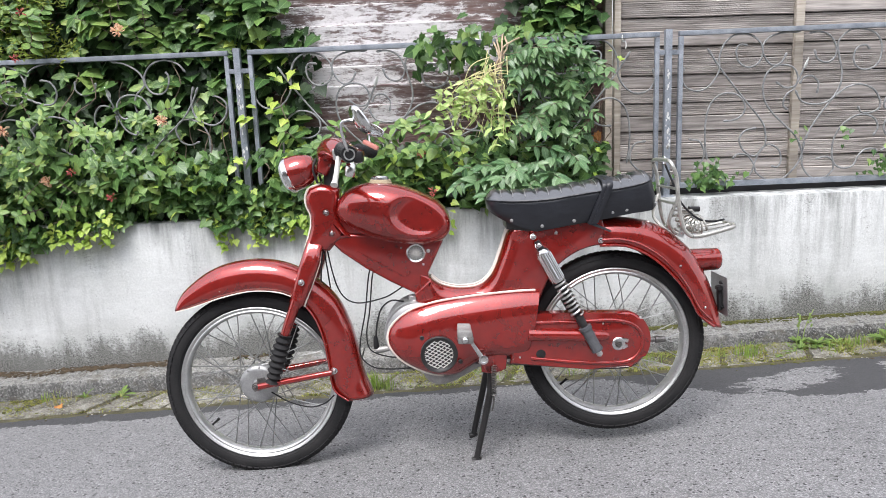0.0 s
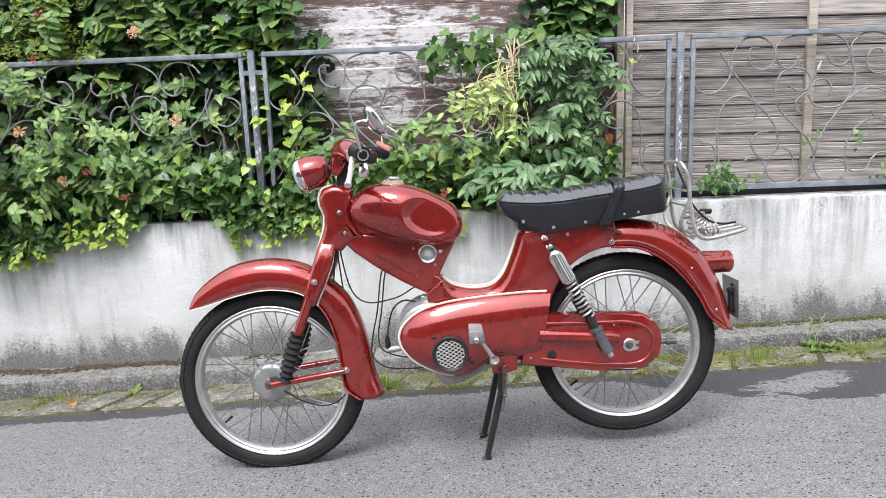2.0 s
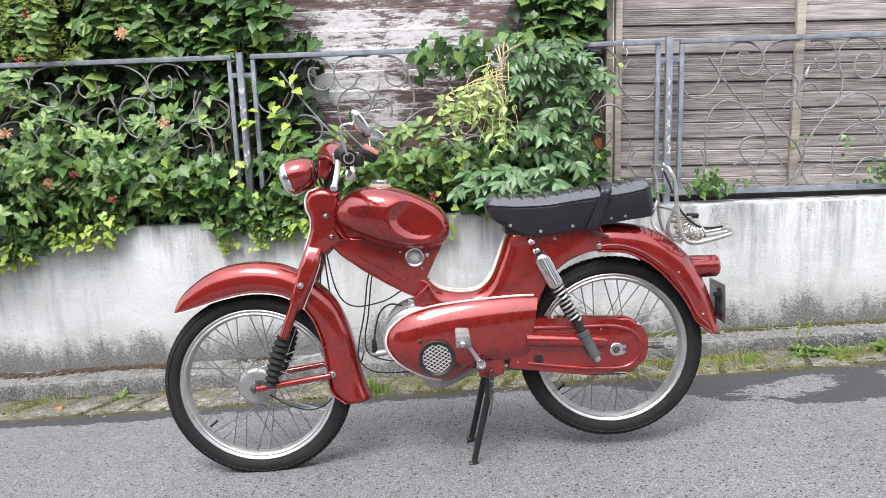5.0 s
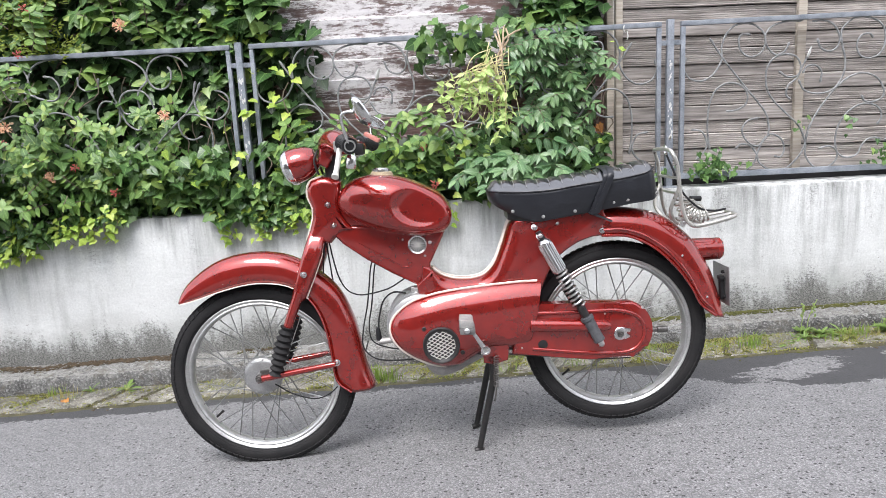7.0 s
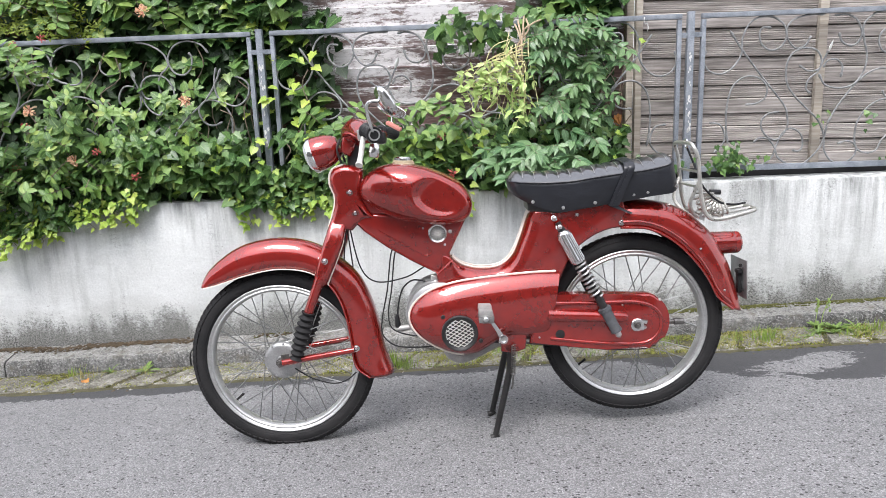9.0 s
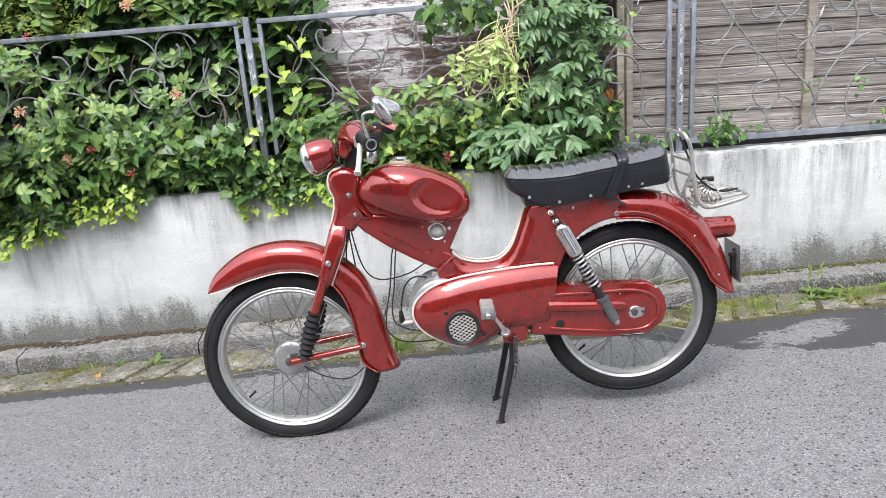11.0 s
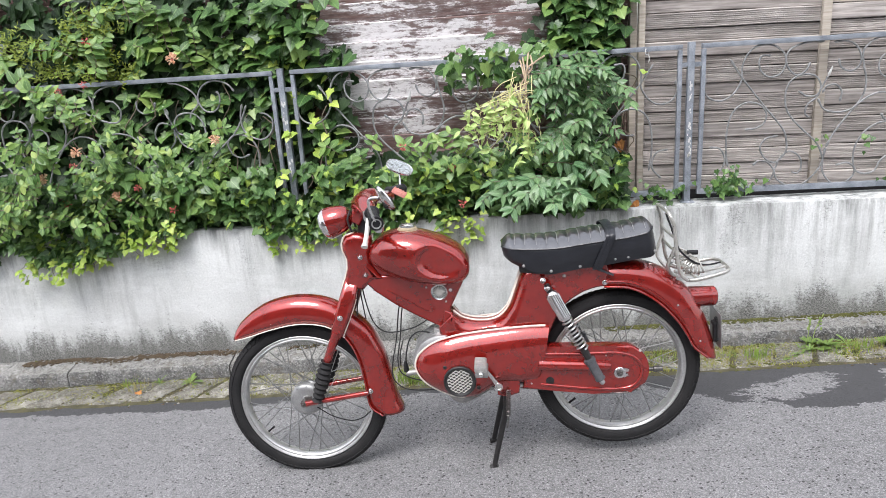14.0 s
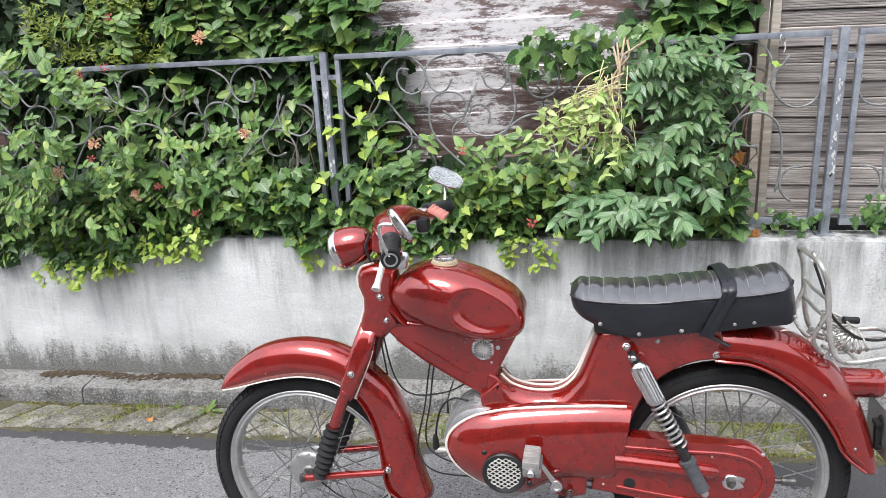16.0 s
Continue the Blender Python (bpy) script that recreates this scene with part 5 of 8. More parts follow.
for side in (-1, 1):
    cov = cover(side)
    c = vec(0.63, side * 0.145, 0.057)
    bm = bmesh.new()
    lathe(bm, [(0.061, -0.012), (0.061, 0.001), (0.058, 0.0045), (0.054, 0.003), (0.0465, -0.002), (0.0455, -0.008)], c, (0, side, 0), 40)
    grille = piece("grille_ring", bm, STEEL, "black ring of the fan grille", cov)
    bm = bmesh.new()
    lathe(bm, [(0.0, -0.006), (0.047, -0.006)], c, (0, side, 0), 32)
    piece("grille_back", bm, STEEL, "", cov)
    bm = bmesh.new()
    for d in (-1, 1):
        for k in range(-4, 5):
            o = k * 0.0108
            h = math.sqrt(max(0, 0.0465 ** 2 - o * o))
            ux, uz = math.cos(d * 0.58), math.sin(d * 0.58)
            a = vec(c.x - ux * h - uz * o, c.y, c.z - uz * h + ux * o)
            b = vec(c.x + ux * h - uz * o, c.y, c.z + uz * h + ux * o)
            tube(bm, [a, b], 0.0017, 4)
    piece("grille_mesh", bm, SILVER, "silver expanded-metal fan grille", cov)
    for x, z in ((0.581, 0.117), (0.697, 0.0225)):
        bm = bmesh.new()
        lathe(bm, [(0.0, 0.002), (0.0055, 0.002), (0.0075, 0.0), (0.0075, -0.004)], (x, side * 0.1385, z), (0, side, 0), 14)
        piece("cover_screw", bm, STEEL, "black recessed cover screw", cov)
    # pedal and crank
    bm = bmesh.new()
    up = side < 0
    a = vec(0.772, side * 0.145, 0.024)
    b = vec(0.722, side * 0.165, 0.125) if up else vec(0.822, side * 0.165, -0.077)
    d = (b - a).normalized()
    n = vec(0, side, 0)
    w = d.cross(n).normalized()
    loops = []
    for f, hw_, ht in ((0.02, 0.012, 0.008), (0.12, 0.0095, 0.0075), (0.3, 0.0075, 0.0065), (0.7, 0.0065, 0.006), (0.9, 0.0085, 0.0065), (1.0, 0.01, 0.006)):
        c = a.lerp(b, f)
        loops.append([c + w * (hw_ * math.cos(q)) + n * (ht * math.copysign(abs(math.sin(q)) ** 0.6, math.sin(q))) for q in (2 * math.pi * k / 12 for k in range(12))])
    rings(bm, loops)
    lathe(bm, [(0.0075, 0.01), (0.0095, 0.012), (0.0155, 0.011), (0.017, 0.007), (0.017, -0.012), (0, -0.012)], a, (0, side, 0), 24)
    crank = piece("crank", bm, CHROME, "plain chrome crank arm")
    bm = bmesh.new()
    lathe(bm, [(0.0, 0.0105), (0.0078, 0.0105), (0.0078, 0.0), (0.0, 0.0)], a, (0, side, 0), 16)
    piece("axle_end", bm, CAST, "dark crank axle end", crank)
    bm = bmesh.new()
    tube(bm, [a + w * 0.014 - d * 0.004, a - w * 0.02 - d * 0.004], [0.0045, 0.0035], 10)
    piece("cotter_pin", bm, ALLOY, "", crank)
    pc = b + vec(-0.002, side * 0.05, 0.012)
    tip = Matrix.Rotation(0.12, 3, "Y")
    bm = bmesh.new()
    box(bm, pc + vec(0, 0, 0.009), (0.044, 0.088, 0.022), 0.005, tip)
    for k in range(6):
        box(bm, pc + vec(0, side * (-0.036 + 0.0145 * k), 0.0195), (0.038, 0.009, 0.006), 0.0015, tip)
    pedal = piece("pedal", bm, CAST, "worn grey rubber block pedal", crank)
    bm = bmesh.new()
    box(bm, pc + vec(0.001, 0, -0.012), (0.048, 0.086, 0.024), 0.006, tip)
    piece("lower_block", bm, PEDALRUBBER, "darker lower pedal rubber", crank)
    bm = bmesh.new()
    lathe(bm, [(0, 0.012), (0.005, 0.0115), (0.009, 0.008), (0.011, 0.002), (0.0115, -0.1), (0, -0.1)], pc + vec(-0.001, side * 0.046, -0.008), (0, side, 0), 18)
    piece("pedal_axle", bm, CHROME, "domed chrome axle nut", crank)

# chain case, rear suspension and axle
bm = bmesh.new()
arc = [(1.245 + 0.088 * math.cos(a), 0.02 + 0.098 * math.sin(a)) for a in (radians(90 - 10 * k) for k in range(1, 18))]
poly = [(0.9, 0.148), (0.95, 0.145), (1.1, 0.13), (1.22, 0.117)] + arc + [(1.245, -0.079), (1.12, -0.066), (0.99, -0.04), (0.86, -0.018)]
prism(bm, poly, -0.106, -0.062, 0.012, 5)
case = piece("chain_case", bm, RED, "long red pressed chain case")
bm = bmesh.new()
ridge = cat([(0.93, -0.105, 0.116), (1.1, -0.105, 0.1), (1.22, -0.105, 0.09), (1.285, -0.105, 0.062), (1.306, -0.105, 0.015), (1.287, -0.105, -0.033), (1.235, -0.105, -0.055), (1.1, -0.105, -0.04), (0.93, -0.105, -0.005)], 8)
tube(bm, ridge, 0.0068, 10)
piece("pressed_bead", bm, RED, "", case)
bm = bmesh.new()
tube(bm, [(0.93, -0.11, 0.078), (1.1, -0.111, 0.056), (1.175, -0.111, 0.045), (1.19, -0.109, 0.043), (1.197, -0.106, 0.042)], [0.0215, 0.021, 0.019, 0.013, 0.003], 24)
piece("swing_arm", bm, RED, "red swinging arm tube", case)
bm = bmesh.new()
tube(bm, [(0.85, -0.088, -0.018), (0.99, -0.09, -0.0425), (1.12, -0.09, -0.0685), (1.2, -0.09, -0.0765), (1.25, -0.09, -0.0805), (1.285, -0.09, -0.07)], 0.004, 8)
piece("keel_strip", bm, STEEL, "dark steel strip under the chain case", case)
bm = bmesh.new()
lathe(bm, [(0.016, 0), (0.016, 0.003), (0.013, 0.0045), (0, 0.0045)], (0.965, -0.103, 0.005), (0, -1, 0), 24)
piece("rubber_plug", bm, RUBBER, "black rubber inspection plug", case)
for x, z in ((1.18, 0.084), (1.305, 0.088), (1.158, -0.018), (0.895, 0.002)):
    bm = bmesh.new()
    bolt(bm, (x, -0.104, z), r=0.004, h=0.004)
    piece("screw", bm, ALLOY, "", case)
bm = bmesh.new()
lathe(bm, [(0.011, 0.0), (0.022, 0), (0.0225, 0.004), (0.02, 0.006), (0.011, 0.006)], (1.225, -0.105, 0.01), (0, -1, 0), 32)
box(bm, (1.247, -0.108, 0.02), (0.024, 0.005, 0.014), 0.003, Matrix.Rotation(0.3, 3, "Y"))
box(bm, (1.245, -0.108, -0.002), (0.02, 0.005, 0.012), 0.003, Matrix.Rotation(-0.4, 3, "Y"))
piece("axle_adjuster", bm, CHROME, "bright snail-shaped chain adjuster", case)
bm = bmesh.new()
lathe(bm, [(0.0, 0.024), (0.006, 0.023), (0.0065, 0.013), (0.0115, 0.012), (0.012, 0.004), (0.0155, 0.003), (0.0155, 0), (0, 0)], (1.223, -0.106, 0.01), (0, -1, 0), 6)
piece("axle_nut", bm, OILY, "dark oily rear axle nut", case)
bm = bmesh.new()
tube(bm, [(1.3, -0.088, 0.006), (1.35, -0.088, 0.003), (1.352, -0.088, 0.003), (1.385, -0.088, 0.001)], [0.008, 0.008, 0.012, 0.011], 12)
piece("arm_end", bm, OILY, "greasy threaded arm end", case)
for s in (-1, 1):
    a, b = vec(0.984, s * 0.098, 0.396), vec(1.156, s * 0.132, -0.012)
    d = (b - a).normalized()
    o = d.orthogonal().normalized()
    bm = bmesh.new()
    loops = []
    for t, r, fl in ((0.1, 0.014, 0), (0.115, 0.0215, 0), (0.13, 0.0235, 0), (0.145, 0.0235, 1), (0.345, 0.0235, 1), (0.36, 0.0235, 0), (0.37, 0.021, 0)):
        loops.append([a.lerp(b, t) + (r + (0.0012 * math.cos(q * 22) if fl else 0)) * (math.cos(q) * o + math.sin(q) * d.cross(o)) for q in (2 * math.pi * k / 88 for k in range(88))])
    rings(bm, loops)
    shock = piece("shock_absorber", bm, CHROME, "fluted chrome shock absorber cover")
    bm = bmesh.new()
    o0 = d.orthogonal().normalized()
    o1 = d.cross(o0)
    tube(bm, [a.lerp(b, 0.36 + 0.3 * k / 150) + 0.0195 * (math.cos(2 * math.pi * k / 17) * o0 + math.sin(2 * math.pi * k / 17) * o1) for k in range(151)], 0.0036, 6)
    piece("spring", bm, ALLOY, "open steel coil spring", shock)
    bm = bmesh.new()
    tube(bm, [a.lerp(b, 0.35), a.lerp(b, 0.655), a.lerp(b, 0.66), a.lerp(b, 0.76)], [0.011, 0.011, 0.014, 0.0135], 14)
    piece("damper_tube", bm, STEEL, "", shock)
    bm = bmesh.new()
    tube(bm, [a.lerp(b, 0.755), a.lerp(b, 0.76), a.lerp(b, 0.785), a.lerp(b, 0.79), a.lerp(b, 0.94), a.lerp(b, 0.95), a.lerp(b, 0.965), a.lerp(b, 0.97)], [0.014, 0.022, 0.022, 0.019, 0.0175, 0.0195, 0.019, 0.012], 16)
    piece("rubber_sleeve", bm, DUSTY, "dusty black rubber sleeve", shock)
    bm = bmesh.new()
    tube(bm, [a.lerp(b, 0.96), b, b + d * 0.006], [0.011, 0.0105, 0.003], 12)
    piece("lower_eye", bm, ALLOY, "", shock)
    for q, r in ((a + vec(-0.004, -0.012 * -s, 0.006), 0.008), (a.lerp(b, 0.06) + vec(0, 0.012 * s, 0), 0.0095)):
        bm = bmesh.new()
        lathe(bm, [(0, r), (r * 0.6, r * 0.8), (r * 0.92, r * 0.35), (r, 0), (r, -r * 0.6), (r * 1.3, -r * 0.65), (r * 1.3, -r), (0, -r)], q, (0.2, s, 0.4), 16)
        piece("acorn_nut", bm, CHROME, "", shock)
    bm = bmesh.new()
    tube(bm, [a.lerp(b, 0.03), a.lerp(b, 0.12)], [0.01, 0.014], 12)
    piece("top_eye", bm, BLACK, "", shock)

# centre stand
bm = bmesh.new()
prism(bm, [(0.765, 0.03), (0.855, 0.02), (0.845, -0.035), (0.8, -0.045), (0.762, -0.035)], -0.1, -0.088, 0.003)
prism(bm, [(0.765, 0.03), (0.855, 0.02), (0.845, -0.035), (0.8, -0.045), (0.762, -0.035)], 0.078, 0.09, 0.003)
tube(bm, [(0.79, -0.1, -0.025), (0.79, 0.1, -0.025)], 0.012, 12)
stand = piece("centre_stand", bm, RED, "red stand bracket")
for s, v in ((-1, -0.088), (1, 0.115)):
    bm = bmesh.new()
    tube(bm, [(0.797, s * 0.085, -0.03), (0.785, v * 0.97, -0.11), (0.713, v, -0.338)], [0.0135, 0.012, 0.0105], 12)
    leg = piece("leg", bm, STEEL, "oily black steel stand leg", stand)
    bm = bmesh.new()
    tube(bm, cat([(0.696, v, -0.346), (0.711, v, -0.343), (0.724, v, -0.336)]), 0.0105, 10)
    piece("foot", bm, STEEL, "", leg)
bm = bmesh.new()
tube(bm, [(0.805 - 0.012 * k / 160 + 0.0075 * math.cos(2 * math.pi * k / 12), -0.122 + 0.0075 * math.sin(2 * math.pi * k / 12), -0.01 - 0.105 * k / 160) for k in range(161)], 0.0022, 5)
tube(bm, cat([(0.793, -0.122, -0.115), (0.79, -0.12, -0.14), (0.782, -0.118, -0.165)]), 0.003, 6)
piece("spring", bm, OILY, "rusty steel stand spring", stand)
bm = bmesh.new()
tube(bm, [(0.73, -0.08, 0.005), (0.78, -0.085, -0.005)], 0.01, 10)
tube(bm, [(0.85, -0.075, 0.0), (0.92, -0.075, 0.0)], 0.009, 10)
bolt(bm, (0.9, -0.085, 0.004), r=0.006)
piece("frame_tube", bm, STEEL, "", stand)

# cables and wires
def cable(r, *pts):
    bm = bmesh.new()
    tube(bm, cat(pts, 8), r, 7)
    piece("cable", bm, BLACK, "thin black control cable")


cable(0.0026, (0.33, 0.02, 0.6), (0.285, 0.0, 0.44), (0.274, -0.02, 0.4), (0.264, -0.045, 0.326))
cable(0.0026, (0.3, 0.0, 0.5), (0.292, 0.0, 0.434), (0.31, 0.0, 0.289), (0.36, 0.0, 0.232), (0.458, 0.0, 0.236), (0.52, 0.0, 0.262), (0.55, 0.0, 0.28))
cable(0.0026, (0.29, 0.01, 0.5), (0.283, 0.0, 0.43), (0.282, 0.01, 0.33), (0.28, 0.03, 0.26))
cable(0.0026, (0.43, 0.0, 0.345), (0.417, 0.0, 0.31), (0.393, -0.01, 0.2), (0.366, -0.02, 0.11), (0.36, -0.03, 0.05), (0.4, -0.05, 0.012), (0.47, -0.06, 0.0), (0.57, -0.06, -0.004))
cable(0.0026, (0.44, 0.0, 0.34), (0.428, 0.0, 0.3), (0.408, -0.01, 0.2), (0.388, -0.02, 0.12), (0.398, -0.03, 0.065), (0.47, -0.06, 0.042), (0.52, -0.06, 0.045))
cable(0.0024, (0.04, -0.045, -0.035), (0.1, -0.06, -0.072), (0.17, -0.062, -0.098), (0.22, -0.062, -0.09), (0.255, -0.062, -0.066))
cable(0.003, (0.418, -0.03, 0.1), (0.428, -0.03, 0.15), (0.45, -0.03, 0.205), (0.487, -0.03, 0.23), (0.53, -0.03, 0.222))
bm = bmesh.new()
tube(bm, [(0.416, -0.03, 0.07), (0.417, -0.03, 0.078), (0.4175, -0.03, 0.105), (0.418, -0.03, 0.115)], [0.009, 0.0105, 0.008, 0.005], 12)
piece("plug_cap", bm, BLACK, "black spark plug cap")
bm = bmesh.new()
tube(bm, [(0.414, -0.03, 0.064), (0.425, -0.03, 0.064), (0.47, -0.03, 0.066)], [0.009, 0.012, 0.009], 12)
piece("spark_plug", bm, CAST)

# the cable lock lies coiled on the rack
lock = base("cable_lock", "coiled bicycle cable lock in clear sleeve hung on the rack", "lock", m=POSE @ Matrix.Translation((1.53, 0, 0.35)))
bm = bmesh.new()
pts = []
for k in range(235):
    a, b = radians(158 + 130 * k / 234), 2 * math.pi * k / 26
    rr = 0.047 + (0.03 + 0.003 * math.sin(k * 0.37)) * math.cos(b)
    pts.append((0.014 + rr * math.cos(a), -0.02 + 0.042 * math.sin(b), 0.06 + rr * math.sin(a)))
tube(bm, pts, 0.0036, 6)
part("coil", bm, CABLE, lock)
bm = bmesh.new()
tube(bm, cat([(-0.085, -0.02, 0.24), (-0.07, -0.05, 0.17), (-0.055, -0.075, 0.1), (0.0, -0.06, 0.04), (0.05, -0.05, 0.022), (0.1, -0.03, 0.02)]), 0.0036, 8)
part("black_tail", bm, BLACK, lock, "black plastic-covered cable end")
bm = bmesh.new()
tube(bm, [(-0.012, -0.02, 0.068), (0.024, -0.015, 0.063)], 0.009, 12)
part("lock_barrel", bm, BLACK, lock, "black lock barrel")
bm = bmesh.new()
tube(bm, [vec(-0.086, -0.035 + 0.012 * math.cos(a), 0.24 + 0.014 * math.sin(a)) for a in (2 * math.pi * k / 16 for k in range(16))], 0.003, 6, True)
part("ring", bm, CHROME, lock)


# ---- wrought-iron fence on the wall ----
FENCE_Y, FENCE_Z, PANEL_H, PANEL_W = 3.612, 0.752, 0.785, 2.07
scroll_mesh, worn_mesh = [], []


def scroll(*pts, to=scroll_mesh):
    """One forged bar, bent through points of the panel, its ends flattened."""
    bm = bmesh.new()
    line = cat(xz(pts), 7)
    n = len(line)
    rad = [0.0049 * (1.4 if i in (1, 2, n - 2, n - 3) else 1) * (0.55 if i in (0, n - 1) else 1) for i in range(n)]
    tube(bm, line, rad, 7)
    to.append(finish("scroll", bm, SCROLL_IRON))


scroll((0.144, 0.697), (0.209, 0.601), (0.321, 0.459), (0.427, 0.33), (0.451, 0.266), (0.451, 0.204), (0.402, 0.151), (0.347, 0.177), (0.32, 0.234), (0.348, 0.28), (0.407, 0.292))
scroll((0.03, 0.609), (0.02, 0.552), (0.049, 0.505), (0.11, 0.489), (0.168, 0.521), (0.206, 0.586), (0.206, 0.653), (0.231, 0.718), (0.28, 0.755), (0.353, 0.753), (0.407, 0.714), (0.422, 0.662), (0.399, 0.612), (0.349, 0.595), (0.303, 0.625), (0.289, 0.678), (0.305, 0.706), (0.346, 0.703))
scroll((0.158, 0.139), (0.145, 0.235), (0.147, 0.345), (0.173, 0.429), (0.231, 0.471), (0.298, 0.463), (0.339, 0.419), (0.335, 0.366), (0.291, 0.337), (0.236, 0.333))
scroll((0.06, 0.248), (0.114, 0.237), (0.14, 0.188), (0.134, 0.14), (0.09, 0.094))
scroll((0.264, 0.029), (0.333, 0.025), (0.385, 0.063), (0.404, 0.119), (0.43, 0.181), (0.473, 0.206), (0.524, 0.176), (0.537, 0.12), (0.52, 0.089), (0.489, 0.095))
scroll((0.288, 0.14), (0.317, 0.163), (0.364, 0.153), (0.397, 0.111), (0.415, 0.062), (0.472, 0.024), (0.54, 0.024), (0.597, 0.069), (0.637, 0.131), (0.652, 0.217))
scroll((0.542, 0.658), (0.516, 0.612), (0.473, 0.6), (0.434, 0.639), (0.42, 0.691), (0.448, 0.735), (0.518, 0.757), (0.604, 0.758))
scroll((0.494, 0.517), (0.541, 0.488), (0.591, 0.496), (0.602, 0.54), (0.576, 0.586), (0.517, 0.6), (0.46, 0.578), (0.432, 0.52), (0.438, 0.437), (0.476, 0.373), (0.54, 0.308), (0.605, 0.243), (0.642, 0.162), (0.648, 0.091), (0.691, 0.032), (0.753, 0.021), (0.802, 0.059), (0.804, 0.107), (0.765, 0.132), (0.713, 0.122))
scroll((0.634, 0.584), (0.62, 0.555), (0.604, 0.518), (0.585, 0.481), (0.544, 0.446), (0.536, 0.401), (0.557, 0.377))
scroll((0.593, 0.473), (0.627, 0.418), (0.695, 0.399), (0.767, 0.415), (0.812, 0.476), (0.823, 0.549), (0.803, 0.631), (0.794, 0.69), (0.81, 0.724), (0.856, 0.757), (0.91, 0.76), (0.976, 0.735), (1.009, 0.687), (1.011, 0.623), (0.987, 0.577), (0.939, 0.56), (0.895, 0.576), (0.876, 0.62), (0.889, 0.667), (0.931, 0.68), (0.954, 0.658))
scroll((0.678, 0.668), (0.696, 0.623), (0.741, 0.603), (0.778, 0.623), (0.788, 0.669), (0.758, 0.728), (0.705, 0.753), (0.649, 0.75))
scroll((0.613, 0.502), (0.632, 0.534), (0.675, 0.539), (0.707, 0.504), (0.702, 0.452))
scroll((0.653, 0.219), (0.688, 0.294), (0.738, 0.368), (0.79, 0.431), (0.852, 0.476), (0.917, 0.489), (0.984, 0.464), (1.021, 0.408), (1.018, 0.365), (0.97, 0.344), (0.932, 0.35), (0.913, 0.381))
scroll((1.0, 0.229), (1.02, 0.267), (1.006, 0.311), (0.96, 0.335), (0.905, 0.333), (0.842, 0.292), (0.802, 0.223), (0.796, 0.145), (0.816, 0.088), (0.867, 0.069), (0.91, 0.084), (0.93, 0.128), (0.961, 0.159), (1.006, 0.163), (1.026, 0.148))
# the overgrown panel differs in its second half
scroll((1.468, 0.757), (1.539, 0.741), (1.605, 0.697), (1.627, 0.644), (1.616, 0.621), (1.580, 0.588), (1.566, 0.541), (1.576, 0.493), to=worn_mesh)
scroll((1.842, 0.690), (1.806, 0.732), (1.737, 0.753), (1.672, 0.734), (1.633, 0.684), (1.632, 0.638), (1.661, 0.595), (1.709, 0.587), (1.745, 0.620), (1.754, 0.672), (1.739, 0.696), to=worn_mesh)
scroll((1.431, 0.590), (1.456, 0.523), (1.477, 0.463), (1.505, 0.413), (1.551, 0.386), (1.567, 0.404), to=worn_mesh)
scroll((1.464, 0.499), (1.439, 0.530), (1.390, 0.539), (1.356, 0.505), (1.350, 0.457), (1.383, 0.431), to=worn_mesh)
scroll((1.463, 0.493), (1.460, 0.439), (1.427, 0.399), (1.400, 0.388), to=worn_mesh)
scroll((1.527, 0.466), (1.486, 0.480), (1.470, 0.529), (1.490, 0.569), (1.530, 0.587), (1.591, 0.581), (1.628, 0.544), (1.644, 0.490), (1.637, 0.448), to=worn_mesh)
scroll((0.938, 0.669), (0.965, 0.621), (0.998, 0.597), (1.039, 0.579), (1.085, 0.561), to=worn_mesh)
scroll((1.092, 0.679), (1.140, 0.670), (1.169, 0.627), (1.162, 0.580), (1.136, 0.558), (1.085, 0.561), (1.039, 0.581), (1.012, 0.630), (1.016, 0.677), (1.046, 0.728), (1.108, 0.756), (1.185, 0.763), to=worn_mesh)
scroll((1.272, 0.669), (1.271, 0.622), (1.313, 0.595), (1.365, 0.617), (1.378, 0.657), to=worn_mesh)
scroll((1.897, 0.612), (1.861, 0.538), (1.806, 0.458), (1.727, 0.390), (1.653, 0.321), (1.610, 0.249), (1.595, 0.200), to=worn_mesh)
scroll((1.874, 0.619), (1.857, 0.550), (1.865, 0.478), (1.908, 0.435), (1.967, 0.420), (2.022, 0.459), (2.036, 0.517), (2.010, 0.553), (1.964, 0.570), to=worn_mesh)
scroll((1.881, 0.340), (1.829, 0.324), (1.782, 0.345), (1.762, 0.400), (1.785, 0.441), (1.836, 0.454), (1.894, 0.429), (1.929, 0.368), (1.929, 0.283), (1.907, 0.173), to=worn_mesh)
scroll((1.926, 0.216), (1.955, 0.245), (2.000, 0.253), to=worn_mesh)
scroll((1.511, 0.116), (1.525, 0.160), (1.566, 0.176), (1.609, 0.168), to=worn_mesh)
scroll((1.546, 0.320), (1.477, 0.255), (1.428, 0.195), to=worn_mesh)
scroll((1.239, 0.475), (1.275, 0.400), (1.322, 0.312), (1.365, 0.198), to=worn_mesh)
scroll((1.012, 0.425), (1.061, 0.478), (1.129, 0.495), (1.201, 0.477), (1.239, 0.444), to=worn_mesh)
scroll((1.153, 0.332), (1.209, 0.293), (1.238, 0.242), to=worn_mesh)
bm = bmesh.new()
tube(bm, cat([(0.633, -0.002, 0.58), (0.64, -0.004, 0.603), (0.651, -0.004, 0.634)], 5), [0.006, 0.008, 0.0105, 0.0125, 0.013, 0.0125, 0.011, 0.009, 0.007, 0.005, 0.003], 8, flat=0.4)
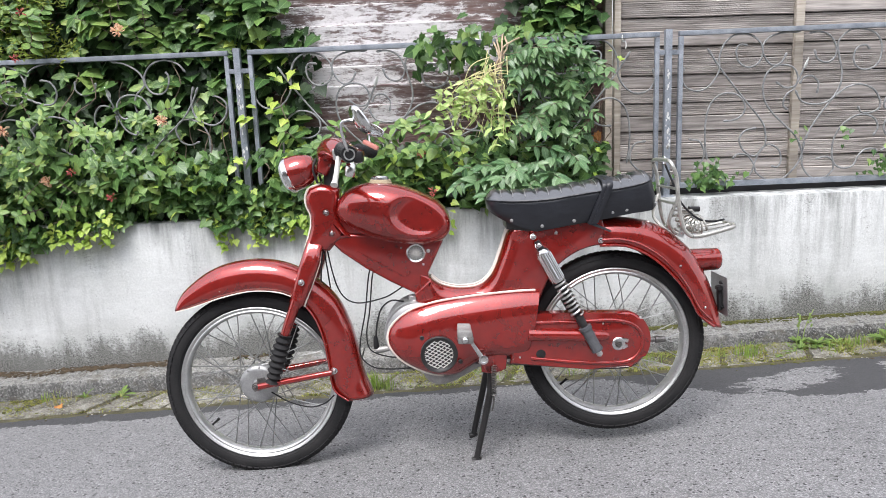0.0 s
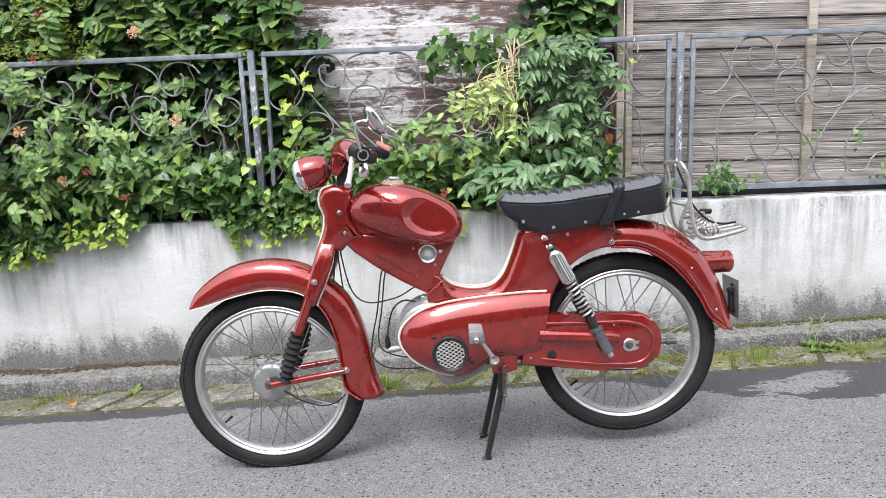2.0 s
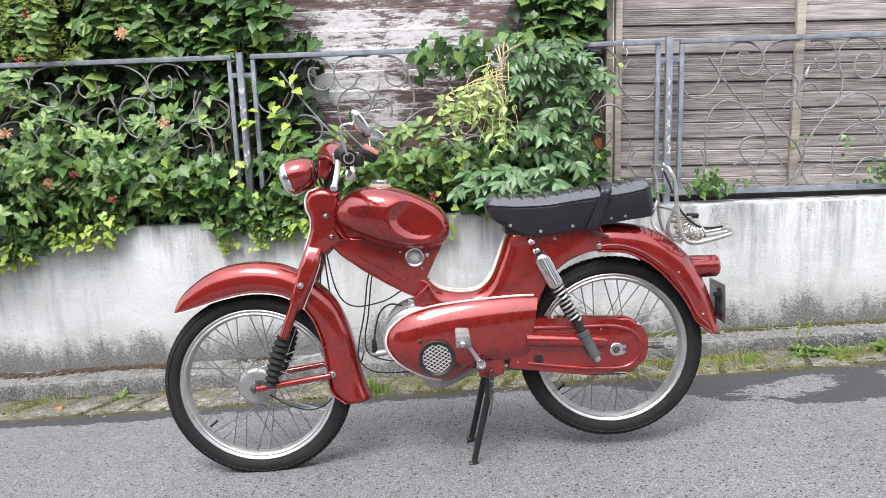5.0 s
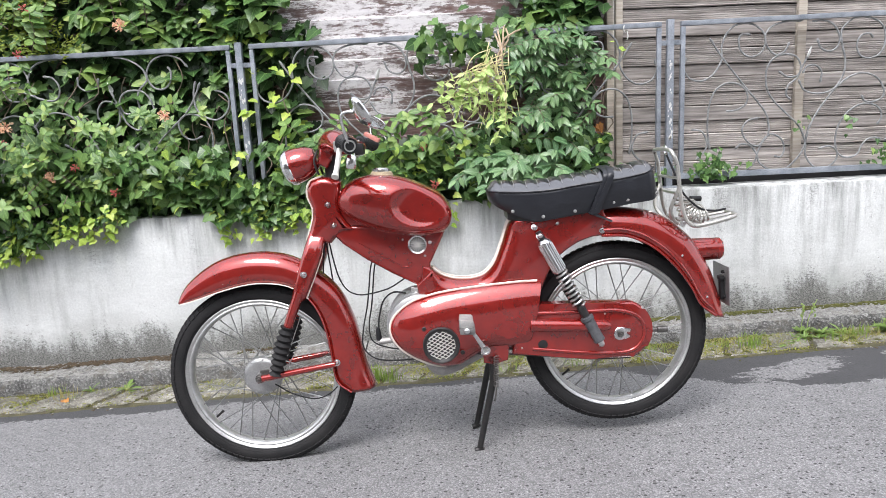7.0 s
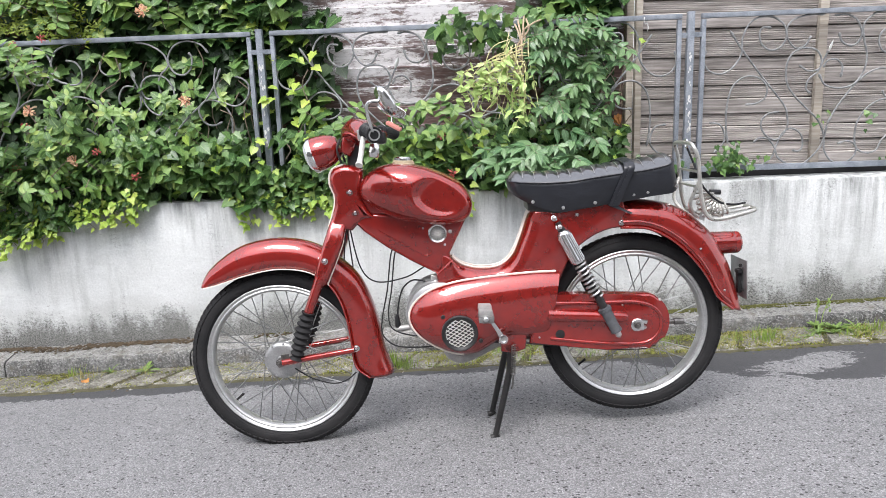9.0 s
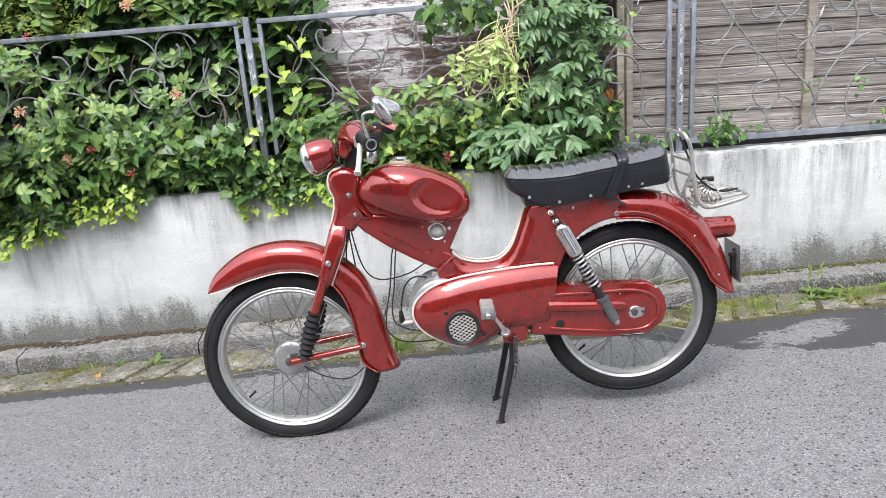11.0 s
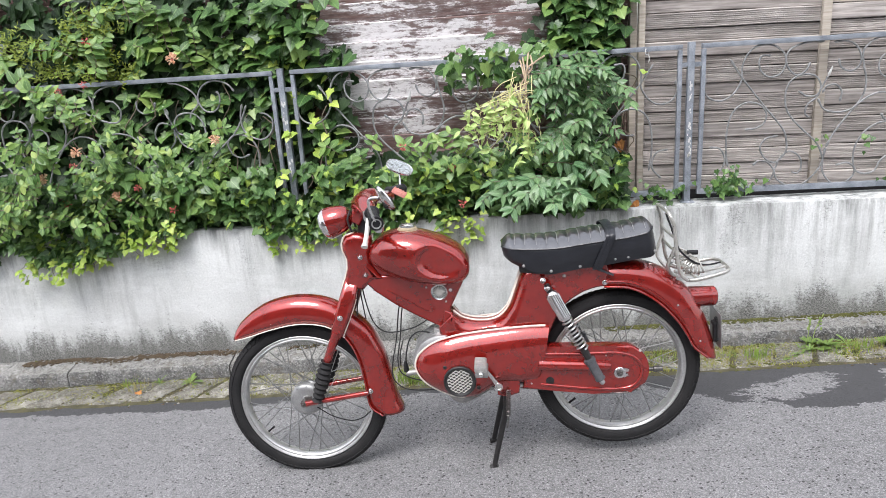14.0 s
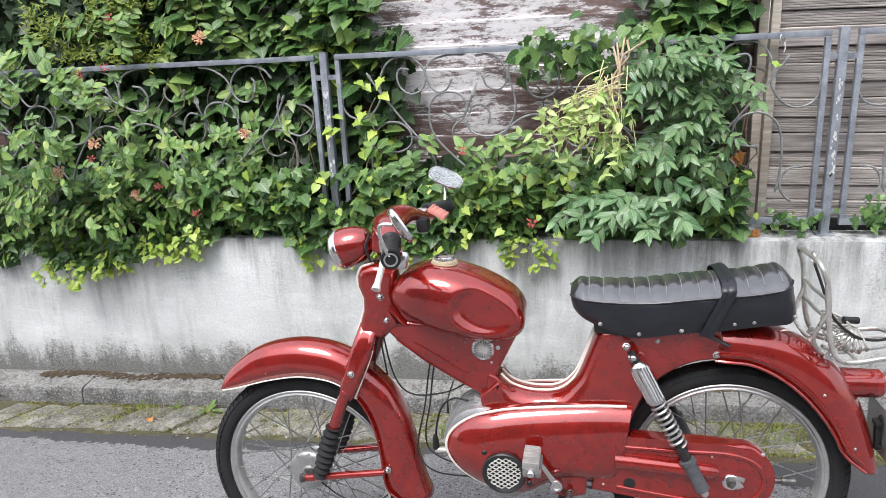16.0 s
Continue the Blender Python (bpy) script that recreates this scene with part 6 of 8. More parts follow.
bud_mesh = finish("bud", bm, CHIPPED)


def fence_panel(x0, label, worn=False):
    p = base("iron_fence", label, "fence", "iron fences", m=Matrix.Translation((x0, FENCE_Y, FENCE_Z)))
    for nm, c, s in (("rail", (PANEL_W / 2, 0, PANEL_H - 0.012), (PANEL_W, 0.03, 0.024)), ("rail", (PANEL_W / 2, 0, 0.014), (PANEL_W, 0.03, 0.028)),
                     ("stile", (0.011, 0, PANEL_H / 2), (0.022, 0.026, PANEL_H - 0.054)), ("stile", (PANEL_W - 0.011, 0, PANEL_H / 2), (0.022, 0.026, PANEL_H - 0.054))):
        bm = bmesh.new()
        box(bm, c, s, 0.0025)
        part(nm, bm, IRON, p)
    for flip in (1, -1):
        for me in (worn_mesh if worn and flip < 0 else scroll_mesh):
            ob = new("scroll", me)
            ob.parent = p
            if flip < 0 and not worn:
                ob.matrix_basis = Matrix.Translation((PANEL_W, 0, 0)) @ Matrix.Rotation(math.pi, 4, "Z")
        ob = new("bud", bud_mesh)
        ob.parent = p
        if flip < 0:
            ob.matrix_basis = Matrix.Translation((PANEL_W, 0, 0)) @ Matrix.Rotation(math.pi, 4, "Z")
    return p


def fence_post(x):
    p = base("fence_post", "square grey iron fence post between two panels", "fence post", "iron fence posts", m=Matrix.Translation((x, FENCE_Y, 0.708)))
    bm = bmesh.new()
    box(bm, (0, 0, 0.42), (0.034, 0.034, 0.84), 0.003)
    part("post", bm, IRON, p)
    bm = bmesh.new()
    box(bm, (0, 0, 0.004), (0.075, 0.07, 0.008), 0.002)
    part("foot_plate", bm, IRON, p)
    for z in (0.1, 0.727):
        bm = bmesh.new()
        box(bm, (0, -0.006, z), (0.125, 0.012, 0.024), 0.002)
        part("tie_bar", bm, IRON, p, "short flat tie between the panels")
    bm = bmesh.new()
    rnd = random.Random(int(x * 100) + 7)
    for k in range(26):
        z = 0.25 + 0.42 * rnd.random() ** 1.4
        r = 0.003 + 0.006 * rnd.random()
        c = vec(rnd.uniform(-0.009, 0.011), -0.0174, z)
        ring = [bm.verts.new(c + vec(r * 0.7 * math.cos(a) * rnd.uniform(0.6, 1.2), 0, r * 1.6 * math.sin(a) * rnd.uniform(0.6, 1.2))) for a in (2 * math.pi * j / 7 for j in range(7))]
        bm.faces.new(ring)
    tagged(part("flaked_paint", bm, CHIPPED, p, "pale flaked paint spots"), kind="stuff")
    return p


for x0, lab in ((-3.13, "grey wrought-iron scroll fence panel overgrown by honeysuckle"), (-0.962, "grey wrought-iron scroll fence panel overgrown by ivy and wisteria"), (1.205, "grey wrought-iron scroll fence panel before a wooden fence")):
    fence_panel(x0, lab, x0 < -3)
for x in (-1.017, 1.153):
    fence_post(x)
bm = bmesh.new()
tube(bm, [vec(0.93 + 0.012 * math.cos(a), FENCE_Y - 0.002 + 0.017 * math.cos(a), 1.515 + 0.018 * math.sin(a)) for a in (2 * math.pi * k / 14 for k in range(14))], 0.0026, 6, True)
tube(bm, cat([(0.935, FENCE_Y - 0.02, 1.5), (0.938, FENCE_Y - 0.024, 1.475), (0.934, FENCE_Y - 0.022, 1.46)]), 0.0024, 6)
thing("wire_tie", bm, CHIPPED, "pale wire tie round the fence rail", "wire")


# ---- plants ----
LEAF_PICK = random.Random(5)
IVY_SHAPES = (
    [(0, 0.1), (0.12, 0.2), (0.3, 0.22), (0.31, 0.06), (0.48, -0.06), (0.34, -0.22), (0.25, -0.42), (0.13, -0.6), (0, -0.78)],
    [(0, 0.1), (0.12, 0.18), (0.27, 0.2), (0.28, 0.04), (0.44, -0.05), (0.32, -0.22), (0.24, -0.42), (0.12, -0.62), (0, -0.76)],
    [(0, 0.1), (0.15, 0.17), (0.29, 0.12), (0.36, 0.0), (0.36, -0.15), (0.34, -0.3), (0.26, -0.44), (0.13, -0.6), (0.0, -0.76)],
    [(0, 0.1), (0.14, 0.22), (0.34, 0.2), (0.31, 0.02), (0.52, -0.14), (0.32, -0.27), (0.22, -0.46), (0.11, -0.66), (0, -0.86)],
)


def ivy_leaf():
    """Half the outline of an ivy leaf, tip along -y; lobes deep or shallow."""
    return IVY_SHAPES[LEAF_PICK.choice((0, 0, 0, 0, 1, 2, 3, 3, 3))]


def oval_leaf():
    return [(0, 0.0), (0.17, -0.1), (0.27, -0.33), (0.25, -0.6), (0.14, -0.85), (0, -1.0)]


def lance_leaf():
    return [(0, 0.0), (0.13, -0.07), (0.225, -0.27), (0.215, -0.5), (0.12, -0.77), (0, -1.0)]


class Leaves:
    """Collects single leaves into one mesh."""

    def __init__(self):
        self.v, self.f, self.uv = [], [], []

    def add(self, half, p, size, nrm, down, fold=0.18, curl=0.15, rnd=random):
        fold = fold * rnd.uniform(0.6, 1.5)
        n = Vector(nrm).normalized()
        d = (Vector(down) - n * Vector(down).dot(n))
        d = d.normalized() if d.length > 1e-4 else n.orthogonal().normalized()
        s = d.cross(n)
        p = Vector(p)
        i0 = len(self.v)
        m = len(half)

        def at(x, y):
            # y runs from stalk to tip against d; the midrib lies low, the tip bends down
            return p + size * (s * x - d * y + n * (fold * abs(x) * (1 - 1.2 * abs(x)) - curl * y * y))
        mid = [at(0, half[0][1]), at(0, (half[0][1] + half[-1][1]) * 0.5), at(0, half[-1][1])]
        self.v += mid
        self.uv += [(0, half[0][1]), (0, (half[0][1] + half[-1][1]) * 0.5), (0, half[-1][1])]
        for sg in (1, -1):
            a = len(self.v)
            self.v += [at(sg * x, y) for x, y in half[1:-1]]
            self.uv += [(sg * x, y) for x, y in half[1:-1]]
            k = m - 2
            faces = []
            ring = [i0] + [a + j for j in range(k)] + [i0 + 2]
            for j in range(len(ring) - 1):
                q = (i0 + 1, ring[j], ring[j + 1])
                faces.append(q if sg > 0 else (q[0], q[2], q[1]))
            self.f += faces

    def mesh(self, name, material):
        me = bpy.data.meshes.new(name)
        me.from_pydata([tuple(q) for q in self.v], [], self.f)
        lay = me.uv_layers.new(name="UVMap")
        order = np.zeros(len(me.loops), dtype=np.int32)
        me.loops.foreach_get("vertex_index", order)
        lay.data.foreach_set("uv", np.array(self.uv, dtype=np.float32)[order].ravel())
        me.materials.append(material)
        me.shade_smooth()
        me.update()
        return me


def rand_dir(rnd, out=(0, -1, 0.45), spread=0.75):
    return Vector(out) + spread * Vector((rnd.gauss(0, 1), rnd.gauss(0, 0.6), rnd.gauss(0, 0.8)))


def fill(L, half, rnd, n, xr, zr, yr, size, keep=None, out=(0, -1, 0.45), spread=0.6, fold=0.18):
    """Scatters leaves through a block; keep(x, z) is the chance that one stands there."""
    for _ in range(n):
        x, z, y = rnd.uniform(*xr), rnd.uniform(*zr), rnd.uniform(*yr)
        if keep and rnd.random() > keep(x, z):
            continue
        L.add(ivy_leaf(), (x, y, z), rnd.uniform(*size), rand_dir(rnd, out, spread), (rnd.gauss(0, 0.85), -0.3, -1), fold, 0.25 * rnd.random(), rnd)


def soft(v, a, b):
    t = max(0.0, min(1.0, (v - a) / (b - a)))
    return t * t * (3 - 2 * t)


def blot(x, z, s, seed):
    return noise.noise((x * s, z * s, seed))


ivy = base("ivy", "dense green ivy with pale young tips hanging over the wall", "ivy", kind="stuff")
rnd = random.Random(11)


def window(x, z):
    """How thick the ivy grows: it leaves the painted boards bare in the middle and the pine fence at the far end."""
    left = 1 - soft(x + 0.16 * blot(x, z, 5, 1), -0.98, -0.76)
    stripe = 0.9 * (1 - soft(abs(x + 0.84 + 0.1 * blot(x, z, 6, 4)), 0.1, 0.26)) * (1 - soft(z, 1.55, 1.72))
    low = (1 - soft(z + 0.1 * blot(x, z, 6, 2), 0.98, 1.12)) * (1 - soft(x, 0.76, 0.86))
    right = soft(x + 0.14 * blot(x, z, 5, 3), 0.3, 0.55) * (1 - soft(x, 0.75, 0.83))
    return max(left, stripe, low, right)


# inner leaves against the boards, their shade put into the leaf colour
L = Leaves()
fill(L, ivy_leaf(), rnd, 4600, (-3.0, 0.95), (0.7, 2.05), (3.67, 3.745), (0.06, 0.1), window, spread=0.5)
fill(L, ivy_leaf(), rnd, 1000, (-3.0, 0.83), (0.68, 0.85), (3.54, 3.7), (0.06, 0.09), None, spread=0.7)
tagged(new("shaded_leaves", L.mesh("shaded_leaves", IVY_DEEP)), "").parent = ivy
# main leaves
L = Leaves()
UP = (0, -0.8, 1.05)
fill(L, ivy_leaf(), rnd, 2200, (-3.0, 0.94), (0.72, 2.05), (3.635, 3.68), (0.06, 0.115), lambda x, z: window(x, z) * (0.4 + 0.9 * blot(x, z, 4, 9)) * (1 - 0.75 * soft(-x, 1.8, 2.2) * soft(z, 1.4, 1.55)) * (1 - 0.45 * soft(-x, 1.05, 1.2) * soft(z, 1.0, 1.1)), UP, 0.5)
fill(L, ivy_leaf(), rnd, 150, (-1.75, -0.86), (1.63, 1.9), (3.56, 3.64), (0.075, 0.115), lambda x, z: 0.5 + 0.9 * blot(x, z, 5, 31), UP, 0.35)
fill(L, ivy_leaf(), rnd, 150, (-1.6, -0.7), (1.5, 1.9), (3.64, 3.68), (0.065, 0.105), lambda x, z: 0.8, UP, 0.5)
fill(L, ivy_leaf(), rnd, 150, (0.42, 0.86), (1.54, 2.0), (3.6, 3.66), (0.06, 0.1), lambda x, z: 0.8, UP, 0.5)
fill(L, ivy_leaf(), rnd, 120, (-1.9, -1.05), (0.95, 1.5), (3.63, 3.67), (0.07, 0.12), lambda x, z: 0.45 + 0.9 * blot(x, z, 6, 33), UP, 0.35)


def skirt(x):
    """Lower edge of the ivy where it hangs over the wall."""
    return 0.695 - 0.045 * soft(x, -1.25, -1.15) * soft(-x, 0.3, 0.5) + 0.05 * (1 - soft(abs(x + 1.4), 0.14, 0.22)) - 0.11 * soft(-x, 1.65, 2.2) - 0.05 * soft(-x, 2.0, 2.4) + 0.03 * noise.noise((x * 5, 3, 0))


for _ in range(4000):
    x = rnd.uniform(-3.0, 0.1) if rnd.random() < 0.85 else rnd.uniform(0.1, 0.82)
    z0 = skirt(x) if x < -0.15 else 0.72
    z = z0 + (1.02 + 0.12 * noise.noise((x * 4, 0, 7)) - z0) * rnd.random() ** 1.1
    if x > -0.5 and z < 0.72 and rnd.random() < 0.5:
        continue
    if blot(x, z, 6, 21) < -0.28 or (z > 0.87 and abs(x + 1.01) < 0.09 and rnd.random() < 0.75):
        continue
    d = min(1, max(0, (z - z0) / 0.25))
    y = rnd.uniform(3.5 - 0.09 * d - 0.03, 3.57) if z > 0.71 else rnd.uniform(3.44, 3.49)
    L.add(ivy_leaf(), (x, y, z), rnd.choice((0.038, 0.05, 0.06, 0.075)) * rnd.uniform(0.85, 1.15), rand_dir(rnd, UP, 0.75), (rnd.gauss(0, 1.0), -0.4, -0.9), 0.15, 0.3 * rnd.random(), rnd)
tagged(new("leaves", L.mesh("leaves", IVY)), "").parent = ivy
# pale young shoots at the lower edge
L = Leaves()
stems = bmesh.new()
for _ in range(26):
    x = rnd.choice((rnd.uniform(-2.6, -1.5), rnd.uniform(-0.95, -0.3), rnd.uniform(-2.6, -1.9), rnd.uniform(-2.7, -1.6)))
    z, y = skirt(x) + rnd.uniform(0.02, 0.1), rnd.uniform(3.4, 3.47)
    n = rnd.randint(4, 9) if x < -1.4 else rnd.randint(3, 6)
    p = vec(x, y, z)
    line = [p.copy()]
    for k in range(n):
        p = p + vec(rnd.gauss(0, 0.012), rnd.gauss(0, 0.006), -rnd.uniform(0.008, 0.024))
        p.y = min(p.y, 3.485)
        line.append(p.copy())
        L.add(ivy_leaf(), p + vec(rnd.gauss(0, 0.016), -0.008, 0), rnd.uniform(0.024, 0.05), rand_dir(rnd, UP, 0.4), (rnd.gauss(0, 0.6), 0, -1), 0.12, 0.2, rnd)
    tube(stems, line, 0.0018, 4)
for hx, hz in ((-1.156, 0.557), (-0.962, 0.574), (-0.783, 0.6), (-0.62, 0.6), (-0.12, 0.6), (-0.05, 0.58), (-2.52, 0.53), (-2.37, 0.5), (-2.22, 0.534), (-2.15, 0.6), (-1.87, 0.617), (-1.763, 0.596), (-1.67, 0.655)):
    line = [vec(hx + rnd.gauss(0, 0.02), 3.46, 0.73)]
    while line[-1].z > hz:
        line.append(line[-1] + vec(rnd.gauss(0, 0.008), 0.002, -0.014))
        line[-1].y = min(line[-1].y, 3.478)
        for _ in range(2):
            L.add(ivy_leaf(), line[-1] + vec(rnd.gauss(0, 0.024), -0.01, 0), rnd.uniform(0.026, 0.046), rand_dir(rnd, UP, 0.5), (rnd.gauss(0, 0.7), 0, -1), 0.15, 0.2, rnd)
    tube(stems, line, 0.0016, 4)
fill(L, ivy_leaf(), rnd, 150, (-2.8, 0.85), (0.74, 1.03), (3.38, 3.5), (0.035, 0.06), lambda x, z: 0.25 + blot(x, z, 3, 5), UP, 0.6)
fill(L, ivy_leaf(), rnd, 110, (-1.3, 0.1), (0.74, 1.0), (3.39, 3.5), (0.04, 0.065), lambda x, z: 0.45 + blot(x, z, 5, 15), UP, 0.6)
fill(L, ivy_leaf(), rnd, 75, (-1.2, -0.7), (0.95, 1.8), (3.635, 3.67), (0.05, 0.08), lambda x, z: 0.4 + 0.8 * blot(x, z, 5, 5), UP, 0.3)
for cx, cz, n, w in ((-0.985, 1.2, 3, 0.025), (-0.82, 1.28, 5, 0.06), (-0.8, 1.4, 3, 0.04), (0.9, 1.44, 3, 0.03)):
    for _ in range(n):
        L.add(ivy_leaf(), (cx + rnd.gauss(0, w), rnd.uniform(3.56, 3.59), cz + rnd.gauss(0, w * 0.6)), rnd.uniform(0.045, 0.07) if cx < 0 else 0.03, rand_dir(rnd, UP, 0.3), (rnd.gauss(0, 0.5), 0, -1), 0.15, 0.2, rnd)
tagged(new("young_leaves", L.mesh("young_leaves", IVY_YOUNG)), "pale yellow-green young ivy leaves").parent = ivy
for _ in range(40):
    x = rnd.choice((rnd.uniform(-2.8, -0.85), rnd.uniform(0.1, 0.85)))
    z = rnd.uniform(0.75, 1.1)
    line = [vec(x, rnd.uniform(3.6, 3.7), z)]
    for k in range(5):
        line.append(line[-1] + vec(rnd.gauss(0, 0.05), rnd.gauss(0, 0.012), rnd.uniform(0.03, 0.12)))
    tube(stems, cat(line, 3), 0.003, 5)
tagged(new("stems", finish("stems", stems, BARK)), "").parent = ivy
# tufts that creep through the far fence panel
for cx, cz, w, n in ((1.36, 0.815, 0.1, 110), (1.0, 0.785, 0.11, 50), (2.27, 0.85, 0.08, 60), (1.82, 1.0, 0.02, 5), (2.05, 0.98, 0.03, 7)):
    tuft = base("ivy_tuft", "small ivy tuft creeping through the iron fence", "ivy", "ivy tufts", m=Matrix.Translation((cx, 3.58, cz)))
    L = Leaves()
    for _ in range(n):
        L.add(ivy_leaf(), (rnd.gauss(0, w * 0.6), rnd.uniform(-0.05, 0.03), max(-0.06, rnd.gauss(0, 0.03))), rnd.uniform(0.02, 0.044), rand_dir(rnd, (0, -1, 0.6), 0.6), (rnd.gauss(0, 0.6), 0, -1), 0.15, 0.2, rnd)
    ob = new("leaves", L.mesh("leaves", IVY))
    ob.parent = tuft

# honeysuckle over the far fence panel
honey = base("honeysuckle", "green honeysuckle with pink and cream flower heads on the fence", "honeysuckle", kind="stuff")
L = Leaves()
stems = bmesh.new()


def sprig(p, d, n, size, gap, half, L, stems=None, r=0.002):
    line = [Vector(p)]
    d = Vector(d).normalized()
    for k in range(n):
        d = (d + 0.22 * vec(rnd.gauss(0, 1), rnd.gauss(0, 0.6), rnd.gauss(0, 1))).normalized()
        q = line[-1] + d * gap
        line.append(q)
        turn = rnd.random() * 3
        for sg in (-1, 1):
            side = (d.cross(vec(0, -1, 0.3)).normalized() * sg + 0.3 * d + vec(0, -0.35 * abs(math.sin(turn + k)), 0.1)).normalized()
            L.add(half, q, size * rnd.uniform(0.75, 1.15), (d * 0.3 + vec(rnd.gauss(0, 0.35), -1, 0.55 + rnd.gauss(0, 0.3))), side, 0.2, 0.2, rnd)
    L.add(half, line[-1], size * 0.8, vec(rnd.gauss(0, 0.3), -1, 0.5), d, 0.2, 0.2, rnd)
    if stems is not None:
        tube(stems, line, r, 4)
    return line[-1]


for _ in range(215):
    x, z = rnd.uniform(-2.95, -1.3), rnd.uniform(0.76, 1.46)
    far = soft(-x, 1.55, 2.3)
    if z > 1.08 and rnd.random() > 0.3 + 0.6 * far:
        continue
    if blot(x, z, 3.5, 41) < -0.2:
        continue
    if x > -2.2 and 1.4 < z:
        continue
    y = 3.56 - 0.24 * far * soft(1.55 - z, 0, 0.3) + rnd.uniform(-0.09, 0.06)
    sprig((x, y, z), (rnd.gauss(0, 0.8), -0.45, 0.35 + rnd.gauss(0, 0.5)), rnd.randint(2, 5), rnd.uniform(0.04, 0.064), 0.025, oval_leaf(), L, stems)
for _ in range(46):
    x, z = rnd.uniform(-2.25, -1.4), rnd.uniform(1.55, 1.86)
    if blot(x, z, 4, 43) < -0.1:
        continue
    sprig((x, rnd.uniform(3.56, 3.66), z), (rnd.gauss(0, 0.5), -0.2, 1), rnd.randint(3, 6), rnd.uniform(0.05, 0.075), 0.032, oval_leaf(), L, stems)
for _ in range(10):
    sprig((rnd.uniform(-3.0, -2.25), rnd.uniform(3.45, 3.58), rnd.uniform(1.42, 1.56)), (rnd.gauss(0, 0.6), -0.3, 0.5), rnd.randint(2, 3), 0.075, 0.034, oval_leaf(), L, stems)
for _ in range(26):
    x, z = rnd.uniform(-0.78, 0.2), rnd.uniform(0.82, 1.1)
    sprig((x, rnd.uniform(3.5, 3.58), z), (rnd.gauss(0, 0.7), -0.3, 0.8), rnd.randint(2, 4), rnd.uniform(0.05, 0.075), 0.03, oval_leaf(), L, stems)
WHORLS = ((-0.356, 3.5, 1.11), (-0.173, 3.5, 1.131), (-0.105, 3.48, 0.993), (-0.039, 3.5, 1.11), (-1.45, 3.46, 1.2), (-1.62, 3.42, 1.0), (-1.9, 3.36, 1.25), (-2.05, 3.34, 1.0))
more = random.Random(77)
WHORLS += tuple((more.uniform(-2.75, -1.45), more.uniform(3.38, 3.5), 0.8 + 0.42 * more.random()) for _ in range(24))
WHORLS += tuple((more.uniform(-2.6, -1.08), more.uniform(3.625, 3.655), more.uniform(1.05, 1.72)) for _ in range(28))
for p in WHORLS:
    big = rnd.uniform(0.75, 1.05)
    for ring, (n, sz, lean) in enumerate(((6, 0.07 * big, 0.35), (5, 0.05 * big, 0.8))):
        for k in range(n):
            if rnd.random() < 0.2:
                continue
            a = 2 * math.pi * k / n + 0.5 * ring + rnd.gauss(0, 0.15)
            d = vec(math.cos(a), -lean, math.sin(a) + 0.1)
            L.add(oval_leaf(), vec(*p) + vec(0, -0.012 * ring, 0), sz * rnd.uniform(0.8, 1.15), vec(-0.4 * math.cos(a), -1, 0.5 - 0.3 * math.sin(a)), d, 0.22, 0.3, rnd)
tagged(new("leaves", L.mesh("leaves", HONEY)), "").parent = honey
tagged(new("stems", finish("stems", stems, BARK)), "").parent = honey


def flower_head(p, red, r=0.021):
    """A whorl of slender florets with curled lips round a centre."""
    L = Leaves()
    n = 20 if red else 42
    p = Vector(p) + vec(0, -0.04, 0)
    for k in range(n):
        a = 2 * math.pi * k / n + rnd.gauss(0, 0.2)
        up = rnd.uniform(-0.2, 1.0)
        d = vec(math.cos(a), -0.35 - 0.9 * max(0, up), math.sin(a)).normalized()
        L.add([(0, 0), (0.06, -0.25), (0.085, -0.6), (0.22, -0.84), (0.12, -1.0), (0, -1.05)], p + 0.25 * r * d, (0.8 if red else 1.15) * r * rnd.uniform(0.7, 1.3), vec(0, -1, 0.5) + 0.7 * vec(rnd.gauss(0, 1), 0, rnd.gauss(0, 1)), d + vec(rnd.gauss(0, 0.25), 0, rnd.gauss(0, 0.25)), 0.5, rnd.uniform(-0.7, 0.1), rnd)
    ob = new("flower", L.mesh("flower", PETAL_RED if red else PETAL))
    ob.parent = honey
    tagged(ob, "dark red honeysuckle buds" if red else "pink and cream honeysuckle flower")
    if not red:
        L = Leaves()
        for k in range(9):
            a = 2 * math.pi * k / 9 + rnd.gauss(0, 0.3)
            L.add([(0, 0), (0.06, -0.3), (0.08, -0.7), (0.05, -0.95), (0, -1.0)], p + vec(0, -0.004, 0), r * rnd.uniform(0.5, 0.95), vec(0, -1, 0.5), vec(math.cos(a), -0.7, math.sin(a)), 0.5, -0.3, rnd)
        ob = new("flower_buds", L.mesh("flower_buds", PETAL_RED))
        ob.parent = honey


for p, red in (((-1.53, 3.485, 1.634), 0), ((-2.13, 3.43, 1.185), 0), ((-2.16, 3.43, 1.106), 1), ((-2.38, 3.43, 1.026), 0), ((-2.34, 3.42, 1.05), 0), ((-1.94, 3.43, 0.932), 0), ((-1.815, 3.43, 0.975), 1), ((-2.24, 3.43, 0.9), 1), ((-1.634, 3.43, 0.84), 1),
               ((-1.37, 3.5, 1.203), 0), ((-2.02, 3.55, 1.75), 1), ((-2.2, 3.5, 1.5), 1), ((-2.05, 3.5, 1.53), 1), ((-0.105, 3.49, 0.993), 1), ((-0.05, 3.42, 0.81), 1), ((-0.356, 3.51, 1.11), 1)):
    flower_head(p, red)

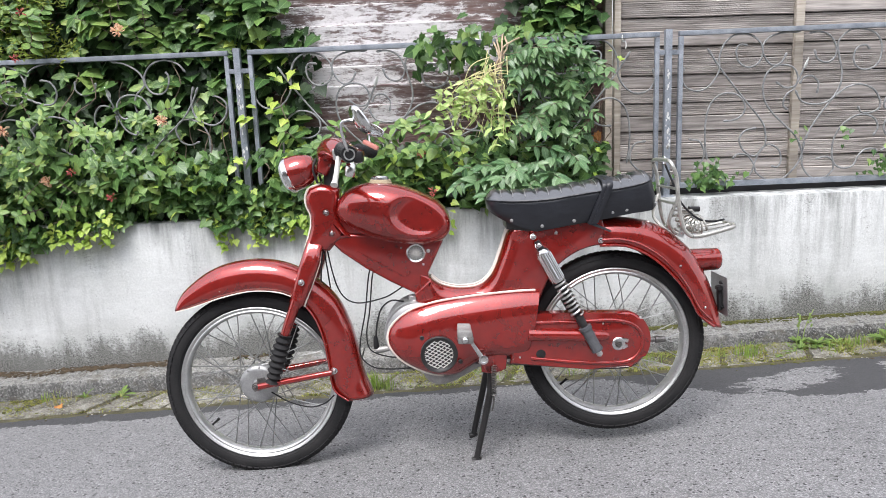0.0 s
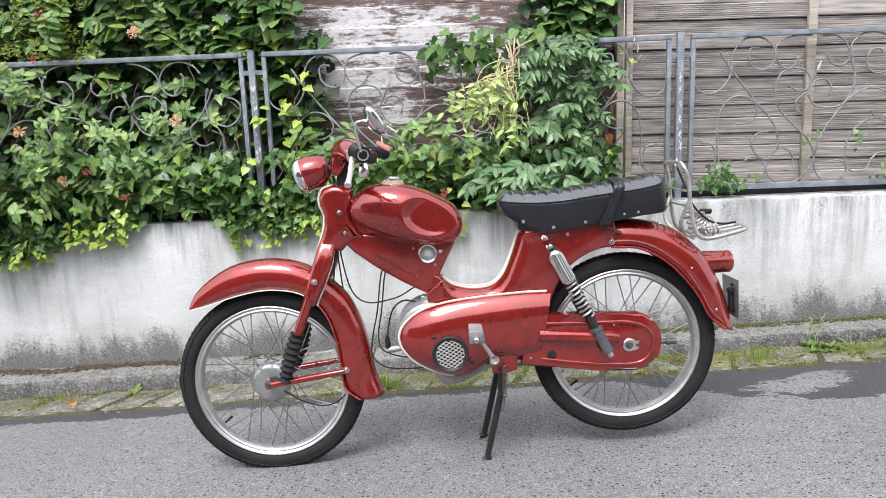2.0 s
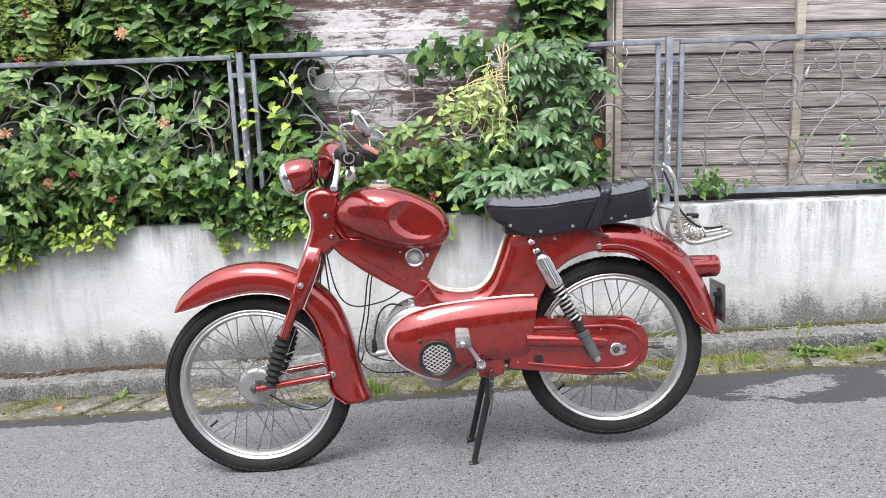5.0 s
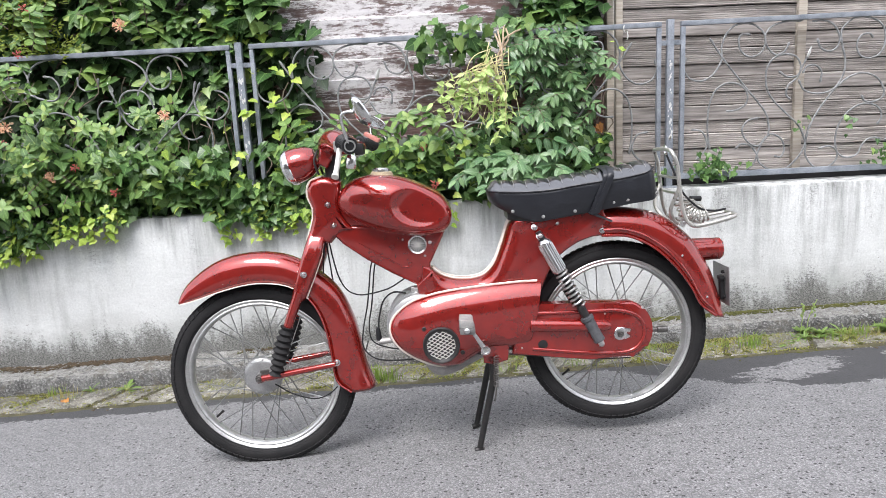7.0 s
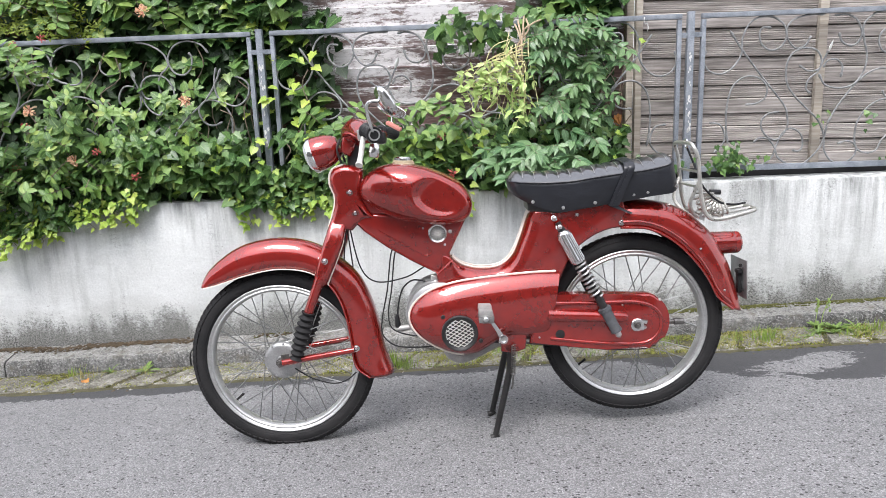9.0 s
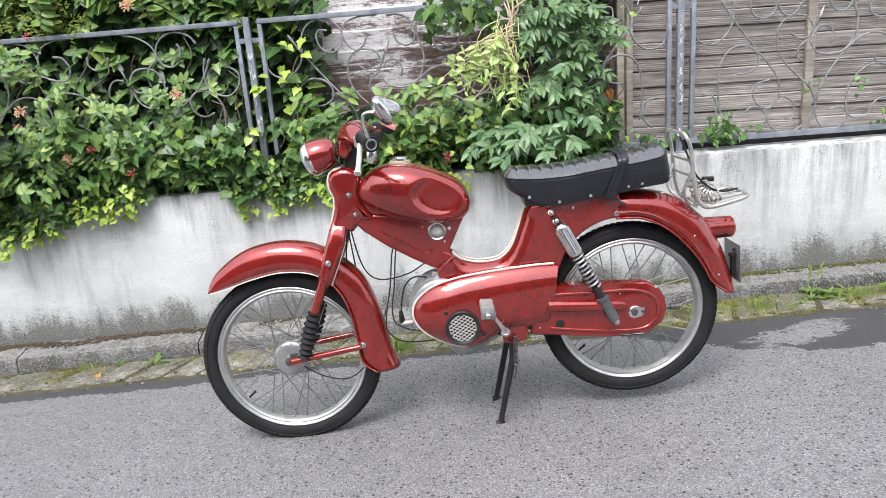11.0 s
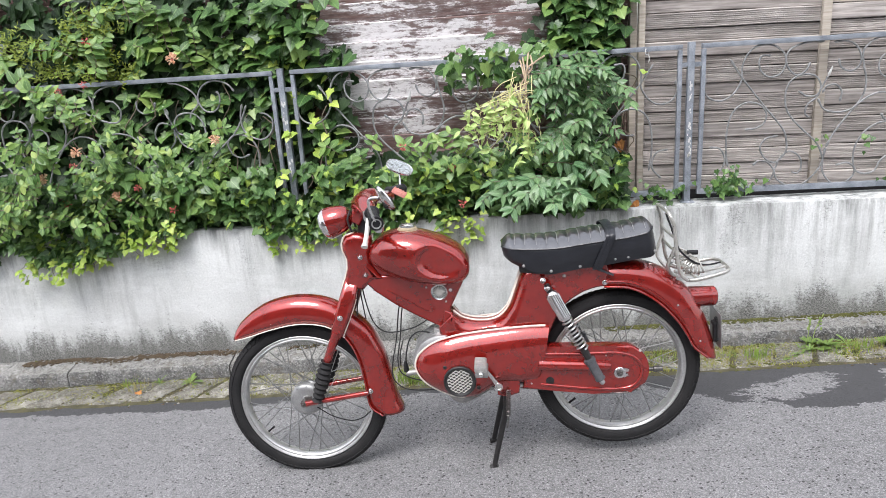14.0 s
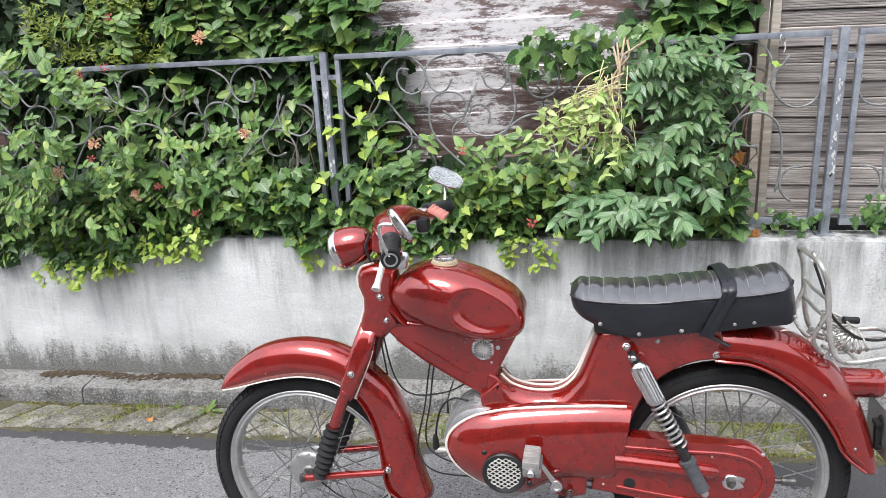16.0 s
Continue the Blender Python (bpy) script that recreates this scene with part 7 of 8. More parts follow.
# wisteria spilling over the fence by the corner
wist = base("wisteria", "wisteria with feathered leaves and a yellowed broken shoot", "wisteria", kind="stuff")
L, F, Y, stems = Leaves(), Leaves(), Leaves(), bmesh.new()


def feather(p, d, pairs, size, Lv, droop=0.45):
    """One feathered leaf: a drooping midrib with paired leaflets."""
    d = Vector(d).normalized()
    q = Vector(p)
    line = [q.copy()]
    for k in range(pairs):
        d = (d + vec(0, 0, -0.1)).normalized()
        q = q + d * size * 0.55
        line.append(q.copy())
        s = d.cross(vec(0, -0.5, 1)).normalized()
        for sg in (-1, 1):
            Lv.add(lance_leaf(), q, size * rnd.uniform(0.85, 1.1), vec(0, -0.75, 0.8) + 0.35 * vec(rnd.gauss(0, 1), rnd.gauss(0, 1), rnd.gauss(0, 1)), s * sg * 0.85 + d * 0.55 + vec(rnd.gauss(0, 0.2), -0.1, -droop * rnd.uniform(0.3, 1.5)), 0.15, 0.3, rnd)
    Lv.add(lance_leaf(), q, size, vec(0, -0.6, 1), d, 0.15, 0.25, rnd)
    tube(stems, line, 0.0014, 4)


for _ in range(52):
    a = rnd.uniform(-2.9, -0.2)
    feather((rnd.gauss(0.39, 0.09), rnd.uniform(3.34, 3.46), rnd.gauss(0.885, 0.04)), (math.cos(a), 0.75 * math.sin(a), rnd.uniform(-0.25, 0.4)), rnd.randint(3, 4), rnd.uniform(0.055, 0.078), F)
for _ in range(44):
    x, z = rnd.gauss(0.54, 0.09), rnd.uniform(1.08, 1.5)
    a = rnd.uniform(-2.7, -0.6)
    feather((x, rnd.uniform(3.4, 3.58), z), (1.1 * math.cos(a) + 0.1, 0.6 * math.sin(a), rnd.uniform(-0.5, 0.35)), rnd.randint(4, 6), rnd.uniform(0.046, 0.065), L, 0.12)
for _ in range(16):
    feather((rnd.uniform(0.28, 0.58), rnd.uniform(3.38, 3.5), rnd.uniform(1.38, 1.52)), (1, rnd.uniform(-0.6, 0.1), rnd.uniform(0.1, 0.6)), 6, 0.055, L, 0.05)
wilt_stems, old_stems = bmesh.new(), bmesh.new()
for k in range(5):
    a = vec(0.315 + rnd.gauss(0, 0.025), 3.52 + rnd.gauss(0, 0.012), 1.53 + rnd.gauss(0, 0.015))
    b = vec(0.285 + rnd.gauss(0, 0.02), 3.42, 1.39 + rnd.gauss(0, 0.02))
    c = vec(0.25 + rnd.gauss(0, 0.025), 3.38, 1.28 + rnd.gauss(0, 0.02))
    tube(old_stems, cat([a, a.lerp(b, 0.5) + vec(rnd.gauss(0, 0.012), -0.03, 0.01), b, c], 5), 0.0046, 6)
for k in range(34):
    u = rnd.random()
    a = vec(0.275 + rnd.gauss(0, 0.03), 3.4 + rnd.gauss(0, 0.015), 1.36 + rnd.gauss(0, 0.05))
    e = vec(-0.05 + 0.44 * u + rnd.gauss(0, 0.03), rnd.uniform(3.3, 3.38), 1.2 - 0.1 * u + rnd.gauss(0, 0.05))
    m1 = a.lerp(e, 0.35) + vec(rnd.gauss(0, 0.03), -0.03, rnd.gauss(0.035, 0.03))
    m2 = a.lerp(e, 0.7) + vec(rnd.gauss(0, 0.04), -0.01, rnd.gauss(0.03, 0.035))
    line = cat([a, m1, m2, e], 5)
    tube(wilt_stems, line, [0.0024 - 0.0014 * i / len(line) for i in range(len(line))], 5)
    for i in range(6, len(line)):
        for _ in range(2):
            if rnd.random() < 0.3:
                Y.add(lance_leaf(), line[i], rnd.uniform(0.028, 0.062), vec(rnd.gauss(0, 0.8), -0.6, rnd.gauss(0.5, 0.5)), vec(rnd.gauss(0, 0.9), -0.1, -0.6 + rnd.gauss(0, 0.5)), 0.4, 0.5 * rnd.random(), rnd)
tagged(new("broken_vine", finish("broken_vine", old_stems, VINE)), "brown bare vines of the broken shoot").parent = wist
tagged(new("wilted_stems", finish("wilted_stems", wilt_stems, PALESTEM)), "pale stems of the broken shoot").parent = wist
tagged(new("leaves", L.mesh("leaves", WIST)), "").parent = wist
tagged(new("front_leaves", F.mesh("front_leaves", WIST_PALE)), "paler drooping feathered leaves").parent = wist
tagged(new("yellowed_leaves", Y.mesh("yellowed_leaves", WILT)), "yellow-green wilting leaflets").parent = wist
tagged(new("stems", finish("stems", stems, BARK)), "").parent = wist
# ivy hood over the rail beside it
L = Leaves()
fill(L, ivy_leaf(), rnd, 400, (-0.12, 0.46), (1.34, 1.66), (3.5, 3.66), (0.045, 0.085), lambda x, z: (1 - soft(abs(z - 1.5 + 0.3 * (x - 0.2) ** 2 + 0.08 * blot(x, z, 7, 51)), 0.05, 0.13)) * (0.7 + blot(x, z, 8, 52)), spread=0.6)
ob = new("hood_leaves", L.mesh("hood_leaves", IVY))
ob.parent = wist
# conifer sprays behind the fence at the far corner
con = base("conifer", "yellow-green conifer sprays behind the fence", "conifer", kind="stuff")
L = Leaves()
for _ in range(520):
    x, z = rnd.uniform(-3.1, -1.85), rnd.uniform(1.5, 1.9)
    if blot(x, z, 3.5, 61) < -0.05:
        continue
    p, d = vec(x, rnd.uniform(3.6, 3.68), z), vec(rnd.gauss(0, 0.7), -0.5, 0.5)
    for k in range(7):
        L.add([(0, 0), (0.14, -0.3), (0.12, -0.7), (0, -1)], p, 0.03, rand_dir(rnd, (0, -1, 0.5), 0.4), d + vec(rnd.gauss(0, 0.7), 0, rnd.gauss(0, 0.5)), 0.1, 0, rnd)
        p = p + d.normalized() * 0.011
ob = new("sprays", L.mesh("sprays", CONIFER))
ob.parent = con
# dead leaves
for p, s in (((0.79, 3.64, 1.035), 0.06), ((0.8, 3.645, 0.93), 0.05), ((0.86, 3.55, 0.722), 0.05)):
    L = Leaves()
    for k in range(2):
        L.add(ivy_leaf(), (0.012 * k, 0, 0.012 * k), s, (0.3 * k, -1, 0.4), (0.4, 0, -1), 0.4, 0.5, rnd)
    ob = new("dead_leaf", L.mesh("dead_leaf", ORANGE))
    ob.location = p
    tagged(ob, "withered orange leaf caught on the fence", "leaf", "withered leaves")


# ---- weeds in the gutter ----
def grass_tuft(x, y, n, h, material, label):
    z = max(road_z(x, y), -9) + 0.004
    L = Leaves()
    for _ in range(n):
        a, lean = rnd.uniform(0, 6.3), rnd.uniform(0.1, 0.82)
        d = vec(math.cos(a) * lean, math.sin(a) * lean, 1)
        L.add([(0, 0), (0.025, -0.1), (0.03, -0.5), (0.015, -0.8), (0, -1)], (rnd.gauss(0, 0.03), rnd.gauss(0, 0.02), 0), h * rnd.uniform(0.5, 1.1), vec(math.cos(a), math.sin(a), -lean * 0.6 + 0.2), d, 0.3, 0.35, rnd)
    ob = new("grass_tuft", L.mesh("grass_tuft", material))
    ob.location = (x, y, z)
    return tagged(ob, label, "grass", kind="stuff")


DOCK = [(0, 0.0), (0.03, -0.12), (0.1, -0.4), (0.155, -0.64), (0.11, -0.88), (0, -1.0)]
THISTLE = [(0, 0.0), (0.04, -0.1), (0.13, -0.25), (0.06, -0.35), (0.16, -0.5), (0.07, -0.6), (0.12, -0.78), (0.04, -0.86), (0, -1.0)]


def rosette(x, y, z, n, size, up, label, half=DOCK):
    w = base("weed", label, "weed", "weeds in the gutter", m=Matrix.Translation((x, y, z)))
    for k in range(n):
        L = Leaves()
        a = 2 * math.pi * k / n + rnd.uniform(-0.4, 0.4)
        rise = up * rnd.uniform(0.4, 1.6)
        d = vec(math.cos(a), math.sin(a), rise)
        L.add(half, (0, 0, 0.004), size * rnd.uniform(0.45, 1.2), vec(-math.cos(a) * rise + rnd.gauss(0, 0.2), -math.sin(a) * rise, 1), d, 0.3, 0.45, rnd)
        new("leaf", L.mesh("leaf", WEED)).parent = w
    return w


for x, y, n, h in ((1.43, 3.16, 46, 0.075), (1.39, 3.12, 26, 0.05), (1.3, 3.2, 30, 0.04), (1.95, 3.2, 50, 0.06), (2.1, 3.22, 46, 0.07), (1.8, 3.14, 30, 0.05), (-0.38, 3.1, 70, 0.085), (-0.3, 3.08, 44, 0.065), (-0.02, 3.1, 34, 0.045), (0.22, 3.08, 34, 0.045), (0.58, 3.09, 36, 0.05), (0.42, 3.12, 30, 0.05), (0.95, 3.18, 30, 0.06), (-0.9, 3.2, 22, 0.05), (-2.02, 3.28, 18, 0.06), (2.3, 3.2, 40, 0.06)):
    grass_tuft(x, y, n, h, GRASS, "tuft of fresh green grass in the gutter")
for x, y, n, h in ((-1.96, 3.2, 26, 0.06), (1.15, 3.16, 34, 0.05), (1.22, 3.1, 26, 0.035), (1.55, 3.12, 30, 0.04), (2.02, 3.16, 34, 0.05), (0.7, 3.15, 26, 0.04), (-0.62, 3.16, 18, 0.04), (-1.66, 3.24, 18, 0.04), (-1.3, 3.2, 14, 0.04)):
    grass_tuft(x, y, n, h, STRAW, "tuft of dry straw-coloured grass in the gutter")
for x, y, n, s, up in ((1.79, 3.25, 24, 0.062, 1.3), (1.72, 3.28, 18, 0.055, 1.6), (1.84, 3.22, 12, 0.045, 1.0), (1.76, 3.2, 14, 0.045, 1.0), (2.12, 3.17, 20, 0.105, 1.1), (2.1, 3.19, 8, 0.07, 2.0), (2.3, 3.2, 9, 0.09, 0.9), (1.9, 3.27, 7, 0.06, 0.7), (-1.66, 3.27, 8, 0.08, 0.9), (-0.85, 3.25, 6, 0.045, 0.6), (0.15, 3.22, 6, 0.045, 0.6)):
    rosette(x, y, road_z(x, y) + 0.004, n, s, up, "broad-leaved green weed growing at the kerb")
for x, y, n, s, up in ((1.63, 3.15, 12, 0.06, 0.5), (1.57, 3.11, 10, 0.055, 0.4), (1.69, 3.2, 12, 0.06, 1.3), (1.66, 3.24, 8, 0.05, 1.2), (-1.86, 3.3, 7, 0.05, 1.0)):
    rosette(x, y, road_z(x, y) + 0.004, n, s, up, "jagged grey-green thistle rosette in the gutter", THISTLE)
L = Leaves()
for k in range(3):
    L.add(ivy_leaf(), (0.014 * k, 0, 0.006 * k), 0.035, (0.3 - 0.3 * k, -0.7, 1), (0.6, -0.5 * k, -0.2), 0.4, 0.5, rnd)
ob = new("dead_leaf", L.mesh("dead_leaf", ORANGE))
ob.location = (-1.936, 3.16, road_z(-1.936, 3.16) + 0.006)
tagged(ob, "withered orange leaf lying in the gutter", "leaf", "withered leaves")
stalk = bmesh.new()
for dx in (0, 0.03):
    tube(stalk, cat([(1.69 + dx, 3.25, -0.01), (1.7 + dx, 3.25, 0.09), (1.705 + dx * 2, 3.25, 0.15 + dx)], 4), 0.002, 5)
    for k in range(8):
        box(stalk, (1.701 + dx * 1.8 + rnd.gauss(0, 0.005), 3.25 + rnd.gauss(0, 0.005), 0.095 + 0.009 * k), (0.008, 0.006, 0.01), 0.002)
thing("seed_stalk", stalk, WEED, "thin green seed stalk at the kerb", "weed", "weeds in the gutter")

# moss and litter in the crack at the foot of the wall
for nm, mt, x0, x1, n, dense, lab in (("moss", MOSS, 0.7, 2.7, 2600, 0.42, "cushions of olive moss at the wall's foot"), ("moss", MOSS, -2.8, 0.4, 700, 0.05, "thin olive moss at the wall's foot"), ("leaf_litter", DIRT, -2.8, -0.6, 6500, 0.34, "brown litter and dead moss in the crack at the wall's foot")):
    bm = bmesh.new()
    for _ in range(n):
        x = rnd.uniform(x0, x1)
        if rnd.random() > dense + 0.8 * noise.noise((x * 2.5, 1, 0)) - (0.5 * soft(x, -1.7, -0.9) if mt is DIRT else 0):
            continue
        r = rnd.uniform(0.003, 0.009) if mt is MOSS else 0.0024 + 0.0085 * rnd.random() ** 2.2
        y = 3.496 - (rnd.random() ** 2.5 * 0.04 if mt is MOSS else abs(rnd.gauss(0.02, 0.013) + (0.022 + 0.02 * soft(-x, 1.6, 2.2)) * noise.noise((x * 3, 8, 0)) + 0.02 * soft(-x, 1.7, 2.3) * rnd.random()))
        m = Matrix.Translation((x, y, kerb_top(x, y) + 0.002)) @ Matrix.Rotation(rnd.uniform(0, 3), 4, "Z") @ Matrix.Diagonal((r * rnd.uniform(1, 2.6), r * 0.8, r * rnd.uniform(0.3, 0.7), 1))
        bmesh.ops.create_icosphere(bm, subdivisions=1, radius=1, matrix=m)
    for v in bm.verts:
        v.co += 0.0025 * Vector((noise.noise(v.co * 90), noise.noise(v.co * 90 + vec(9, 0, 0)), 0.6 * noise.noise(v.co * 90 + vec(0, 9, 0))))
    thing(nm, bm, mt, lab, "moss" if mt is MOSS else "litter", kind="stuff", angle=80)
# crumbs of earth, moss and grit that lie about in the gutter
for nm, mt, n, seed, lab, cat_ in (("gutter_litter", DIRT, 1500, 51, "crumbs of earth and dead leaves in the gutter", "litter"), ("gutter_moss", MOSS, 1600, 52, "olive moss in the joints of the gutter", "moss"), ("gutter_grit", SETT, 900, 53, "pale loose grit along the gutter", "grit")):
    r = random.Random(seed)
    bm = bmesh.new()
    for _ in range(n):
        x = r.uniform(-2.8, 2.7)
        y = r.choice((3.335 - abs(r.gauss(0, 0.03)), 3.05 + r.gauss(0, 0.025), r.uniform(3.06, 3.33)))
        if y > 3.335 or r.random() > 0.55 + 1.2 * noise.noise((x * 6, y * 8, seed)) - (0.45 * (1 - soft(x, 0.2, 0.9)) if mt is MOSS else 0):
            continue
        q = 0.002 + (0.011 if mt is MOSS else 0.0055) * r.random() ** 2
        m = Matrix.Translation((x, y, road_z(x, y) + (0.007 if y > 3.06 else 0.001))) @ Matrix.Rotation(r.uniform(0, 3), 4, "Z") @ Matrix.Diagonal((q * r.uniform(1, 2.2), q, q * r.uniform(0.4, 0.8), 1))
        bmesh.ops.create_icosphere(bm, subdivisions=1, radius=1, matrix=m)
    for v in bm.verts:
        v.co += 0.002 * Vector((noise.noise(v.co * 120), noise.noise(v.co * 120 + vec(9, 0, 0)), 0))
    thing(nm, bm, mt, lab, cat_, kind="stuff", angle=80)
# low grass and moss that fill the gutter
for nm, mt, lab, seed in (("gutter_grass", GRASS, "short green grass and moss growing along the gutter", 31), ("gutter_straw", STRAW, "short yellowed grass along the gutter", 32)):
    r = random.Random(seed)
    L = Leaves()
    for _ in range(16000 if mt is GRASS else 15000):
        x = r.uniform(-2.8, 2.8)
        y = 3.33 - abs(r.gauss(0, 0.09)) if r.random() < 0.6 else r.uniform(3.04, 3.32)
        thick_here = 0.36 + 0.5 * soft(x, 0.55, 1.1) + 0.35 * (1 - soft(abs(x + 0.3), 0.15, 0.4)) + 0.4 * (1 - soft(abs(x - 0.3), 0.5, 0.9)) + 0.2 * (1 - soft(abs(x + 1.95), 0.1, 0.3))
        if r.random() > thick_here * (0.3 + 1.5 * noise.noise((x * 6, y * 9, seed))) or y < 3.04:
            continue
        a, lean = r.uniform(0, 6.3), r.uniform(0.3, 1.6)
        L.add([(0, 0), (0.05, -0.1), (0.06, -0.5), (0.03, -0.8), (0, -1)], (x, y, road_z(x, y) + 0.003), r.uniform(0.008, 0.017) * (1 + 0.9 * soft(x, 0.8, 1.2) * r.random() ** 4), vec(math.cos(a), math.sin(a), 0.5), vec(math.cos(a) * lean, math.sin(a) * lean, 1), 0.3, 0.35, r)
    tagged(new(nm, L.mesh(nm, mt)), lab, "grass", kind="stuff")


# flat mats of moss and trodden grass that cover the gutter stones
MAT = leaf_surface("moss_mat", (0.11, 0.125, 0.022), (0.37, 0.37, 0.085), 0.85)
for nm, mt, lab, seed, n in (("moss_mat", MAT, "yellow-green moss mat over the gutter stones", 61, 30000), ("trodden_grass", STRAW, "matted dry grass over the gutter stones", 62, 8000)):
    r = random.Random(seed)
    L = Leaves()
    for _ in range(n):
        x, y = r.uniform(-2.8, 2.8), r.uniform(3.045, 3.335)
        cover_here = 0.14 + 0.6 * soft(x, 0.45, 1.05) + 0.3 * (1 - soft(abs(x + 0.2), 0.2, 0.6)) + 0.25 * soft(y, 3.2, 3.33)
        if r.random() > cover_here + 1.7 * noise.noise((x * 5.5, y * 8, seed)) + 0.6 * noise.noise((x * 21, y * 21, seed)) - 0.12:
            continue
        a = r.uniform(0, 6.3)
        L.add([(0, 0), (0.14, -0.2), (0.17, -0.55), (0.08, -0.85), (0, -1)], (x, y, road_z(x, y) + r.uniform(0.006, 0.017)), r.uniform(0.006, 0.02), vec(0.5 * math.cos(a), 0.5 * math.sin(a) - 0.2, 1), vec(math.cos(a), math.sin(a), r.uniform(-0.2, 0.6)), 0.3, 0.5, r)
    tagged(new(nm, L.mesh(nm, mt)), lab, "moss" if mt is MAT else "grass", kind="stuff")


# ---- boards, kerb stones and gutter stones ----
def board(length, height, depth, groove, seed):
    """A board with grooves along its face and slightly worn rims."""
    r = random.Random(seed)
    bm = bmesh.new()
    b = 0.004
    face = [(b, 0.0), (height - b, 0.0)]
    if groove:
        face = [(b, 0.0)]
        k = int(height / groove)
        for i in range(1, k):
            z = height * i / k
            face += [(z - 0.0022, 0.0), (z, 0.0026), (z + 0.0022, 0.0)]
        face.append((height - b, 0.0))
    prof = [(0, b)] + face + [(height, b), (height, depth), (0, depth)]
    prof = [(q[0], q[1]) for q in prof]
    loops = []
    for k in range(5):
        x = length * k / 4
        w = 0.0025 * r.uniform(-1, 1)
        loops.append([(x, d, z + w) for z, d in prof])
    rings(bm, loops)
    me = bpy.data.meshes.new("plank")
    bm.to_mesh(me)
    bm.free()
    return me


pine = base("wooden_fence", "weathered grey pine slat fence with upright posts", "wooden fence", kind="structure", m=Matrix.Translation((0, 3.7, 0.765)))
peel = base("plank_wall", "brown plank wall with peeling white paint", "plank wall", kind="structure", m=Matrix.Translation((0, 3.77, 0.62)))
for x, w, y, d in ((0.858, 0.036, 3.7, 0.07), (0.896, 0.034, 3.66, 0.05), (1.814, 0.044, 3.672, 0.03)):
    bm = bmesh.new()
    box(bm, (x + w / 2, y - 3.7 + d / 2, 0.75), (w, d, 1.55), 0.004)
    ob = part("post", bm, POSTWOOD, pine)
for bay, (x0, x1) in enumerate(((0.93, 1.84), (1.842, 2.75), (2.752, 3.66))):
    sizes = (0.0765, 0.062)
    grooved = [[board(x1 - x0, h, 0.02, 0.0095, 50 + s) for s in range(3)] for h in sizes]
    plain = [[board(x1 - x0, h, 0.02, 0, 60 + s) for s in range(2)] for h in sizes]
    for me in sum(grooved + plain, []):
        me.materials.append(PINE)
    z = 0.765
    for k in range(21):
        r = random.Random(bay * 40 + k)
        h = k % 2
        me = r.choice(plain[h]) if (k + bay) % 3 == 1 else r.choice(grooved[h])
        ob = new("plank", me)
        ob.parent = pine
        ob.location = (x0, 0.011 * h + r.uniform(0, 0.004), z - 0.765 - 0.004 - 0.008 * bay)
        ob.rotation_euler = (radians(3), radians(0.9 + r.uniform(-0.15, 0.15)), 0)
        z += sizes[h] + 0.0025
meshes = [board(4.4, 0.104, 0.022, 0, 80 + s) for s in range(3)]
for me in meshes:
    me.materials.append(PEELING)
for k in range(16):
    ob = new("plank", meshes[k % 3])
    ob.parent = peel
    ob.location = (-3.5, 0, 0.004 + 0.103 * k)
    ob.rotation_euler = (radians(9), 0, 0)
# dark sheets added behind the boards close the gaps and stand for shade
for nm, par, x0, x1, y in (("backing_board", pine, 0.94, 3.66, 0.033), ("backing_board", peel, -3.5, 0.9, 0.05)):
    bm = bmesh.new()
    box(bm, ((x0 + x1) / 2, y, 0.77), (x1 - x0, 0.012, 1.52), 0)
    part(nm, bm, GAP_SHADE, par)
# black box added for the shade in the gap between rail and wall top
bm = bmesh.new()
box(bm, (2.3, -0.02, -0.03), (2.74, 0.02, 0.055), 0.002)
part("base_strip", bm, BLACK, pine, "black strip standing in for shade below the fence rail")
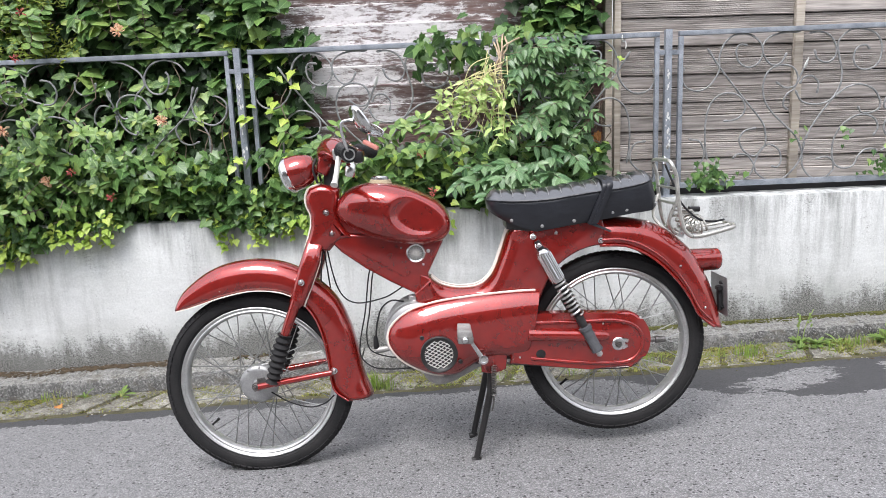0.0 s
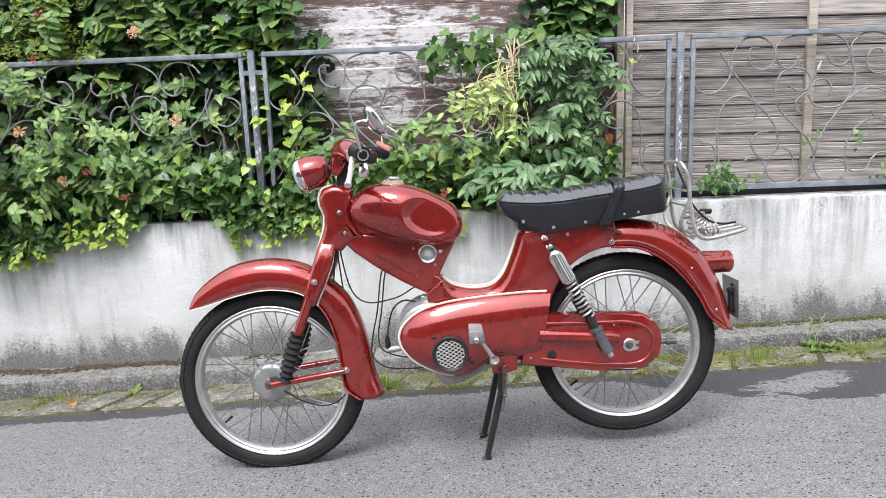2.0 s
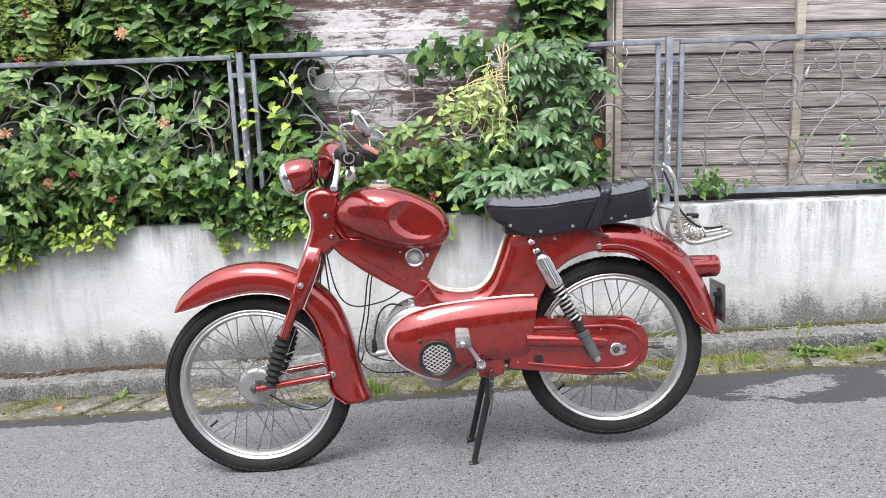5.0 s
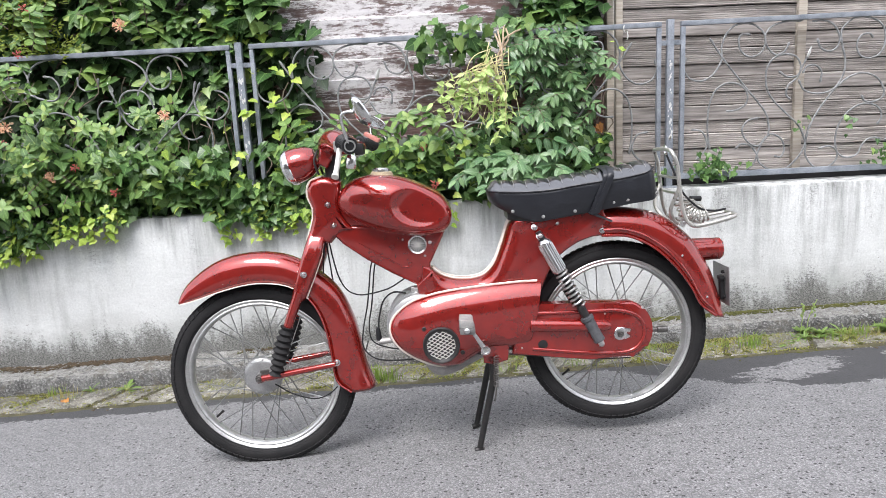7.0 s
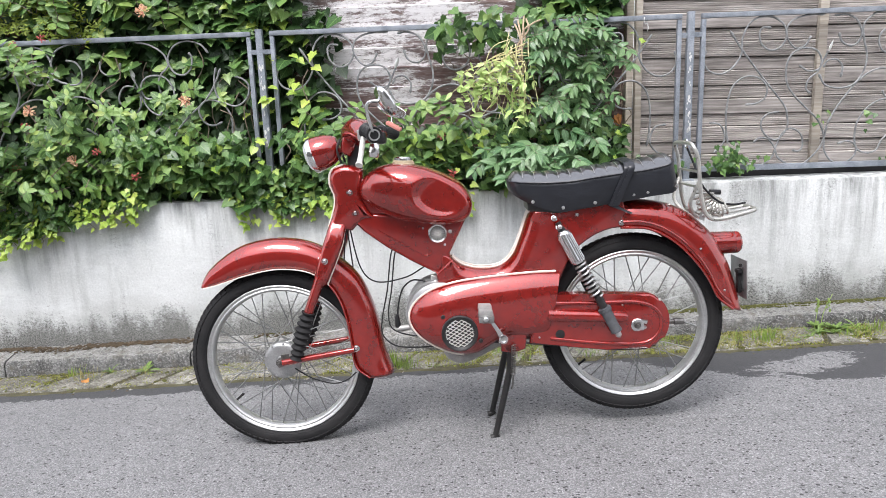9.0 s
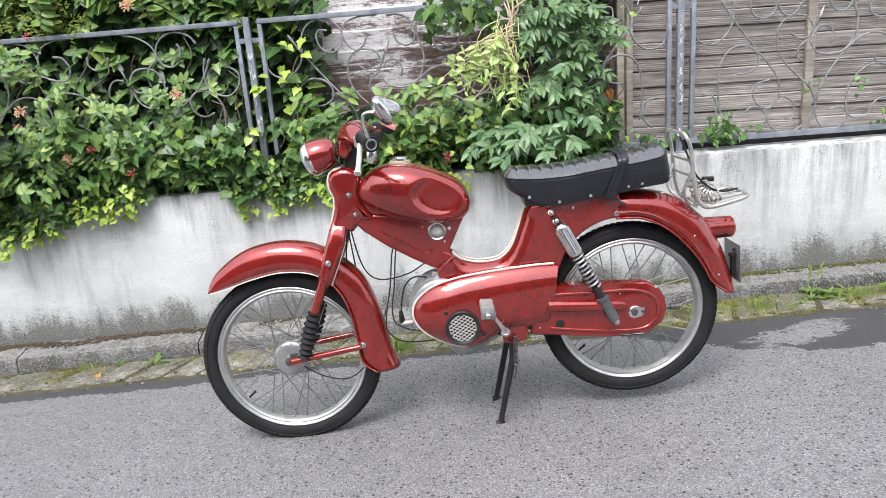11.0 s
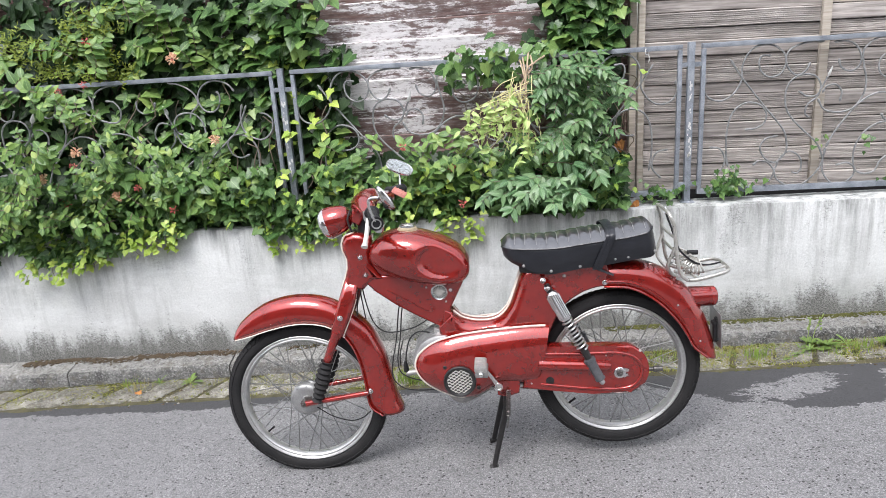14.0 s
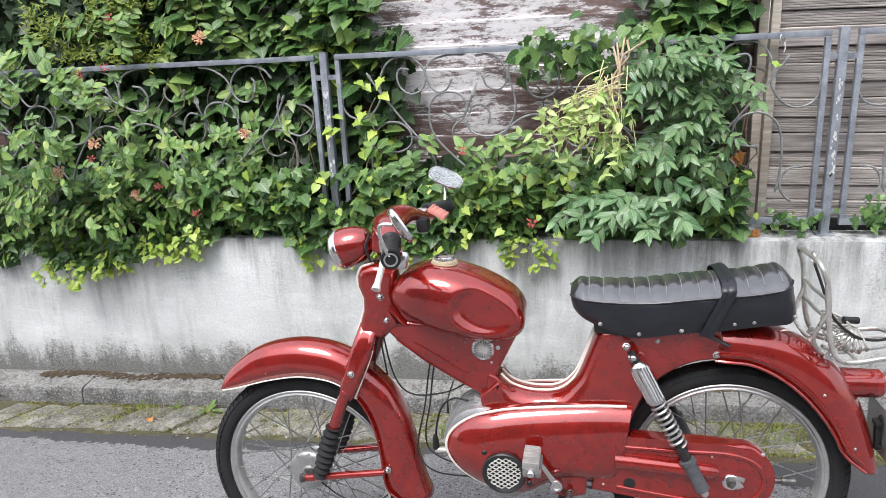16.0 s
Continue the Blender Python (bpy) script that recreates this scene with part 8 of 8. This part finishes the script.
# kerb stones
KERB_JOINTS = (-4.45, -3.45, -2.45, -1.45, -0.45, 0.55, 2.6, 3.6, 4.6)
for x0, x1 in zip(KERB_JOINTS, KERB_JOINTS[1:]):
    bm = bmesh.new()
    loops = []
    for j in range(61):
        x = x0 + 0.004 + (x1 - x0 - 0.008) * j / 60
        z, f, g = kerb_z(x), kerb_top((x0 + x1) / 2, 3.356) + 0.035 * (x - (x0 + x1) / 2), road_z(x, 3.34) - 0.06
        a, b_ = 0.006 * noise.noise((x * 6, 1, 0)) + 0.003 * noise.noise((x * 31, 1, 0)), 0.006 * noise.noise((x * 6, 5, 0)) + 0.004 * noise.noise((x * 27, 5, 0))
        loops.append([(x, 3.338 + a, g), (x, 3.342 + a, f - 0.017 + b_), (x, 3.356 + a, f + b_), (x, 3.4, kerb_top(x, 3.4) + b_), (x, 3.44, kerb_top(x, 3.44) + a), (x, 3.497, z + 0.004), (x, 3.497, g)])
    rings(bm, loops)
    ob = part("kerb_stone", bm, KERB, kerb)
# flat gutter stones
sett_mesh = []
for s in range(6):
    r = random.Random(s)
    bm = bmesh.new()
    w, d = 0.187 + r.uniform(-0.012, 0.008), 0.262 + r.uniform(-0.012, 0.012)
    sk = 0.09
    ring = [(w * cx + sk * cy + r.uniform(-0.009, 0.009), d * cy + r.uniform(-0.015, 0.015)) for cx, cy in ((-0.46, -0.5), (0.46, -0.5), (0.5, -0.44), (0.49, 0.0), (0.5, 0.44), (0.46, 0.5), (-0.46, 0.5), (-0.5, 0.44), (-0.49, 0.0), (-0.5, -0.44))]
    rings(bm, [[(x, y, -0.03) for x, y in ring], [(x, y, 0.0) for x, y in ring], [(x, y, 0.004) for x, y in ring], [(x * 0.95, y * 0.96, 0.0085 + r.uniform(-0.002, 0.002)) for x, y in ring]])
    sett_mesh.append(finish("gutter_stone", bm, SETT))
r = random.Random(5)
x = -2.8
while x < 2.8:
    y = 3.186
    ob = new("gutter_stone", r.choice(sett_mesh))
    ob.parent = gutter
    ob.location = (x, y + r.uniform(-0.014, 0.014), road_z(x, y) - 0.0005 + r.uniform(-0.003, 0.004))
    ob.rotation_euler = (radians(-4.8), radians(-2.4 + r.uniform(-1, 1)), r.uniform(-0.06, 0.06))
    x += 0.197 + r.uniform(-0.006, 0.012)
